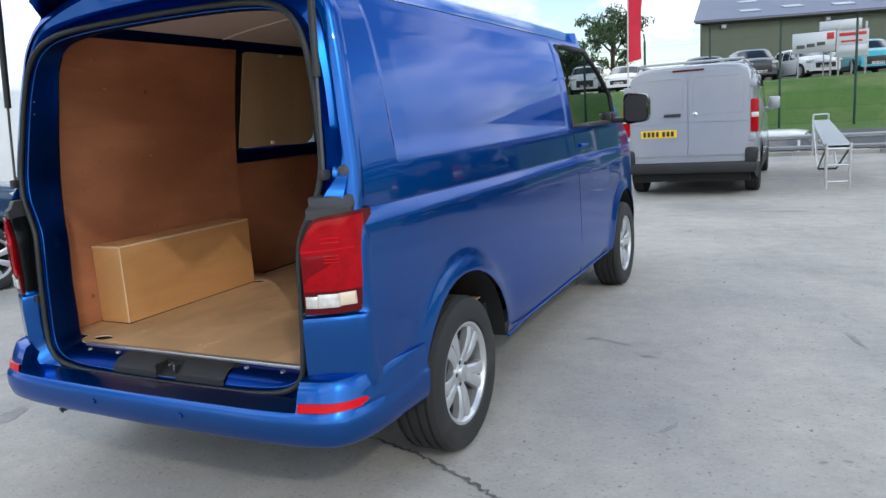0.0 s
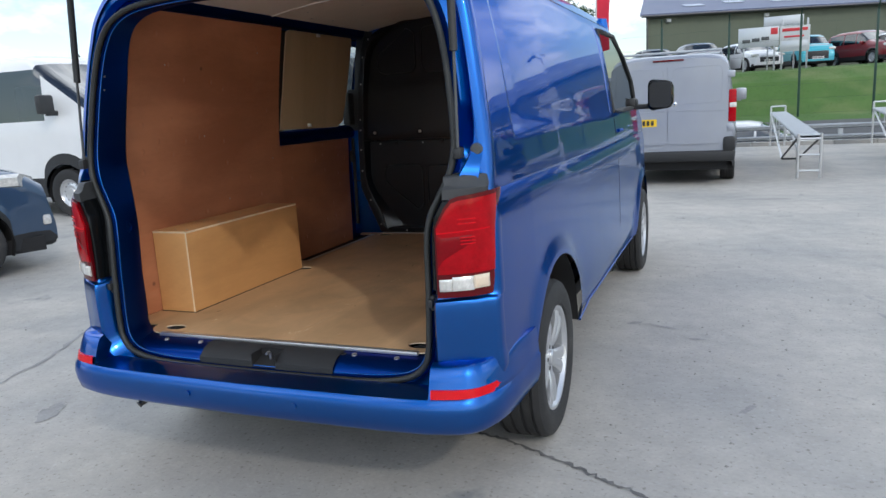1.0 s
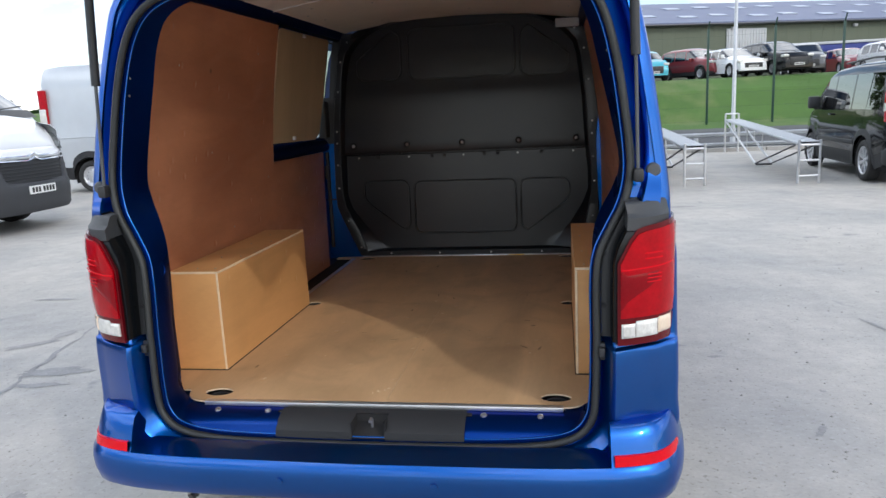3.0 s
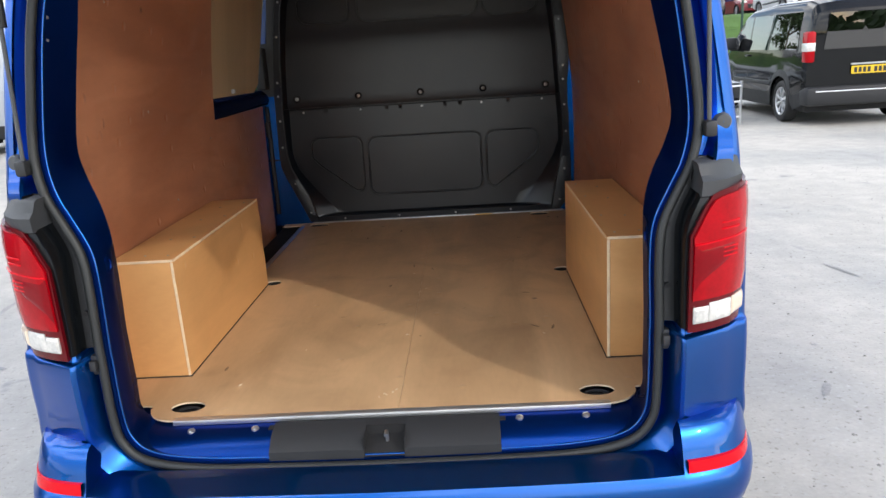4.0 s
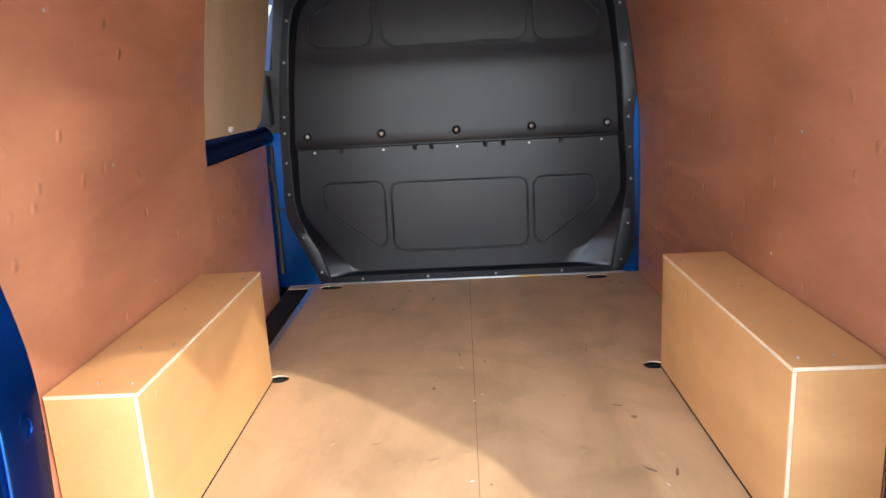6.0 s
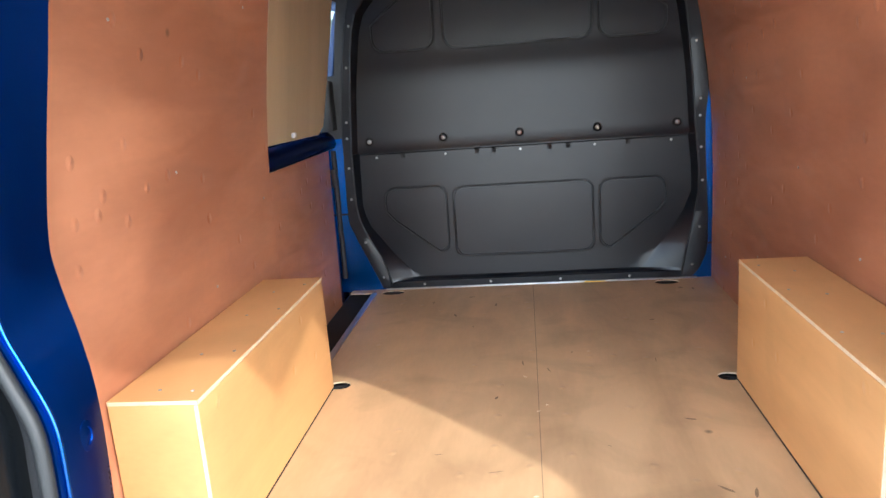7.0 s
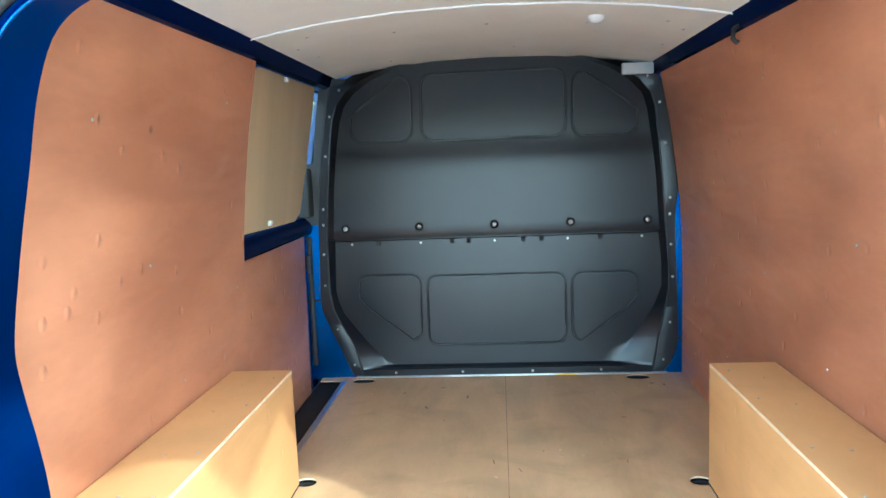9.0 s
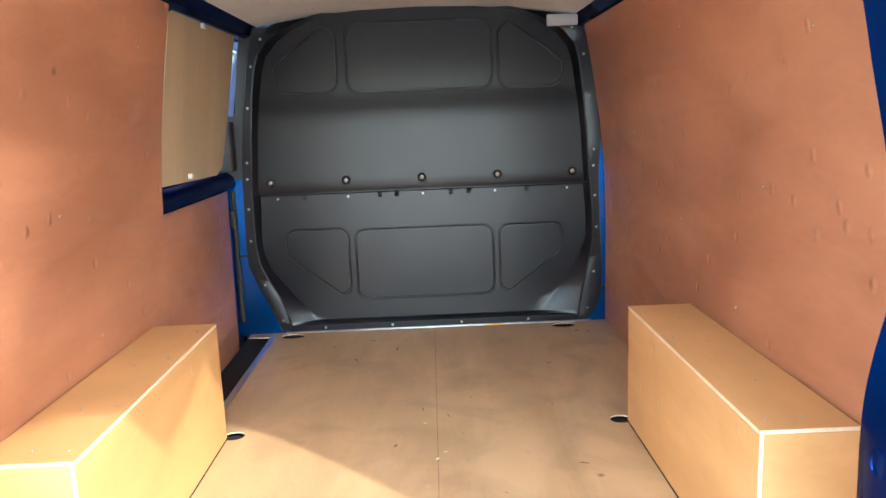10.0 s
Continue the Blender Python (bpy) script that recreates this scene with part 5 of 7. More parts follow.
bm = bmesh.new()
for q in (1, -1):
    strip(bm, [[(q * lerp(FACE[q], z) * f, lerp(DEPTH, z), z) for z in rows] for f in (0, 0.25, 0.5, 0.75, 0.9, 1)])
    strip(bm, [[(q * (lerp(FACE[q], z) + (lerp(LIP[q], z) - lerp(FACE[q], z)) * f), lerp(DEPTH, z) + (2.130 - lerp(DEPTH, z)) * f, z) for z in rows] for f in (0, 0.12, 0.5, 0.88, 1)])
tidy(bm)
bulk = part("bulkhead", bm, BULKHEAD_MAT, bay, "charcoal moulded bulkhead with pressed panels", 24)
bm = bmesh.new()
for q in (1, -1):
    top = OUTER[q][-1][0]
    fz = [0.562] + [z for z in rows if z < top - 0.004] + [top]
    strip(bm, [[(q * (lerp(LIP[q], z) + (lerp(OUTER[q], z) - lerp(LIP[q], z)) * f), y, z) for f, y in ((0, 2.1305), (0.12, 2.1265), (0.95, 2.1265), (1, 2.130), (1, 2.148))] for z in fz])
strip(bm, [[(x, 2.150, 0.555), (x, 2.1275, 0.557), (x, 2.1275, 0.588), (x, 2.153, 0.592)] for x in (-0.606, -0.3, 0, 0.3, 0.67)])
part("bulkhead_flange", bm, BULKHEAD_MAT, bulk, "", 30)
for q in (1, -1):
    bm = bmesh.new()
    tube(bm, [(q * (lerp(LIP[q], z) + 0.002), 2.1265, z) for z in [0.57] + [z for z in rows if z < 1.8]], 0.0045, 8)
    part("lip_bead", bm, BULKHEAD_MAT, bulk, "", 60)
bm = bmesh.new()
box(bm, -0.64, 0.735, 2.120, 2.134, 0.553, 0.560, 0.002)
part("bulkhead_strip", bm, ALU, bulk, "thin bright strip under the bulkhead", 40)
bm = bmesh.new()
box(bm, 0.255, 0.345, 2.1185, 2.1200, 0.5545, 0.5590)
part("yellow_tape", bm, PLATE_YELLOW, bulk, "scrap of yellow tape on the strip", 40)
for x in (-0.658, -0.33, 0.0, 0.33, 0.658):
    bm = bmesh.new()
    yb = bulk_y(x, 1.228)
    lathe(bm, [(0.020, -0.004), (0.020, 0.005), (0.017, 0.0065), (0.0135, 0.002), (0.010, 0.002)], 20, pose(x, yb, 1.228, 90, 0, 0))
    lathe(bm, [(0.010, 0.0), (0.010, 0.008), (0.006, 0.011), (0.0005, 0.0115)], 16, pose(x, yb, 1.228, 90, 0, 0), mat=1)
    part("bolt", bm, [DARK, STEEL], bulk, "", 40)
bm = bmesh.new()
for x in (-0.64, -0.33, 0.0, 0.32, 0.64):
    yb = bulk_y(x, 1.155)
    lathe(bm, [(0.006, 0), (0.005, 0.004), (0.0005, 0.0045)], 10, pose(x, yb, 1.153, 90, 0, 0))
for s in (1, -1):
    for z in (0.615, 0.78, 0.98, 1.12, 1.25, 1.32, 1.55, 1.72, 1.83):
        lathe(bm, [(0.006, 0), (0.005, 0.004), (0.0005, 0.0045)], 10, pose(s * (0.5 * lerp(LIP[s], z) + 0.5 * lerp(OUTER[s], z)), 2.1265, z, 90, 0, 0))
for x in (-0.46, -0.16, 0.15, 0.45):
    lathe(bm, [(0.006, 0), (0.005, 0.004), (0.0005, 0.0045)], 10, pose(x, 2.1275, 0.574, 90, 0, 0))
part("bulkhead_screws", bm, STEEL, bulk, "small zinc screws along the edge", 40)
for x in (-0.52, -0.19, -0.115, 0.125, 0.205, 0.46):
    bm = bmesh.new()
    box(bm, x - 0.009, x + 0.009, 2.176, 2.20, 1.146, 1.166)
    part("slot", bm, DARK, bulk, "", 40)


def bead(outline, r=0.0045):
    bm = bmesh.new()
    pts = []
    n = len(outline)
    for i in range(n):
        (xa, za), (xb, zb) = outline[i], outline[(i + 1) % n]
        k = max(1, int(math.hypot(xb - xa, zb - za) / 0.06))
        pts += [(xa + (xb - xa) * j / k, za + (zb - za) * j / k) for j in range(k)]
    tube(bm, [(x, bulk_y(x, z) + 0.0008, z) for x, z in pts], r, 6, True)
    return bm


def cut_corner(x0, x1, z0, z1, r, which):
    """A rounded rectangle with one outer corner cut off."""
    p = round_rect(x0, x1, z0, z1, r, 4)
    out = []
    for x, z in p:
        if which == "top":
            lim = z1 - max(0, (abs(x) - 0.42)) * 0.85
            z = min(z, lim)
        elif which == "bottom":
            lim = z0 + max(0, (abs(x) - 0.44)) * 1.1
            z = max(z, lim)
        out.append((x, z))
    return out


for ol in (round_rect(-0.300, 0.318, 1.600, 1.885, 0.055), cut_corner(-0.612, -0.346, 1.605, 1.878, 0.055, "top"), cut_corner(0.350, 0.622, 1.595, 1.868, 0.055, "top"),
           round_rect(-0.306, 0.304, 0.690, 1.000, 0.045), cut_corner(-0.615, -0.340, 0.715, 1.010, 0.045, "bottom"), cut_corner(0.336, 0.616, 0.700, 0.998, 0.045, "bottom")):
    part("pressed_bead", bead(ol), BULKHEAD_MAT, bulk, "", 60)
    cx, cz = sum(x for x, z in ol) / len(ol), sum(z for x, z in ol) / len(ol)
    # thin dark tube outside each bead, standing in for the shade in its groove
    part("bead_groove_shade", bead([(x + math.copysign(0.0065, x - cx), z + math.copysign(0.0065, z - cz)) for x, z in ol], 0.0020), DARK, bulk, "", 60)

# ceiling
bm = bmesh.new()
xs = [-0.685, -0.60, -0.45, -0.25, 0, 0.25, 0.45, 0.60, 0.685]


def ceil_z(x, y):
    return 1.945 - 0.062 * (abs(x) / 0.685) ** 2.2 - 0.06 * max(0, (0.45 - y) / 0.45) ** 2


strip(bm, [[(x, y, ceil_z(x, y)) for x in xs] for y in (0.035, 0.15, 0.3, 0.45, 0.8, 1.1, 1.5, 2.19)])
tidy(bm)
liner = part("ceiling_liner", bm, CEILING, bay, "cream roof lining panel", 40)
bm = bmesh.new()
tube(bm, [(x, 1.10, ceil_z(x, 1.1) - 0.001) for x in xs], 0.004, 6)
part("ceiling_seam", bm, LAMP, liner, "pale joint in the roof lining", 50)
bm = bmesh.new()
lathe(bm, [(0.034, 0.004), (0.034, -0.004), (0.028, -0.014), (0.015, -0.020), (0.0005, -0.022)], 20, Matrix.Translation((0.337, 1.303, ceil_z(0.337, 1.303))) @ Matrix.Diagonal((0.75, 1.1, 1.0, 1.0)))
part("roof_lamp", bm, LAMP, liner, "small white roof lamp", 40)
bm = bmesh.new()
for x, y in ((-0.55, 1.25), (-0.3, 1.4), (0.0, 1.4), (0.32, 1.4), (0.55, 1.3), (-0.6, 1.6), (0.62, 1.7), (-0.4, 2.0), (0.1, 1.9), (0.62, 1.4), (-0.62, 1.4)):
    lathe(bm, [(0.006, 0), (0.005, -0.003), (0.0005, -0.004)], 8, Matrix.Translation((x, y, ceil_z(x, y))))
part("ceiling_studs", bm, WHITE_BOARD, liner, "", 40)
bm = bmesh.new()
tube(bm, [(0.705, 1.10, 1.858), (0.68, 1.10, 1.84), (0.678, 1.10, 1.815), (0.692, 1.10, 1.803)], 0.007, 8)
part("coat_hook", bm, BLACK_PLASTIC, bay, "small black hook", 50)
bm = bmesh.new()
box(bm, 0.55, 0.68, 2.118, 2.14, 1.838, 1.885, 0.004)
part("foam_block", bm, WHITE_BOARD, bay, "white filler piece over the bulkhead", 40)

# sliding door seen from inside
sd = new("sliding_door")
sd.parent = van
sd["label"] = "sliding side door lined with plywood"


def door_quad(nm, pts, mat, label="", t=0.012, rim=None):
    """A panel on the door: corners as (y, z), lying along the leaning door skin."""
    bm = bmesh.new()
    f = [bm.verts.new(Vector((-door_x(z), y, z))) for y, z in pts]
    b = [bm.verts.new(Vector((-door_x(z) - t, y, z))) for y, z in pts]
    bm.faces.new(f).material_index = 0
    bm.faces.new(b[::-1]).material_index = 0
    n = len(pts)
    for i in range(n):
        bm.faces.new((f[i], b[i], b[(i + 1) % n], f[(i + 1) % n])).material_index = 1 if rim else 0
    return part(nm, bm, [mat, rim] if rim else mat, sd, label, 30)


def door_x(z):
    return 0.832 - max(0, z - 1.25) * 0.150


door_quad("lower_lining", [(1.20, 0.48), (2.03, 0.48), (2.05, 0.52), (2.07, 1.0), (2.09, 1.205), (1.24, 1.205)], PLY_WALL, "red-brown plywood door panel", 0.01, PLY_EDGE)
door_quad("upper_lining", [(1.30, 1.295), (1.95, 1.285), (2.02, 1.32), (2.05, 1.5), (2.075, 1.70), (2.08, 1.83), (2.07, 1.842), (1.36, 1.842), (1.33, 1.83)], PLY_DOOR, "pale plywood window blank", 0.008, PLY_EDGE)
bm = bmesh.new()
strip(bm, [[(-0.838, y, 1.205), (-0.815, y, 1.212), (-0.806, y, 1.232), (-0.812, y, 1.262), (-0.838, y, 1.285)] for y in (1.22, 1.6, 2.0, 2.2)])
part("waist_rail", bm, BLUE_SHADE, sd, "blue door rail, colour darkened for shade", 40)
bm = bmesh.new()
strip(bm, [[(-0.848, y, z) for z in (0.50, 0.9, 1.27)] for y in (1.2, 1.7, 2.26)])
strip(bm, [[(-0.85, y, 0.50), (-0.85, y, 1.27)] for y in (2.26, 2.27)])
part("door_skin", bm, BLUE_SHADE, sd, "", 40)
bm = bmesh.new()
strip(bm, [[(-0.812, 1.226, 0.56), (-0.812, 1.226, 1.25), (-0.775, 1.226, 1.5), (-0.722, 1.226, 1.86)], [(-0.86, 1.232, 0.56), (-0.86, 1.232, 1.25), (-0.85, 1.232, 1.5), (-0.79, 1.232, 1.86)]])
strip(bm, [[(-0.845, y, 1.26), (-0.800, y, 1.5), (-0.752, y, 1.86)] for y in (1.228, 1.345)])
part("rear_pillar", bm, BLACK_PLASTIC, sd, "dark door pillar", 30)
bm = bmesh.new()
tube(bm, [(-0.822, 2.115, 0.62), (-0.826, 2.135, 0.9), (-0.824, 2.14, 1.2)], 0.012, 8)
box(bm, -0.835, -0.812, 2.10, 2.135, 1.04, 1.12, 0.005)
box(bm, -0.842, -0.790, 2.06, 2.13, 1.29, 1.50, 0.008)
part("door_edge_rubber", bm, RUBBER, sd, "black rubber door edge", 50)
bm = bmesh.new()
for y, z in ((1.60, 1.31), (1.66, 1.83)):
    box(bm, -door_x(z) - 0.002, -door_x(z) + 0.012, y - 0.016, y + 0.016, z - 0.010, z + 0.010, 0.004)
part("panel_clip", bm, LAMP, sd, "white plastic clip", 40)["kind"] = "stuff"

# small traces of use: a red pen mark on the wall lining, splinters and scuffs on the floor
bm = bmesh.new()
tube(bm, [(wall_x(1.733 + 0.012 * math.sin(radians(a))) - 0.0008, 0.272 + 0.022 * math.cos(radians(a)), 1.733 + 0.012 * math.sin(radians(a))) for a in range(40, 330, 20)], 0.0018, 6)
part("pen_mark", bm, RED_BOARD, bay, "red pen mark on the wall lining", 50)
rnd = random.Random(21)
chips = [(-0.03, 0.010), (-0.018, 0.028), (-0.012, 0.022), (0.004, 0.036), (0.012, 0.050), (0.030, 0.075), (0.012, 0.44), (0.026, 0.86), (0.05, 0.90), (-0.01, 1.10), (0.45, 0.40), (-0.30, 0.35), (0.20, 1.30), (-0.44, 0.12), (0.62, 1.95)]
bm = bmesh.new()
for x, y in chips:
    r = rnd.uniform(0.003, 0.007)
    a = rnd.uniform(0, 3.1)
    vs = [bm.verts.new(Vector((x + r * k * math.cos(a + b), y + r * k * math.sin(a + b), FLOOR_Z + 0.0006))) for b, k in ((0, 1.6), (1.7, 0.6), (3.2, 1.3), (4.6, 0.5))]
    tip = bm.verts.new(Vector((x, y, FLOOR_Z + 0.003)))
    for i in range(4):
        bm.faces.new((vs[i], vs[(i + 1) % 4], tip))
part("floor_splinters", bm, PLY_EDGE, bay, "pale splinters on the floor", 30)["kind"] = "stuff"
bm = bmesh.new()
for _ in range(22):
    x, y = rnd.uniform(-0.55, 0.70), rnd.uniform(0.05, 2.05)
    if abs(x) > 0.58 and y < 1.1:
        continue
    L_, w_, a = rnd.uniform(0.006, 0.045), rnd.uniform(0.0012, 0.005), rnd.uniform(0, 3.1)
    c_, s_ = math.cos(a), math.sin(a)
    pts = [(-1, 0), (-0.5, 0.8), (0.3, 1.0), (1, 0.2), (0.4, -0.7), (-0.6, -0.9)]
    bm.faces.new([bm.verts.new(Vector((x + u * L_ / 2 * c_ - v * w_ * s_, y + u * L_ / 2 * s_ + v * w_ * c_, FLOOR_Z + 0.0005))) for u, v in pts])
part("floor_scuffs", bm, SCUFF, bay, "dark scuff marks on the floor", 30)["kind"] = "stuff"

# ---- ground: one sheet, yard, sunken lane, bank and upper car park ----
BANDS = [(-600, 0, 0), (-60, 0, 0), (-12, 0, 0), (-4, 0, 0), (0, 0, 0), (4, 0, 0), (10, 0, 0), (17.15, 0, 1), (17.22, -0.95, 1), (23.0, -0.92, 1), (28.5, 0.0, 1), (30.6, 0.02, 2), (32.0, 0.25, 2), (33.2, 0.85, 2), (34.6, 1.65, 2), (36.0, 2.15, 2), (36.8, 2.25, 1), (60, 2.3, 1), (110, 2.3, 2), (1200, 2.3, 2)]
gx = [-900, -200, -60, -30, -20, -12, -6, -2, 2, 6, 10, 14, 18, 24, 32, 60, 200, 900]
bm = bmesh.new()
gcols = []
for x in gx:
    gcols.append([(x, y, z + (0.10 * noise.noise(Vector((x * 0.2, y * 0.3, 0))) if 32 <= y <= 36 else 0.0)) for y, z, m in BANDS])
strip(bm, gcols, keep=lambda i, j: BANDS[j][2])
tagged(make("ground", bm, [CONCRETE, ASPHALT, GRASS]), "worn grey concrete yard, grass bank and tarmac beyond", "ground", kind="structure")

# grass blades on the bank
bm = bmesh.new()
rnd = random.Random(3)
bank = [(30.6, 0.02), (32.0, 0.25), (33.2, 0.85), (34.6, 1.65), (36.0, 2.15), (36.8, 2.25)]
for _ in range(7000):
    x, y = rnd.uniform(-8, 24), rnd.uniform(30.7, 36.7)
    h, a = rnd.uniform(0.004, 0.02), rnd.uniform(-0.5, 0.5)
    dx, up = 0.035, rnd.uniform(0.06, 0.14)
    bm.faces.new([bm.verts.new(Vector(p)) for p in ((x - dx, y, lerp(bank, y) - 0.004), (x + dx, y, lerp(bank, y) - 0.004), (x + up * math.sin(a), y + up, lerp(bank, y + up) + h))])
tagged(make("grass", bm, GRASS), "rough green grass on the bank", "grass", kind="stuff")

# long crack and a joint in the concrete
def ground_strip(name, pts, widths, mat, label, seed, lift=0.003):
    bm = bmesh.new()
    r_ = random.Random(seed)
    path = smooth_path(pts, 10)
    cc = []
    for i, p in enumerate(path):
        a, b = path[max(0, i - 1)], path[min(len(path) - 1, i + 1)]
        d = Vector((b[0] - a[0], b[1] - a[1], 0)).normalized()
        n_ = Vector((-d.y, d.x, 0))
        w = lerp(widths, i / (len(path) - 1)) * r_.uniform(0.45, 1.4)
        j = r_.uniform(-1, 1) * lerp(widths, i / (len(path) - 1)) * 0.6
        c = Vector((p[0], p[1], lift)) + n_ * j
        cc.append([c - n_ * w / 2, c + n_ * w / 2])
    strip(bm, cc)
    return tagged(make(name, bm, mat), label, "ground", kind="structure")


ground_strip("pavement_crack", [(0.30, 0.56), (0.55, 0.487), (0.72, 0.437), (0.855, 0.377), (1.02, 0.29), (1.16, 0.222), (1.30, 0.147), (1.55, 0.02), (1.9, -0.22), (2.4, -0.5)], [(0, 0.012), (0.5, 0.02), (1, 0.014)], CRACK, "dark crack in the concrete beside the van", 4)
ground_strip("pavement_joint", [(-2.0, -0.6), (-2.27, 0.64), (-2.51, 1.29), (-2.65, 1.88), (-2.9, 3.2), (-3.4, 5.5)], [(0, 0.03), (1, 0.03)], STAIN, "worn joint line in the concrete", 5)


def blotch(x, y, rx, ry, turn, seed, mat=STAIN, name="pavement_stain"):
    r_ = random.Random(seed)
    bm = bmesh.new()
    pts = []
    for k in range(44):
        a = 2 * math.pi * k / 44
        q = 1 + 0.5 * noise.noise(Vector((math.cos(a) * 1.6, math.sin(a) * 1.6, seed * 7.3))) + 0.35 * noise.noise(Vector((math.cos(a) * 5, math.sin(a) * 5, seed * 3.1)))
        u, v = rx * q * math.cos(a), ry * q * math.sin(a)
        c, s = math.cos(radians(turn)), math.sin(radians(turn))
        pts.append((x + u * c - v * s, y + u * s + v * c))
    bm.faces.new([bm.verts.new(Vector((px, py, 0.0025 + 0.0002 * (seed % 5)))) for px, py in pts])
    return tagged(make(name, bm, mat), "dark oily stain on the concrete", "stain", kind="structure")


for k, (x, y, rx, ry, t) in enumerate(((-2.95, 2.05, 0.16, 0.05, 40), (-2.88, 2.27, 0.09, 0.04, 80), (-2.44, 1.55, 0.22, 0.06, 12), (-3.65, 3.2, 0.16, 0.035, 5), (-2.35, 1.35, 0.17, 0.03, 8),
                                         (1.03, 2.17, 0.05, 0.02, 30), (1.40, 1.92, 0.045, 0.02, 10), (2.0, 7.7, 0.36, 0.045, 0), (2.24, 0.87, 0.022, 0.012, 30), (2.33, 0.91, 0.018, 0.012, 0), (3.0, 5.42, 0.07, 0.035, 10),
                                         (-1.55, 0.15, 0.05, 0.11, 20), (1.20, 2.12, 0.10, 0.012, -20), (2.45, 2.5, 0.015, 0.14, 15), (1.8, 1.44, 0.015, 0.012, 0), (1.65, 1.0, 0.06, 0.015, 60))):
    blotch(x, y, rx, ry, t, k + 1)
bm = bmesh.new()
rnd = random.Random(8)
for _ in range(900):
    x, y = rnd.uniform(1.0, 6.0), rnd.uniform(-1.6, 7.0)
    if rnd.random() < 0.25:
        x, y = rnd.uniform(-5, -1.2), rnd.uniform(-1.5, 6)
    r = rnd.uniform(0.003, 0.009)
    vs = [bm.verts.new(Vector((x + r * math.cos(a), y + r * math.sin(a), 0.0))) for a in (0, 1.6, 3.1, 4.7)]
    tip = bm.verts.new(Vector((x, y, r * 0.8)))
    for i in range(4):
        bm.faces.new((vs[i], vs[(i + 1) % 4], tip))
tagged(make("loose_grit", bm, PEBBLE), "scattered loose grit on the concrete", "grit", kind="stuff")

# kerb and low rail at the edge of the yard
kerb = thing("kerb", "row of pale concrete kerb stones along the yard edge", "kerb", Matrix(), kind="structure")
bm = bmesh.new()
box(bm, -0.445, 0.445, -0.075, 0.075, -0.05, 0.10, 0.015)
km = bpy.data.meshes.new("kerb_stone")
bm.to_mesh(km)
bm.free()
km.materials.append(KERB_MAT)
for k in range(34):
    shared("kerb_stone", km, kerb, Matrix.Translation((-11 + 0.9 * k, 17.22, 0)))
rail = thing("guard_rail", "galvanised double guard rail on short posts", "barrier", Matrix.Translation((0, 17.65, -0.95)))
for z in (1.10, 1.36):
    bm = bmesh.new()
    strip(bm, [[(x, 0, z - 0.06), (x, -0.03, z - 0.03), (x, -0.03, z - 0.01), (x, 0.0, z), (x, -0.03, z + 0.01), (x, -0.03, z + 0.03), (x, 0, z + 0.06)] for x in (-11, 0, 11, 19)])
    part("rail_beam", bm, GALV, rail, "", 30)
for k in range(11):
    bm = bmesh.new()
    box(bm, -11 + 3 * k, -10.9 + 3 * k, 0.01, 0.1, 0, 1.42, 0.01)
    part("rail_post", bm, GALV, rail, "", 30)

# fence posts at the foot of the bank
fence = thing("fence", "dark green steel fence with thin wires", "fence", Matrix.Translation((0, 31.5, 0)))
for k in range(9):
    x = -6.7 + 2.72 * k
    bm = bmesh.new()
    box(bm, x - 0.045, x + 0.045, -0.045, 0.045, 0, 4.2, 0.01)
    cyl(bm, (x, 0, 4.2), (x, -0.22, 4.5), 0.03, 8)
    part("post", bm, FENCE_GREEN, fence, "", 40)
for k in range(7):
    bm = bmesh.new()
    cyl(bm, (-7, 0.05, 0.3 + 0.6 * k), (16, 0.05, 0.3 + 0.6 * k), 0.003, 5)
    part("wire", bm, FENCE_GREEN, fence, "", 40)

# street lamp, twin head
lamp_post = thing("street_lamp", "tall grey steel lamp post with twin heads", "street lamp", Matrix.Translation((6.35, 24.0, -0.85)))
bm = bmesh.new()
lathe(bm, [(0.095, 0), (0.095, 1.1), (0.07, 1.15), (0.055, 5.55), (0.02, 5.6)], 14, close=True)
part("pole", bm, GALV, lamp_post)
for s in (-1, 1):
    bm = bmesh.new()
    cyl(bm, (0, 0, 5.55), (s * 0.25, 0, 5.75), 0.025, 8)
    box(bm, -0.22, 0.22, -0.11, 0.11, -0.035, 0.035, 0.02, Matrix.Translation((s * 0.36, 0, 5.70)) @ pose(0, 0, 0, 0, s * 32, 0))
    part("lamp_head", bm, DGREY_PAINT, lamp_post, "dark lamp head", 40)

# feather flag
flag = thing("feather_flag", "tall red feather flag on a thin white pole", "flag", Matrix.Translation((-1.25, 14.5, 0)))
bm = bmesh.new()
tube(bm, [(0, 0, 0), (0.0, 0, 2.2), (0.02, 0, 4.0), (0.14, 0, 4.7), (0.34, 0, 4.95)], 0.016, 8)
box(bm, -0.22, 0.22, -0.22, 0.22, 0, 0.06, 0.02)
part("pole", bm, WHITE_BOARD, flag, "", 40)
bm = bmesh.new()
fc = []
for k in range(22):
    z = 2.35 + 2.55 * k / 21
    x0 = 0.0 + 0.02 * (z > 4.0) + (max(0, z - 4.0) ** 2) * 0.30
    wv = 0.34 + 0.06 * math.sin(z * 1.7)
    fc.append([(x0 + f * wv * (1 - 0.55 * max(0, (z - 4.3)) ** 1.0), 0.03 * math.sin(z * 4 + f * 3) * f, z + 0.06 * f) for f in (0, 0.33, 0.66, 1)])
strip(bm, fc)
part("banner", bm, RED_CLOTH, flag, "red cloth banner", 60)

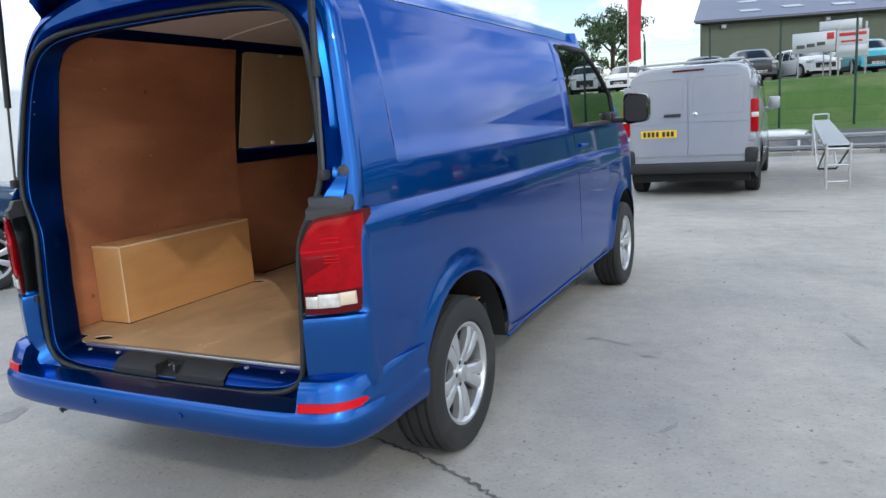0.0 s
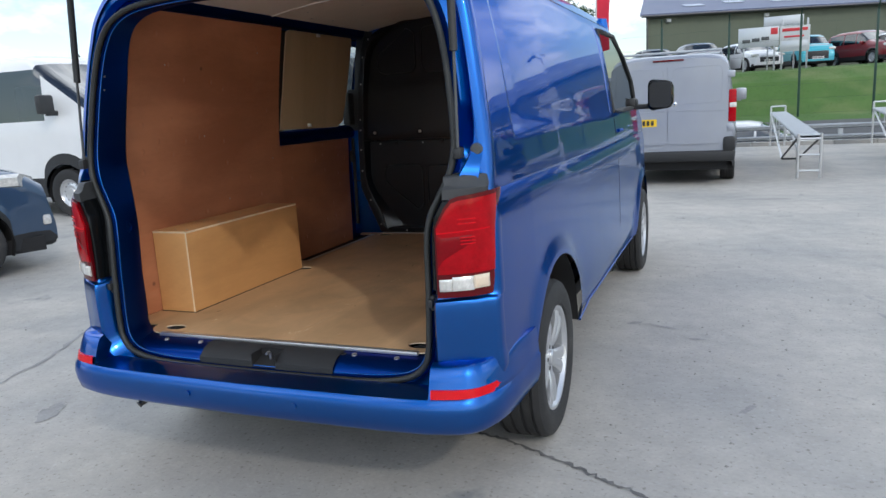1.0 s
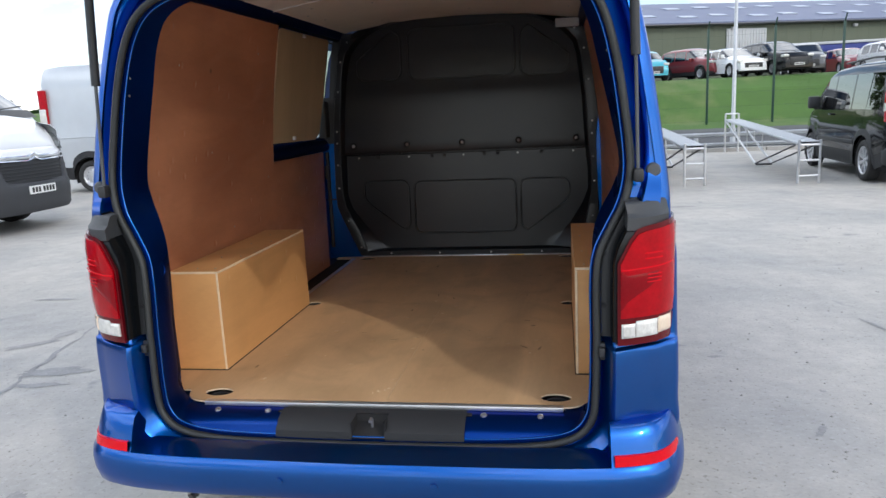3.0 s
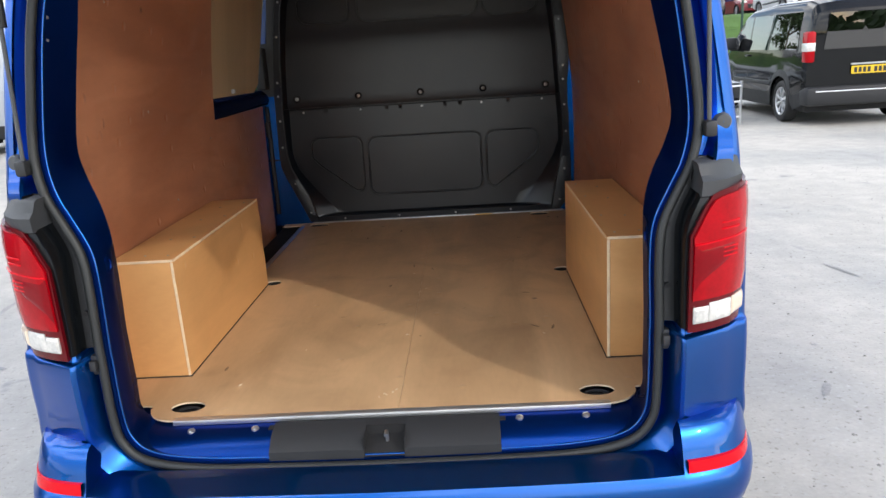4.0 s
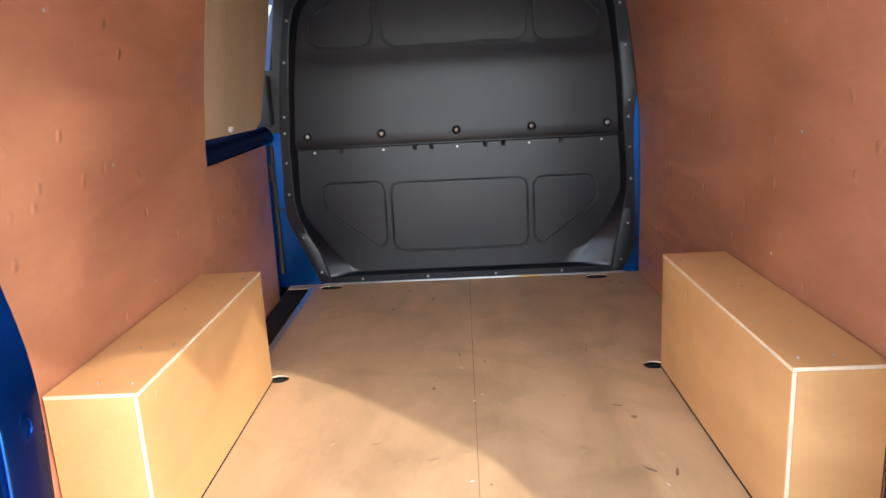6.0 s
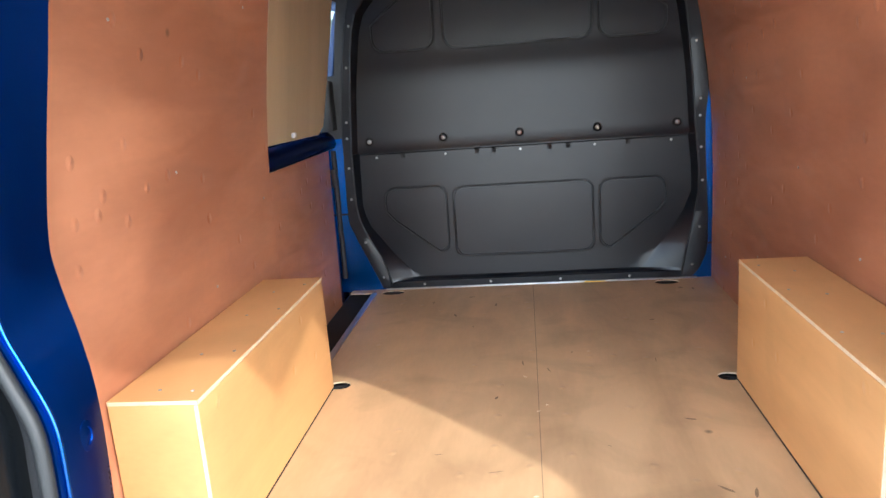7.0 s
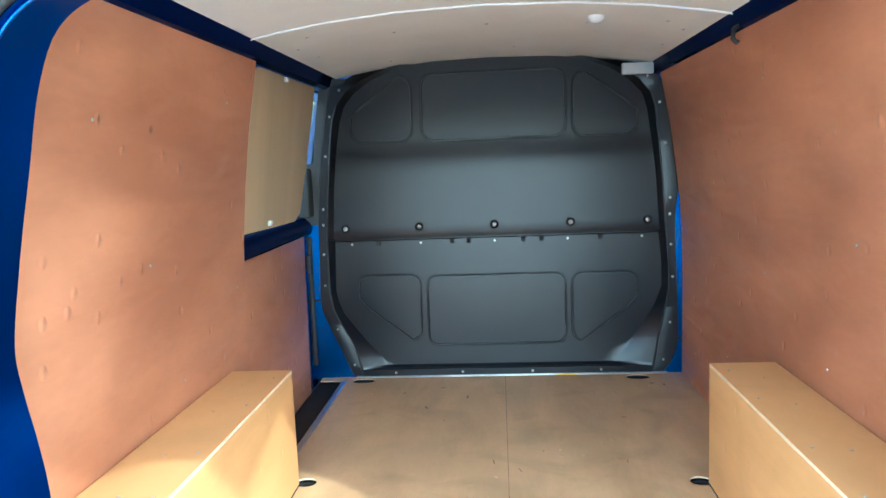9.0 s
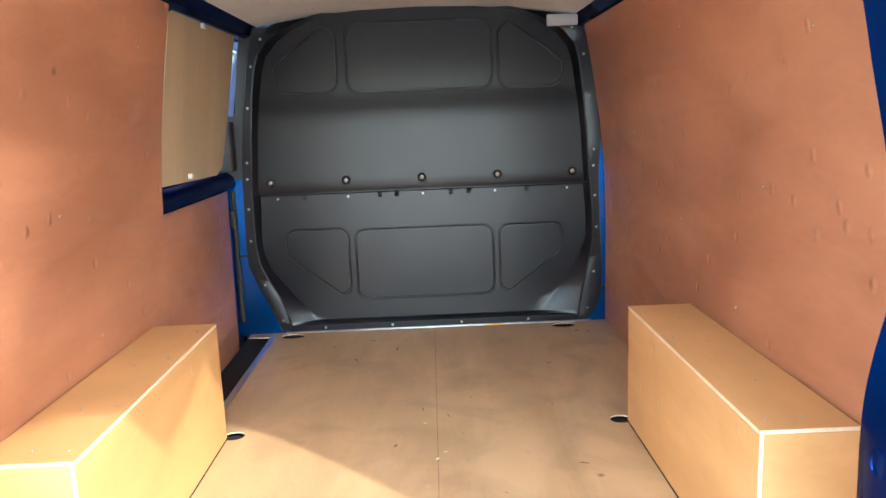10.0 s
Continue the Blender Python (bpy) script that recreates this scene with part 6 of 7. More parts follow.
# ---- loading trestles ----
def trestle(y0, y1, xa, xb, label):
    """A long plank walkway: ladder foot at the near end, frame at the far end, a V brace under the middle."""
    t = thing("loading_ramp", label, "ramp", Matrix(), group="aluminium ramps by the kerb")

    def at(f, side, z):
        return Vector((xa + (xb - xa) * f + side * 0.155, y0 + (y1 - y0) * f, z))

    bm = bmesh.new()
    for s in (-1, 1):
        cyl(bm, at(0, s, 0.62), at(1, s, 0.80), 0.028, 8)
    part("side_rail", bm, GALV, t, "", 40)
    for k in range(10):
        f0, f1 = (k + 0.04) / 10, (k + 0.96) / 10
        bm = bmesh.new()
        strip(bm, [[at(f, -0.92, 0.645 + 0.18 * f), at(f, 0.92, 0.645 + 0.18 * f)] for f in (f0, f1)])
        strip(bm, [[at(f, -0.92, 0.615 + 0.18 * f), at(f, 0.92, 0.615 + 0.18 * f)] for f in (f0, f1)])
        part("deck_plate", bm, GALV, t, "", 30)
    for s in (-1, 1):
        bm = bmesh.new()
        cyl(bm, at(0, s, 0), at(0, s, 0.68), 0.022, 8)
        part("ladder_leg", bm, ALU, t, "", 40)
        bm = bmesh.new()
        cyl(bm, at(1, s, 0.0), at(1, s, 0.95), 0.022, 8)
        part("far_leg", bm, ALU, t, "", 40)
        bm = bmesh.new()
        cyl(bm, at(1, s, 0.80), at(0.46, s, 0.04), 0.022, 8)
        part("brace", bm, ALU, t, "", 40)
        bm = bmesh.new()
        cyl(bm, at(0.04, s, 0.58), at(0.46, s, 0.05), 0.016, 8)
        part("dark_brace", bm, BLACK_PLASTIC, t, "black diagonal brace", 40)
        for f in (0.6, 0.72, 0.84):
            bm = bmesh.new()
            cyl(bm, at(f, s, 0.62 + 0.18 * f), at(f, s, 0.04 + 0.76 * (f - 0.46) / 0.54), 0.012, 6)
            part("upright", bm, ALU, t, "", 40)
    for z in (0.12, 0.36, 0.60):
        bm = bmesh.new()
        cyl(bm, at(0, -1, z), at(0, 1, z), 0.018, 8)
        part("rung", bm, ALU, t, "", 40)
    bm = bmesh.new()
    cyl(bm, at(0.46, -1, 0.03), at(0.46, 1, 0.03), 0.018, 8)
    part("foot_bar", bm, BLACK_PLASTIC, t, "", 40)
    bm = bmesh.new()
    cyl(bm, at(1, -1, 0.95), at(1, 1, 0.95), 0.018, 8)
    part("end_bar", bm, ALU, t, "", 40)
    return t


trestle(10.0, 16.9, 2.68, 2.62, "long aluminium loading ramp with ladder foot")
trestle(9.95, 16.9, 4.38, 4.75, "long aluminium loading ramp beside the black car")

# ---- other vehicles ----
def vehicle(name, label, at, L, W, H, prof, belt, wtop, axles, R, paint, side_windows, screens, tum=0.16, sill=0.22, cladding=None, tyre=TYRE_CAR, rim=RIM_CAR, front_taper=0.80, rear_taper=0.95, group="", pane_mat=None):
    """A vehicle body lofted from its side outline, with cut wheel arches, real glass and wheels. y runs ahead from the tail."""
    v = thing(name, label, "van" if "van" in name else "car", at, group)
    ar = R * 1.22
    plan_ = [(0.0, rear_taper), (0.08, (rear_taper + 1) / 2), (0.3, 0.995), (0.8, 1.0), (L - 1.3, 1.0), (L - 0.7, 0.965), (L - 0.25, (front_taper + 0.93) / 2), (L, front_taper)]

    def low(y):
        z = sill + (0.12 * max(0, 1 - y / 0.4) + 0.06 * max(0, (y - L + 0.5) / 0.5))
        for c in axles:
            u = abs(y - c) / ar
            if u < 1:
                z = max(z, R + ar * math.sqrt(1 - u * u) * 0.98)
        return z

    def section(y):
        top = lerp(prof, y)
        b, w = min(belt, top - 0.16), min(wtop, top - 0.09)
        w = max(w, b + 0.01)
        lo = min(low(y), b - 0.03)
        half = W / 2 * lerp(plan_, y)
        zz = [lo + (b - lo) * k / 8 for k in range(9)] + [b + (w - b) * k / 4 for k in range(1, 5)]
        pts = []
        for z in zz:
            x = half * lerp([(0.0, 0.93), (0.35, 0.975), (0.6, 1.0), (belt - 0.15, 0.995), (belt, 0.975), (H + 1, 0.975)], z) - max(0, z - b) * tum
            for c in axles:
                d = math.hypot(y - c, z - R) / ar
                x += 0.018 * math.exp(-(((d - 1.03) / 0.12) ** 2))
            pts.append((x, z))
        xw = pts[-1][0]
        pts += [(xw - 0.02, w + (top - w) * 0.35), (xw - 0.06, w + (top - w) * 0.72), (xw - 0.13, top - 0.012), (xw * 0.6, top + 0.012), (xw * 0.3, top + 0.02), (0, top + 0.022)]
        return pts

    yl = {L * k / 36 for k in range(37)} | {p[0] for p in prof} | {0.04, L - 0.06}
    for c in axles:
        yl |= {c + s * ar * math.cos(radians(a)) for s in (-1, 1) for a in range(0, 91, 15)}
    for a, b in list(side_windows) + list(screens):
        yl |= {a, b}
    yl = sorted({round(y, 4) for y in yl if 0 <= y <= L})
    cc = [[(x, y, z) for x, z in section(y)] for y in yl]
    rows_ = len(cc[0])

    def kind(i, j):
        ym = (yl[i] + yl[i + 1]) / 2
        if 8 <= j < 12 and any(a < ym < b for a, b in side_windows) and cc[i][12][2] - cc[i][8][2] > 0.06:
            return "glass"
        if j >= 12 and any(a < ym < b for a, b in screens):
            return "glass"
        if cladding and j < 2:
            return "clad"
        return "paint"

    for key, nm, mat in (("paint", "body", paint), ("glass", "window", pane_mat or PRIVACY), ("clad", "side_cladding", MOULDED)):
        if key == "clad" and not cladding:
            continue
        bm = bmesh.new()
        for c2 in (cc, mirrored(cc)):
            strip(bm, c2, keep=lambda i, j: 0 if kind(i, j) == key else None)
        if key == "paint":
            for c in (cc[0], cc[-1]):
                strip(bm, [[p for p in c], [(-x, y, z) for x, y, z in c]])
        tidy(bm)
        if bm.faces:
            part(nm, bm, mat, v, {"paint": "", "glass": "dark tinted glass", "clad": "black lower cladding"}[key], 34)
        else:
            bm.free()
    bm = bmesh.new()
    for c in axles:
        for s in (-1, 1):
            arc = [(c - ar * 0.97 * math.cos(radians(a)), R + ar * 0.95 * math.sin(radians(a))) for a in range(-20, 201, 20)]
            strip(bm, [[(s * (W / 2 - 0.03), y, z), (s * (W / 2 - 0.33), y, z)] for y, z in arc])
            bm.faces.new([bm.verts.new(Vector((s * (W / 2 - 0.32), y, z))) for y, z in arc])
    box(bm, -W / 2 + 0.12, W / 2 - 0.12, 0.15, L - 0.15, sill - 0.02, sill + 0.12)
    part("underbody", bm, DARK, v, "", 40)
    for y in axles:
        for s in (-1, 1):
            add_wheel(v, s * (W / 2 - 0.115), y, R, tyre, rim, 20)
    v["half"] = W / 2
    return v


def plate(v, y, z, mat, face=-1, w=0.52, h=0.112, x=0.0):
    """A number plate with plain bars in place of its characters."""
    bm = bmesh.new()
    slab(bm, round_rect(x - w / 2, x + w / 2, z - h / 2, z + h / 2, 0.012), 0.012 * -face, pose(0, y, 0))
    p = part("number_plate", bm, mat, v, "yellow rear number plate" if mat is PLATE_YELLOW else "white front number plate", 30)
    bm = bmesh.new()
    for k in range(7):
        cx = x - w / 2 + 0.055 + k * 0.062 + (0.03 if k > 3 else 0)
        box(bm, cx - 0.02, cx + 0.02, y - 0.002 + 0.004 * face, y + 0.002 + 0.004 * face, z - 0.036, z + 0.036)
    b_ = part("plate_bar", bm, TEXT_DARK, p, "", 30)
    b_["kind"] = "stuff"


def block(v, nm, mat, x0, x1, y0, y1, z0, z1, bevel=0.015, label="", m=None):
    bm = bmesh.new()
    box(bm, x0, x1, y0, y1, z0, z1, bevel, m)
    return part(nm, bm, mat, v, label, 40)


def mirrors(v, L, W, y, z, mat=BLACK_PLASTIC, big=1.0, sides=(-1, 1)):
    for s in sides:
        bm = bmesh.new()
        c = Vector((s * (W / 2 + 0.10 * big), y, z))
        box(bm, c.x - 0.10 * big, c.x + 0.10 * big, y - 0.05, y + 0.06, z - 0.10 * big, z + 0.12 * big, 0.035)
        box(bm, min(s * (W / 2 - 0.12), c.x), max(s * (W / 2 - 0.12), c.x), y - 0.02, y + 0.03, z - 0.12 * big, z - 0.06 * big, 0.01)
        part("door_mirror", bm, mat, v, "", 40)


# silver-grey van ahead, seen from behind
gv = vehicle("panel_van", "silver-grey panel van with twin rear doors, parked ahead", pose(0.68, 9.28, 0), 4.95, 1.92, 1.94,
             [(0, 1.86), (0.05, 1.90), (0.2, 1.925), (1.5, 1.94), (3.1, 1.93), (3.35, 1.86), (4.10, 1.22), (4.3, 1.12), (4.75, 0.98), (4.88, 0.85), (4.95, 0.65)],
             1.16, 1.74, (0.88, 4.15 - 0.0), 0.335, GREY_PAINT, ((2.75, 3.75),), ((3.38, 4.05),), 0.13, 0.24, True, TYRE_VAN, RIM_STEEL)
block(gv, "rear_bumper", MOULDED, -0.94, 0.94, -0.07, 0.25, 0.36, 0.52, 0.04, "dark grey plastic bumper")
block(gv, "bumper_corner", MOULDED, 0.78, 0.95, -0.06, 0.28, 0.50, 0.72, 0.04)
block(gv, "bumper_corner", MOULDED, -0.95, -0.78, -0.06, 0.28, 0.50, 0.72, 0.04)
for s in (-1, 1):
    bm = bmesh.new()
    slab(bm, round_rect(min(s * 0.006, s * 0.83), max(s * 0.006, s * 0.83), 0.62, 1.80, 0.07), 0.03, pose(0, -0.022, 0))
    d = part("rear_door", bm, GREY_PAINT, gv, "grey rear door", 35)
    bm = bmesh.new()
    tube(bm, [(x, -0.021, z) for x, z in round_rect(min(s * 0.07, s * 0.76), max(s * 0.07, s * 0.76), 1.22, 1.75, 0.08)], 0.006, 6, True)
    part("pressed_panel", bm, GREY_PAINT, d, "", 50)
    bm = bmesh.new()
    tube(bm, [(s * 0.03, -0.022, 1.12), (s * 0.8, -0.022, 1.10)], 0.008, 6)
    part("pressed_line", bm, GREY_PAINT, d, "", 50)
    lamp = block(gv, "tail_lamp", RED_LENS, min(s * 0.845, s * 0.955), max(s * 0.845, s * 0.955), -0.012, 0.16, 0.93, 1.40, 0.02, "tall red tail lamp")
    block(lamp, "lamp_strip", CLEAR_LENS, min(s * 0.86, s * 0.958), max(s * 0.86, s * 0.958), -0.016, 0.15, 1.14, 1.21, 0.008)
    for z in (0.86, 1.62):
        block(gv, "door_hinge", GREY_PAINT, min(s * 0.83, s * 0.93), max(s * 0.83, s * 0.93), -0.03, 0.02, z - 0.05, z + 0.05, 0.01)
bm = bmesh.new()
slab(bm, round_rect(-0.70, -0.12, 0.86, 1.06, 0.02), 0.01, pose(0, -0.030, 0))
part("plate_recess", bm, GREY_PAINT, gv, "", 40)
plate(gv, -0.036, 0.955, PLATE_YELLOW, -1, x=-0.42)
block(gv, "door_handle", BLACK_PLASTIC, -0.34, -0.10, -0.06, -0.02, 1.20, 1.245, 0.012, "black door handle")
bm = bmesh.new()
lathe(bm, [(0.035, 0), (0.035, 0.012), (0.028, 0.016), (0.001, 0.016)], 20, pose(0.10, -0.022, 1.22, 90, 0, 0))
part("door_badge", bm, CHROME, gv, "", 40)
block(gv, "high_brake_lamp", RED_DEEP, -0.22, 0.22, -0.02, 0.05, 1.845, 1.872, 0.006, "")
for s in (-1, 1):
    bm = bmesh.new()
    tube(bm, [(s * 0.72, 0.25, 1.965), (s * 0.72, 2.9, 1.985)], 0.016, 6)
    part("roof_rail", bm, GALV, gv, "", 40)
for y in (0.35, 1.5, 2.7):
    bm = bmesh.new()
    cyl(bm, (-0.74, y, 1.99), (0.74, y, 1.99), 0.018, 8)
    part("roof_bar", bm, GALV, gv, "", 40)
mirrors(gv, 4.95, 1.92, 3.72, 1.30, GREY_PAINT, 1.0)

# black people carrier on the other side of the ramps
bv = vehicle("black_car", "glossy black compact people carrier parked by the ramps", pose(6.05, 9.15, 0, 0, 0, -2), 4.40, 1.85, 1.82,
             [(0, 1.45), (0.03, 1.62), (0.12, 1.75), (0.4, 1.81), (1.6, 1.82), (2.55, 1.77), (2.8, 1.70), (3.45, 1.20), (3.6, 1.12), (4.15, 0.98), (4.33, 0.82), (4.40, 0.60)],
             1.10, 1.64, (0.85, 3.58), 0.325, BLACK_PAINT, ((0.35, 1.45), (1.52, 2.35), (2.42, 3.15)), ((2.82, 3.42),), 0.14, 0.22, True)
bm = bmesh.new()
slab(bm, [(-0.66, 1.10), (0.66, 1.10), (0.60, 1.60), (-0.60, 1.60)], 0.012, pose(0, -0.012, 0))
part("rear_window", bm, PRIVACY, bv, "dark rear window", 30)
block(bv, "rear_bumper", MOULDED, -0.90, 0.90, -0.12, 0.2, 0.30, 0.58, 0.06, "dark bumper")
block(bv, "bumper_strip", CHROME, -0.78, 0.78, -0.126, -0.10, 0.50, 0.52, 0.006, "thin bright bumper strip")
plate(bv, -0.030, 0.79, PLATE_YELLOW, -1)
block(bv, "plate_trim", GALV, -0.27, 0.27, -0.028, 0.0, 0.86, 0.885, 0.005)
for s in (-1, 1):
    lamp = block(bv, "tail_lamp", RED_LENS, min(s * 0.78, s * 0.905), max(s * 0.78, s * 0.905), -0.03, 0.16, 0.92, 1.36, 0.03, "red and clear tail lamp")
    block(lamp, "lamp_strip", CLEAR_LENS, min(s * 0.785, s * 0.91), max(s * 0.785, s * 0.91), -0.035, 0.15, 1.08, 1.20, 0.01)
    bm = bmesh.new()
    tube(bm, [(s * 0.70, 0.25, 1.86), (s * 0.71, 1.2, 1.88), (s * 0.70, 2.4, 1.84)], 0.016, 6)
    part("roof_rail", bm, BLACK_PLASTIC, bv, "", 40)
    block(bv, "door_handle", BLACK_PAINT, min(s * 0.9, s * 0.95), max(s * 0.9, s * 0.95), 2.3, 2.48, 0.99, 1.02, 0.008)
    block(bv, "rub_strip", BLACK_PLASTIC, min(s * 0.9, s * 0.945), max(s * 0.9, s * 0.945), 1.25, 3.0, 0.55, 0.62, 0.01)
mirrors(bv, 4.4, 1.85, 3.02, 1.20)

# large white van facing across, with a moulded dark front bumper
wv = vehicle("white_van", "large white panel van with dark grey front bumper", pose(-12.4, 7.05, 0, 0, 0, -90), 5.60, 2.05, 2.50,
             [(0, 2.40), (0.1, 2.46), (3.0, 2.50), (3.65, 2.50), (3.82, 2.46), (3.96, 2.38), (5.02, 1.66), (5.10, 1.60), (5.25, 1.50), (5.42, 1.37), (5.52, 1.24), (5.58, 1.10), (5.60, 0.80)],
             1.50, 2.28, (1.0, 4.42), 0.375, WHITE_PAINT, ((3.00, 4.12),), ((3.98, 5.0),), 0.06, 0.32, True, TYRE_BIG, RIM_STEEL, 0.62, pane_mat=SKY_SCREEN)
NOSE = smooth_path([(0.0, 5.735), (0.30, 5.73), (0.55, 5.695), (0.76, 5.61), (0.90, 5.47), (0.985, 5.26), (1.03, 5.02), (1.045, 4.85)], 6)


def nose_at(f):
    """A point of the nose's plan curve, f from the middle (0) to behind the corner (1)."""
    k = min(len(NOSE) - 1.001, f * (len(NOSE) - 1))
    a, b = NOSE[int(k)], NOSE[int(k) + 1]
    return a[0] + (b[0] - a[0]) * (k % 1), a[1] + (b[1] - a[1]) * (k % 1)


def nose_patch(s, f0, f1, rows, n=12):
    """A skin along the nose: rows give (offset inwards, height), each a number or a function of f."""
    out = []
    for k in range(n + 1):
        f = f0 + (f1 - f0) * k / n
        x, y = nose_at(f)
        d = Vector((x * 0.9, y - 4.7, 0)).normalized()
        col = []
        for o, z in rows:
            o, z = (o(f) if callable(o) else o), (z(f) if callable(z) else z)
            col.append((s * (x - d.x * o), y - d.y * o, z))
        out.append(col)
    return out


def bumper_top(f):
    return lerp([(0.0, 0.70), (0.30, 0.72), (0.36, 1.00), (0.45, 1.09), (0.62, 1.14), (0.74, 1.12), (0.84, 0.98), (1.0, 0.84)], f)


bm = bmesh.new()
for s in (1, -1):
    strip(bm, nose_patch(s, 0.0, 1.0, [(0.25, 0.30), (0.05, 0.27), (0.015, 0.32), (0.02, 0.42), (0.0, 0.52), (0.0, 0.64), (0.02, 0.69), (0.035, lambda f: 0.69 + (bumper_top(f) - 0.69) * 0.4), (0.05, lambda f: 0.69 + (bumper_top(f) - 0.69) * 0.8), (0.065, bumper_top), (0.16, bumper_top)], 34))
tidy(bm)
wb_ = part("front_bumper", bm, PALE_MOULDED, wv, "dark grey plastic front bumper", 40)
bm = bmesh.new()
for s in (1, -1):
    strip(bm, nose_patch(s, 0.0, 0.40, [(0.03, 0.70), (0.055, 0.71), (0.09, 0.98), (0.10, 1.0)]))
tidy(bm)
gr = part("grille", bm, BLACK_PLASTIC, wv, "black grille with bright chevron bars", 40)
for k in range(5):
    bm = bmesh.new()
    for s in (1, -1):
        strip(bm, nose_patch(s, 0.0, 0.36, [(0.06 + 0.007 * k, 0.735 + 0.045 * k), (0.04 + 0.007 * k, 0.74 + 0.045 * k), (0.04 + 0.007 * k, 0.755 + 0.045 * k), (0.06 + 0.007 * k, 0.76 + 0.045 * k)]))
    tidy(bm)
    part("grille_slat", bm, MOULDED, gr, "", 40)
for z in (0.985, 1.045):
    bm = bmesh.new()
    for s in (1, -1):
        strip(bm, nose_patch(s, 0.0, 0.44, [(0.07, lambda f: z - 0.012 + 0.05 * max(0, 1 - f / 0.07) + 0.05 * f), (0.045, lambda f: z - 0.006 + 0.05 * max(0, 1 - f / 0.07) + 0.05 * f), (0.05, lambda f: z + 0.010 + 0.05 * max(0, 1 - f / 0.07) + 0.05 * f), (0.08, lambda f: z + 0.014 + 0.05 * max(0, 1 - f / 0.07) + 0.05 * f)], 24))
    tidy(bm)
    part("grille_bar", bm, CHROME, gr, "bright chevron bar", 40)
bm = bmesh.new()
for s in (1, -1):
    strip(bm, nose_patch(s, 0.0, 0.46, [(0.12, 1.0), (0.075, 1.02), (0.08, 1.10), (0.13, 1.16)]))
tidy(bm)
part("bonnet_lip", bm, WHITE_PAINT, wv, "", 40)
for s in (1, -1):
    bm = bmesh.new()
    strip(bm, nose_patch(s, 0.40, 1.0, [(0.10, lambda f: bumper_top(f) - 0.04), (0.068, lambda f: bumper_top(f) + 0.01), (0.066, lambda f: 0.6 * bumper_top(f) + 0.53), (0.085, lambda f: 1.36 + 0.08 * f), (0.15, lambda f: 1.43 + 0.08 * f), (0.30, lambda f: 1.47 + 0.08 * f)], 20))
    part("front_wing", bm, WHITE_PAINT, wv, "", 50)
    bm = bmesh.new()
    lens = nose_patch(s, 0.44, 0.90, [(0.12, lambda f: lerp([(0.44, 1.115), (0.60, 1.155), (0.76, 1.21), (0.90, 1.40)], f)), (0.052, lambda f: lerp([(0.44, 1.12), (0.60, 1.16), (0.76, 1.215), (0.90, 1.405)], f)),
                                         (0.056, lambda f: lerp([(0.44, 1.13), (0.60, 1.25), (0.76, 1.31), (0.90, 1.41)], f)), (lambda f: 0.08 - 0.03 * f, lambda f: lerp([(0.44, 1.14), (0.60, 1.33), (0.76, 1.39), (0.90, 1.425)], f)), (0.16, lambda f: lerp([(0.44, 1.145), (0.60, 1.34), (0.76, 1.40), (0.90, 1.43)], f))], 16)
    strip(bm, lens)
    hl = part("headlamp", bm, HEADLAMP, wv, "clear swept-back headlamp", 40)
    bm = bmesh.new()
    tube(bm, [c[1] for c in lens] + [c[3] for c in reversed(lens)], 0.010, 6, True)
    part("headlamp_rim", bm, BLACK_PLASTIC, hl, "dark headlamp surround", 40)
    bm = bmesh.new()
    strip(bm, nose_patch(s, 0.56, 0.78, [(0.06, 1.18), (0.046, 1.19), (0.046, 1.26), (0.06, 1.27)], 8))
    part("reflector_bowl", bm, CHROME, hl, "", 40)
    bm = bmesh.new()
    strip(bm, nose_patch(s, 0.50, 0.74, [(0.05, 0.80), (0.028, 0.80), (0.03, 0.90), (0.06, 0.93)], 10))
    part("bumper_recess", bm, DARK, wb_, "black recess in the bumper", 40)
    bm = bmesh.new()
    strip(bm, nose_patch(s, 0.50, 0.72, [(0.05, 0.37), (0.008, 0.375), (0.008, 0.45), (0.05, 0.46)], 10))
    part("bumper_recess", bm, DARK, wb_, "", 40)
plate(wv, 5.745, 0.585, PLATE_WHITE, 1)
bm = bmesh.new()
strip(bm, [[(x, 4.99 + 0.02 * (1 - x * x), 1.70), (x, 5.06, 1.655), (x, 5.14, 1.585)] for x in (-0.86, -0.4, 0, 0.4, 0.86)])
part("scuttle", bm, BLACK_PLASTIC, wv, "black scuttle below the windscreen", 40)
for s in (1, -1):
    bm = bmesh.new()
    tube(bm, [(s * 0.12, 5.02, 1.70), (s * 0.45, 4.99, 1.725), (s * 0.80, 4.95, 1.76)], 0.009, 6)
    part("wiper", bm, BLACK_PLASTIC, wv, "black wiper", 40)
bm = bmesh.new()
box(bm, -0.55, 0.15, 4.50, 4.62, 1.45, 1.72, 0.04)
part("dashboard", bm, BLACK_PLASTIC, wv, "", 40)
for x0, x1 in ((-0.85, -0.35), (-0.28, 0.1), (0.35, 0.85)):
    block(wv, "cab_seat", GREY_PLASTIC, x0, x1, 3.35, 3.55, 1.1, 2.05, 0.05)
mirrors(wv, 5.6, 2.1, 4.38, 1.72, BLACK_PLASTIC, 1.3)
bm = bmesh.new()
tube(bm, [(0, 3.95, 2.51), (0, 3.85, 2.62)], 0.012, 6)
part("aerial", bm, BLACK_PLASTIC, wv, "", 40)

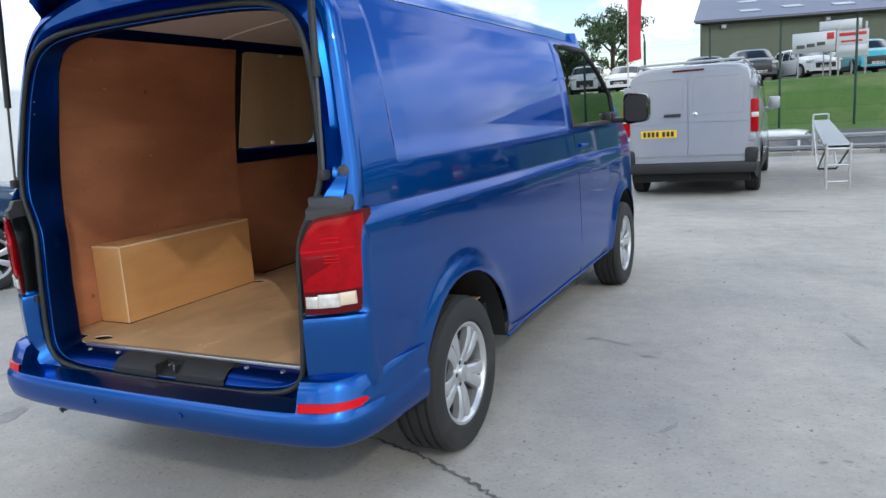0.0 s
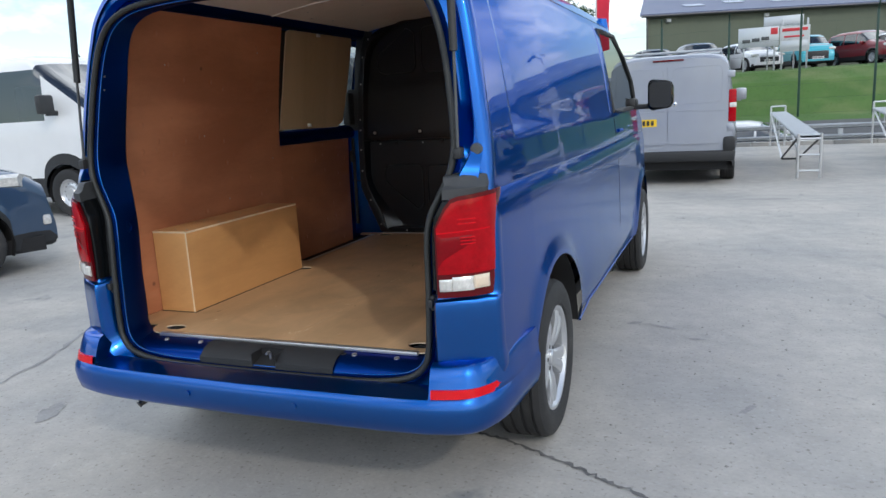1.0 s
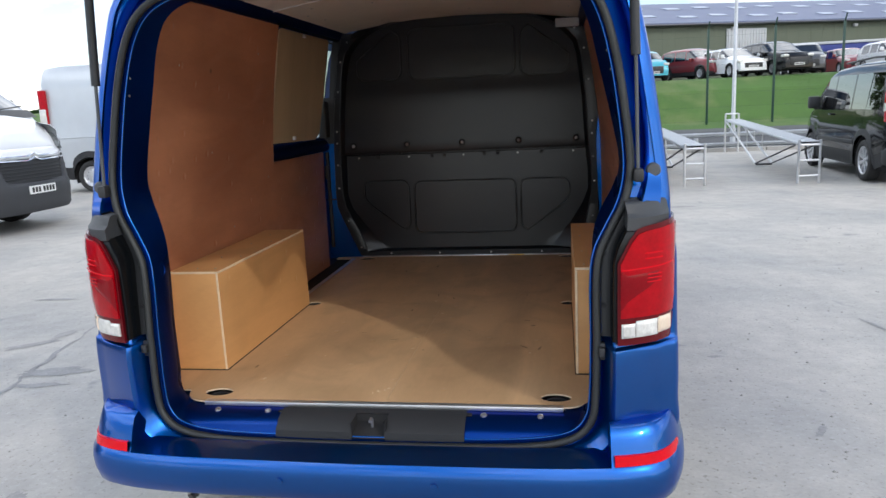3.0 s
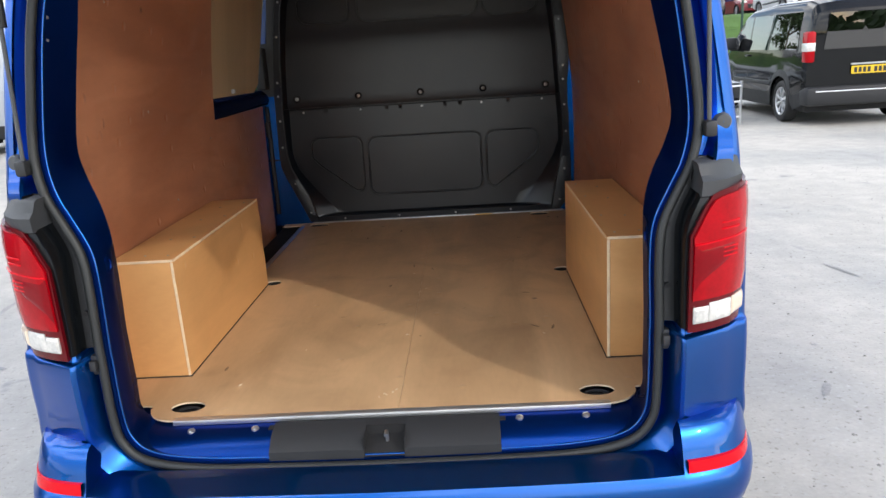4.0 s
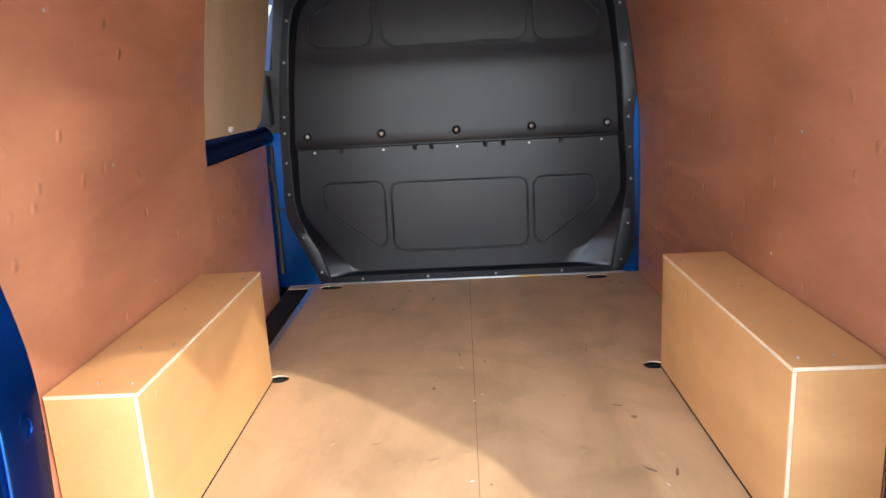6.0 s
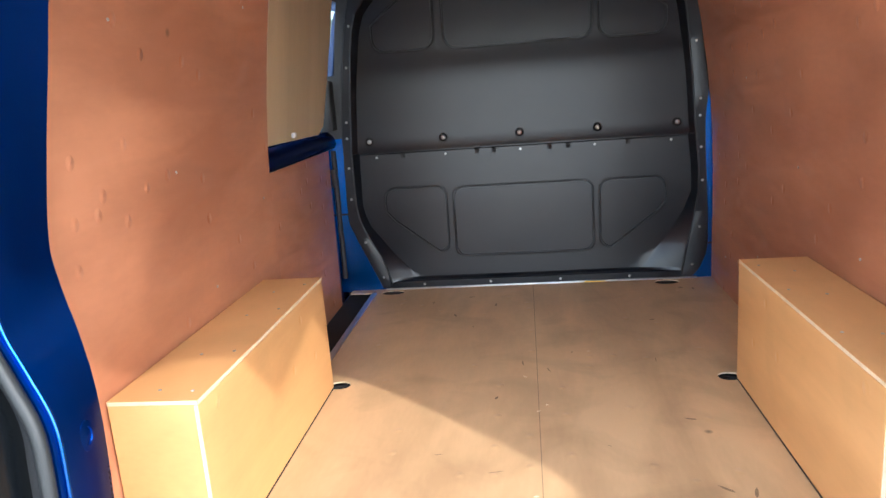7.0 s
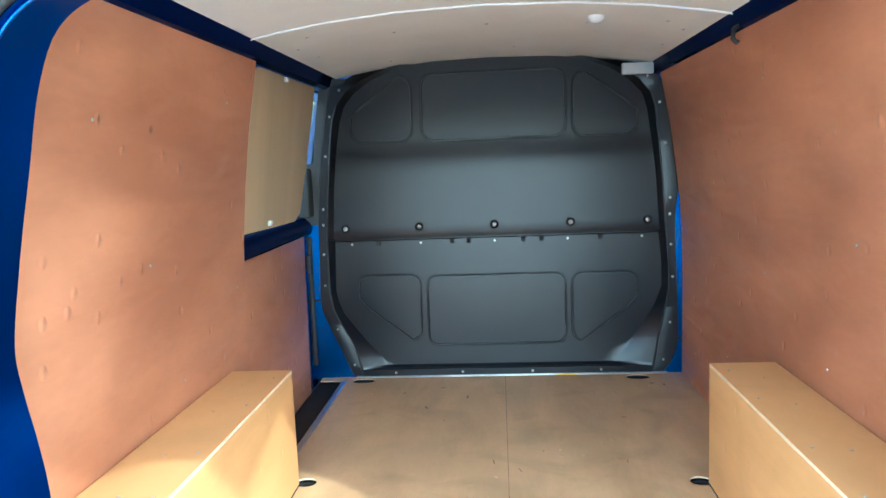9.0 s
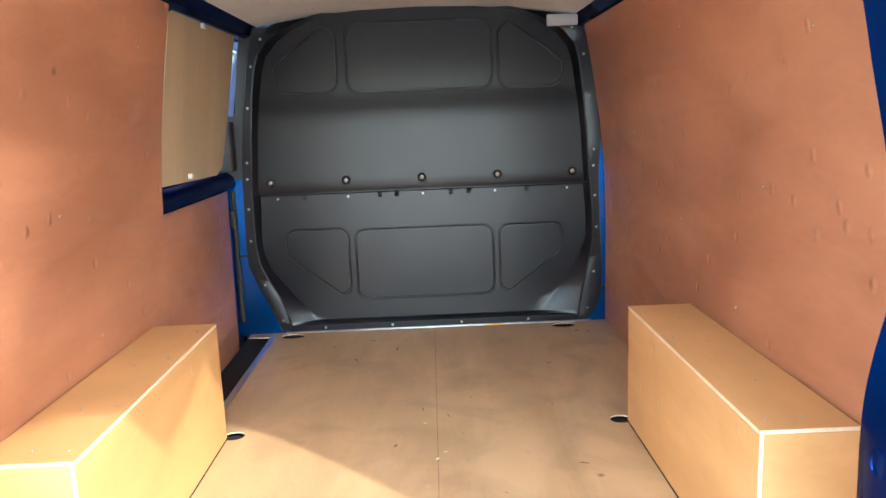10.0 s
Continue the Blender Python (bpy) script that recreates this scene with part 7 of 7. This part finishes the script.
sv = vehicle("silver_van", "tall silver panel van with tall red tail lamps", pose(-10.35, 13.0, 0, 0, 0, -90), 5.8, 2.05, 2.70,
             [(0, 2.60), (0.08, 2.66), (0.5, 2.69), (3.7, 2.70), (4.0, 2.60), (5.0, 1.45), (5.15, 1.35), (5.6, 1.15), (5.8, 0.7)],
             1.30, 2.20, (1.00, 4.85), 0.345, SILVER_PAINT, ((3.9, 4.75),), ((4.05, 4.95),), 0.06, 0.30, True, TYRE_VAN, RIM_STEEL, 0.84)
for s in (-1, 1):
    lamp = block(sv, "tail_lamp", RED_LENS, min(s * 0.93, s * 1.03), max(s * 0.93, s * 1.03), -0.02, 0.14, 1.10, 2.20, 0.03, "tall red tail lamp")
    block(lamp, "lamp_strip", CLEAR_LENS, min(s * 0.94, s * 1.035), max(s * 0.94, s * 1.035), -0.024, 0.13, 1.45, 1.80, 0.01)
    bm = bmesh.new()
    tube(bm, [(s * 1.022, 0.3, 1.18), (s * 1.022, 3.4, 1.18)], 0.012, 6)
    part("pressed_line", bm, SILVER_PAINT, sv, "", 50)
block(sv, "rear_bumper", MOULDED, -1.02, 1.02, -0.12, 0.3, 0.35, 0.62, 0.06, "dark bumper")

# slate-blue car beside the van
bc = vehicle("blue_car", "slate-blue compact car with bright headlamps", pose(-6.93, -0.80, 0, 0, 0, -20), 4.35, 1.80, 1.78,
             [(0, 1.40), (0.04, 1.6), (0.15, 1.72), (1.6, 1.78), (2.5, 1.72), (2.7, 1.66), (3.35, 1.16), (3.5, 1.10), (4.1, 0.98), (4.28, 0.86), (4.35, 0.55)],
             1.06, 1.58, (0.80, 3.52), 0.325, NAVY_PAINT, ((0.35, 1.4), (1.5, 2.3), (2.36, 3.05)), ((2.75, 3.32),), 0.14, 0.22, True)
for s in (-1, 1):
    bm = bmesh.new()
    pts = [(s * 0.50, 0.84), (s * 0.56, 0.92), (s * 0.80, 0.97), (s * 0.86, 0.94), (s * 0.85, 0.86), (s * 0.66, 0.80)]
    f0 = [bm.verts.new(Vector((x, 4.32 - max(0, abs(x) - 0.45) * 0.75, z))) for x, z in pts]
    f1 = [bm.verts.new(Vector((x * 0.95, 4.05 - max(0, abs(x) - 0.45) * 0.75, z))) for x, z in pts]
    bm.faces.new(f0)
    for i in range(6):
        bm.faces.new((f0[i], f0[(i + 1) % 6], f1[(i + 1) % 6], f1[i]))
    part("headlamp", bm, CLEAR_LENS, bc, "clear headlamp", 30)
    block(bc, "fog_lamp", CLEAR_LENS, min(s * 0.62, s * 0.76), max(s * 0.62, s * 0.76), 4.22, 4.30, 0.44, 0.54, 0.02)
block(bc, "front_bumper", MOULDED, -0.70, 0.70, 4.05, 4.36, 0.22, 0.44, 0.06, "dark lower bumper")
block(bc, "grille", BLACK_PLASTIC, -0.45, 0.45, 4.28, 4.37, 0.58, 0.80, 0.03)
plate(bc, 4.395, 0.48, PLATE_WHITE, 1)
mirrors(bc, 4.35, 1.8, 2.95, 1.14)

HATCH = [(0, 0.95), (0.05, 1.15), (0.45, 1.40), (0.9, 1.47), (1.9, 1.47), (2.2, 1.42), (3.0, 1.0), (3.15, 0.96), (3.85, 0.84), (4.05, 0.70), (4.1, 0.52)]
SUV = [(0, 1.1), (0.05, 1.35), (0.35, 1.60), (0.9, 1.68), (2.1, 1.68), (2.45, 1.60), (3.15, 1.16), (3.3, 1.12), (4.1, 1.02), (4.3, 0.85), (4.4, 0.60)]


def parked(name, label, x, y, z, turn, paint, suv, group="cars on the bank"):
    if suv:
        v = vehicle(name, label, pose(x, y, z, 0, 0, turn), 4.4, 1.84, 1.68, SUV, 1.04, 1.54, (0.82, 3.50), 0.33, paint, ((0.4, 1.4), (1.48, 2.3), (2.36, 3.0)), ((2.5, 3.12), (0.06, 0.33)), 0.2, 0.24, True, group=group)
        zl, L = 0.88, 4.4
    else:
        v = vehicle(name, label, pose(x, y, z, 0, 0, turn), 4.1, 1.76, 1.47, HATCH, 0.92, 1.36, (0.75, 3.30), 0.315, paint, ((0.5, 1.3), (1.38, 2.1), (2.16, 2.85)), ((2.25, 2.97), (0.06, 0.42)), 0.24, 0.20, group=group)
        zl, L = 0.74, 4.1
    for s in (-1, 1):
        block(v, "headlamp", CLEAR_LENS, min(s * 0.50, s * 0.80), max(s * 0.50, s * 0.80), L - 0.32, L - 0.07, zl - 0.07, zl + 0.06, 0.03)
        block(v, "tail_lamp", RED_LENS, min(s * 0.62, s * 0.84), max(s * 0.62, s * 0.84), 0.0, 0.14, zl + 0.05, zl + 0.2, 0.03)
    block(v, "grille", BLACK_PLASTIC, -0.48, 0.48, L - 0.1, L + 0.01, 0.40, zl - 0.1, 0.03)
    plate(v, L + 0.02, 0.46, PLATE_WHITE, 1)
    mirrors(v, L, 1.8, 2.85, 1.05, paint, 0.8)
    return v


for nm, lb, az, d, turn, p, s in (
    ("grey_car", "dark grey estate car on the bank", -5.5, 45, 200, DGREY_PAINT, True), ("pickup_car", "dark grey four-wheel-drive car on the bank", -2.2, 42.5, 195, DGREY_PAINT, True),
    ("white_car", "white hatchback on the bank", 0.8, 41.5, 205, WHITE_PAINT, False), ("turquoise_car", "turquoise jeep-like car behind the sign boards", 5.0, 43, 190, CYAN_PAINT, True),
    ("red_car", "dark red hatchback on the bank", 7.9, 43, 210, RED_PAINT, True), ("white_car", "white hatchback facing the yard", 10.9, 41.5, 197, WHITE_PAINT, False),
    ("black_car", "black crossover facing the yard", 13.6, 42.0, 196, BLACK_PAINT, True), ("grey_car", "grey-green off-road car on the bank", 16.6, 46.0, 172, DGREY_PAINT, True),
    ("red_car", "dark red car in the second row", 19.0, 50, 180, RED_PAINT, False), ("white_car", "white saloon at the end of the row", 21.4, 45.0, 185, WHITE_PAINT, False),
    ("white_car", "white car far along the bank", 25.5, 46.0, 200, WHITE_PAINT, True), ("black_car", "black car far along the bank", 29.5, 46.0, 190, BLACK_PAINT, False),
    ("white_car", "white car behind the hedge side of the bank", -13.5, 45, 190, WHITE_PAINT, True), ("grey_car", "silver car beside the trees", -17.0, 46, 200, SILVER_PAINT, False),
    ("white_car", "white car behind the tree", -10.2, 44, 180, WHITE_PAINT, False)):
    a = radians(az)
    parked(nm, lb, 1.0 + d * math.sin(a), -2.2 + d * math.cos(a) + 2.0, 2.27, turn, p, s)
parked("white_car", "white hatchback in the lane below the yard edge", 0.15, 19.8, -0.95, -96, WHITE_PAINT, False, "")

# ---- buildings and signs ----
wh = thing("warehouse", "long green-clad warehouse with blue-grey pitched roof", "building", Matrix.Translation((-4.6, 57.6, 2.25)) @ pose(0, 0, 0, 0, 0, 20.9))
bm = bmesh.new()
box(bm, 0, 95, 0, 26, 0, 5.1)
for v in bm.verts:
    if v.co.x < 1 and v.co.y > 1:
        v.co.x = 8.0
part("wall", bm, CLADDING, wh, "olive green metal cladding")
for k in range(80):
    bm = bmesh.new()
    box(bm, 0.5 + 1.18 * k, 0.56 + 1.18 * k, -0.012, 0.0, 0, 5.05)
    part("cladding_rib", bm, CLADDING, wh)
bm = bmesh.new()
for lift in (0, 0.15):
    strip(bm, [[(x, -0.5, 5.05 + lift), (x + skew, 13, 8.35 + lift), (x + 2 * skew, 26.5, 5.05 + lift)] for x, skew in ((-0.6, 4.0), (48, 0), (95.6, 0))])
strip(bm, [[(x, -0.5, 5.05), (x, -0.5, 5.20)] for x in (-0.6, 48, 95.6)])
for x, skew in ((-0.6, 4.0), (95.6, 0)):
    strip(bm, [[(x, -0.5, 5.05), (x, -0.5, 5.20)], [(x + skew, 13, 8.35), (x + skew, 13, 8.5)], [(x + 2 * skew, 26.5, 5.05), (x + 2 * skew, 26.5, 5.2)]])
roof = part("roof", bm, ROOF_SHEET, wh, "blue-grey sheet roof", 20)
bm = bmesh.new()
for x in (0.0,):
    bm.faces.new([bm.verts.new(Vector(p)) for p in ((x, 0, 5.05), (x + 4, 13, 8.35), (x + 8, 26, 5.05))])
part("gable", bm, CLADDING, wh)
for k in range(26):
    for row in range(2):
        f = 0.24 + 0.42 * row + (0.06 if k % 2 else 0)
        x, y, z = 4.5 + 3.5 * k + 1.6 * row, -0.5 + 13.5 * f, 5.2 + 3.3 * f
        bm = bmesh.new()
        box(bm, -0.75, 0.75, -0.55, 0.55, 0.03, 0.07, 0, Matrix.Translation((x, y, z)) @ pose(0, 0, 0, math.degrees(math.atan2(3.3, 13.5)), 0, 0))
        part("skylight", bm, SKYLIGHT, roof)
bm = bmesh.new()
cyl(bm, (-0.5, -0.58, 5.02), (95.5, -0.58, 5.02), 0.09, 8)
cyl(bm, (0.05, -0.1, 0), (0.05, -0.1, 5.0), 0.07, 8)
part("gutter", bm, DGREY_PAINT, wh, "dark gutter and downpipe", 40)
for x in (1.5, 9.0, 21, 33, 45, 57):
    block(wh, "wall_light", WHITE_BOARD, x, x + 0.35, -0.28, 0, 4.55, 4.8, 0.03)
lv = block(wh, "louvre_panel", WHITE_BOARD, 20.6, 24.4, -0.14, 0.0, 2.7, 4.65, 0.02, "white louvred panel")
for k in range(14):
    block(lv, "louvre_slat", WHITE_BOARD, 20.72 + 0.265 * k, 20.86 + 0.265 * k, -0.2, -0.13, 2.8, 4.55, 0.01)

shop = thing("showroom", "low showroom with a deep blue and white fascia", "building", Matrix.Translation((14.2, 50.0, 2.27)) @ pose(0, 0, 0, 0, 0, 4))
bm = bmesh.new()
box(bm, 0, 34, 0, 9, 0, 1.55)
part("wall", bm, CLADDING, shop)
block(shop, "fascia", BLUE_BOARD, -0.4, 34.4, -1.2, 9.2, 1.55, 2.0, 0.02, "deep blue fascia")
block(shop, "fascia_cap", WHITE_BOARD, -0.5, 34.5, -1.3, 9.3, 2.0, 2.16, 0.02, "white cap strip")
for k in range(8):
    block(shop, "window", PRIVACY, 1.0 + 4 * k, 4.2 + 4 * k, -0.06, 0.0, 0.35, 1.5, 0.01)

sg = thing("sign_board", "white sign board with red print on steel posts", "sign", Matrix.Translation((3.66, 36.6, 2.22)))
for x in (0.12, 1.20):
    block(sg, "post", GALV, x - 0.04, x + 0.04, 0, 0.08, 0, 2.3, 0.01)
b_ = block(sg, "panel", WHITE_BOARD, 0.02, 1.30, -0.04, 0.0, 0.82, 1.98, 0.01)
block(b_, "picture_band", SILVER_PAINT, 0.10, 1.22, -0.055, -0.042, 0.92, 1.30, 0.005)
block(b_, "red_bar", RED_BOARD, 0.12, 1.20, -0.055, -0.042, 1.74, 1.88, 0.004)
block(b_, "red_bar", RED_BOARD, 0.20, 1.05, -0.055, -0.042, 1.46, 1.54, 0.004)
sg2 = thing("sign_board", "pale grey sign board with a small red corner", "sign", Matrix.Translation((1.86, 36.6, 2.22)))
for x in (0.25, 1.6):
    block(sg2, "post", GALV, x - 0.04, x + 0.04, 0, 0.08, 0, 2.0, 0.01)
b_ = block(sg2, "panel", SILVER_PAINT, 0, 1.78, -0.04, 0.0, 1.12, 2.03, 0.01)
block(b_, "red_corner", RED_BOARD, 1.42, 1.72, -0.055, -0.042, 1.66, 1.96, 0.004)
for k in range(3):
    block(b_, "dark_bar", DGREY_PAINT, 0.18 + 0.42 * k, 0.52 + 0.42 * k, -0.055, -0.042, 1.34 + 0.04 * k, 1.50 + 0.04 * k, 0.004)
sg3 = thing("sign_board", "plain white banner above the other boards", "sign", Matrix.Translation((3.08, 37.0, 2.22)))
for x in (0.1, 1.25):
    block(sg3, "post", GALV, x - 0.03, x + 0.03, 0, 0.06, 0, 2.4, 0.01)
block(sg3, "panel", SILVER_PAINT, -0.1, 1.62, -0.04, 0.0, 2.02, 2.50, 0.01)


# ---- trees ----
def tree(x, y, z, h, seed):
    r_ = random.Random(seed)
    t = thing("tree", "leafy dark green tree behind the car park", "tree", Matrix.Translation((x, y, z)), "trees beyond the bank")
    bm = bmesh.new()
    tips = []
    top = Vector((0.2, 0, h * 0.62))
    tube(bm, [(0, 0, 0), (0.05, 0.02, h * 0.2), (0.1, 0, h * 0.42), top], h * 0.022, 8)
    for k in range(11):
        a, hh = 2.4 * k + r_.uniform(-0.3, 0.3), h * r_.uniform(0.25, 0.6)
        ln = h * r_.uniform(0.16, 0.30)
        b = Vector((0.08, 0, hh))
        e = b + Vector((math.cos(a) * ln, math.sin(a) * ln, ln * r_.uniform(0.5, 1.1)))
        tube(bm, [b, b.lerp(e, 0.5) + Vector((0, 0, 0.04 * h)), e], h * 0.009, 6)
        tips += [e, b.lerp(e, 0.65)]
    tips += [top, top + Vector((0, 0, h * 0.2)), top + Vector((0.1 * h, 0, h * 0.1)), top + Vector((-0.1 * h, 0, h * 0.1))]
    part("trunk", bm, BARK, t, "", 50)
    bm = bmesh.new()
    for c in tips:
        for _ in range(4):
            cc_ = c + Vector([r_.gauss(0, h * 0.05) for _ in range(3)])
            rad = h * r_.uniform(0.045, 0.10)
            for _ in range(70):
                d = Vector([r_.gauss(0, 1) for _ in range(3)]).normalized() * rad * r_.uniform(0.35, 1.0)
                p = cc_ + d
                u = Vector([r_.gauss(0, 1) for _ in range(3)]).normalized()
                w = u.orthogonal().normalized()
                s_ = h * r_.uniform(0.008, 0.016)
                bm.faces.new([bm.verts.new(p + q) for q in (u * s_, w * s_ * 0.6, -u * s_, -w * s_ * 0.6)])
    cr = part("crown", bm, LEAF, t, "", None)
    cr["kind"] = "stuff"
    return t


tree(-14.4, 55, 2.25, 5.2, 1)
tree(-11.2, 57, 2.25, 7.8, 2)
tree(-16.5, 62, 2.25, 5.0, 3)

# far hedges and woods round the horizon
bm = bmesh.new()
rnd = random.Random(21)
for k in range(5200):
    a = rnd.uniform(0, 2 * math.pi)
    d = rnd.uniform(170, 215)
    hmax = 3.5 + 3.5 * noise.noise(Vector((math.cos(a) * 6, math.sin(a) * 6, 1.5))) + 1.5 * noise.noise(Vector((math.cos(a) * 25, math.sin(a) * 25, 4)))
    p = Vector((d * math.cos(a), d * math.sin(a), (2.3 if math.sin(a) > 0.1 else 0) + rnd.uniform(0, max(1.2, hmax))))
    s_ = rnd.uniform(0.8, 2.2)
    u = Vector([rnd.gauss(0, 1) for _ in range(3)]).normalized()
    w = u.orthogonal().normalized()
    bm.faces.new([bm.verts.new(p + q) for q in (u * s_, w * s_, -u * s_, -w * s_)])
tagged(make("far_woods", bm, LEAF), "distant hedges and woods along the horizon", "woods", kind="stuff")
for ob in bpy.data.objects:
    if ob.name.split(".")[0] in ("wall_screws", "jamb_screws", "box_screws", "bulkhead_screws", "ceiling_studs", "parking_sensor", "trim_clip", "wipers"):
        ob["kind"] = "stuff"
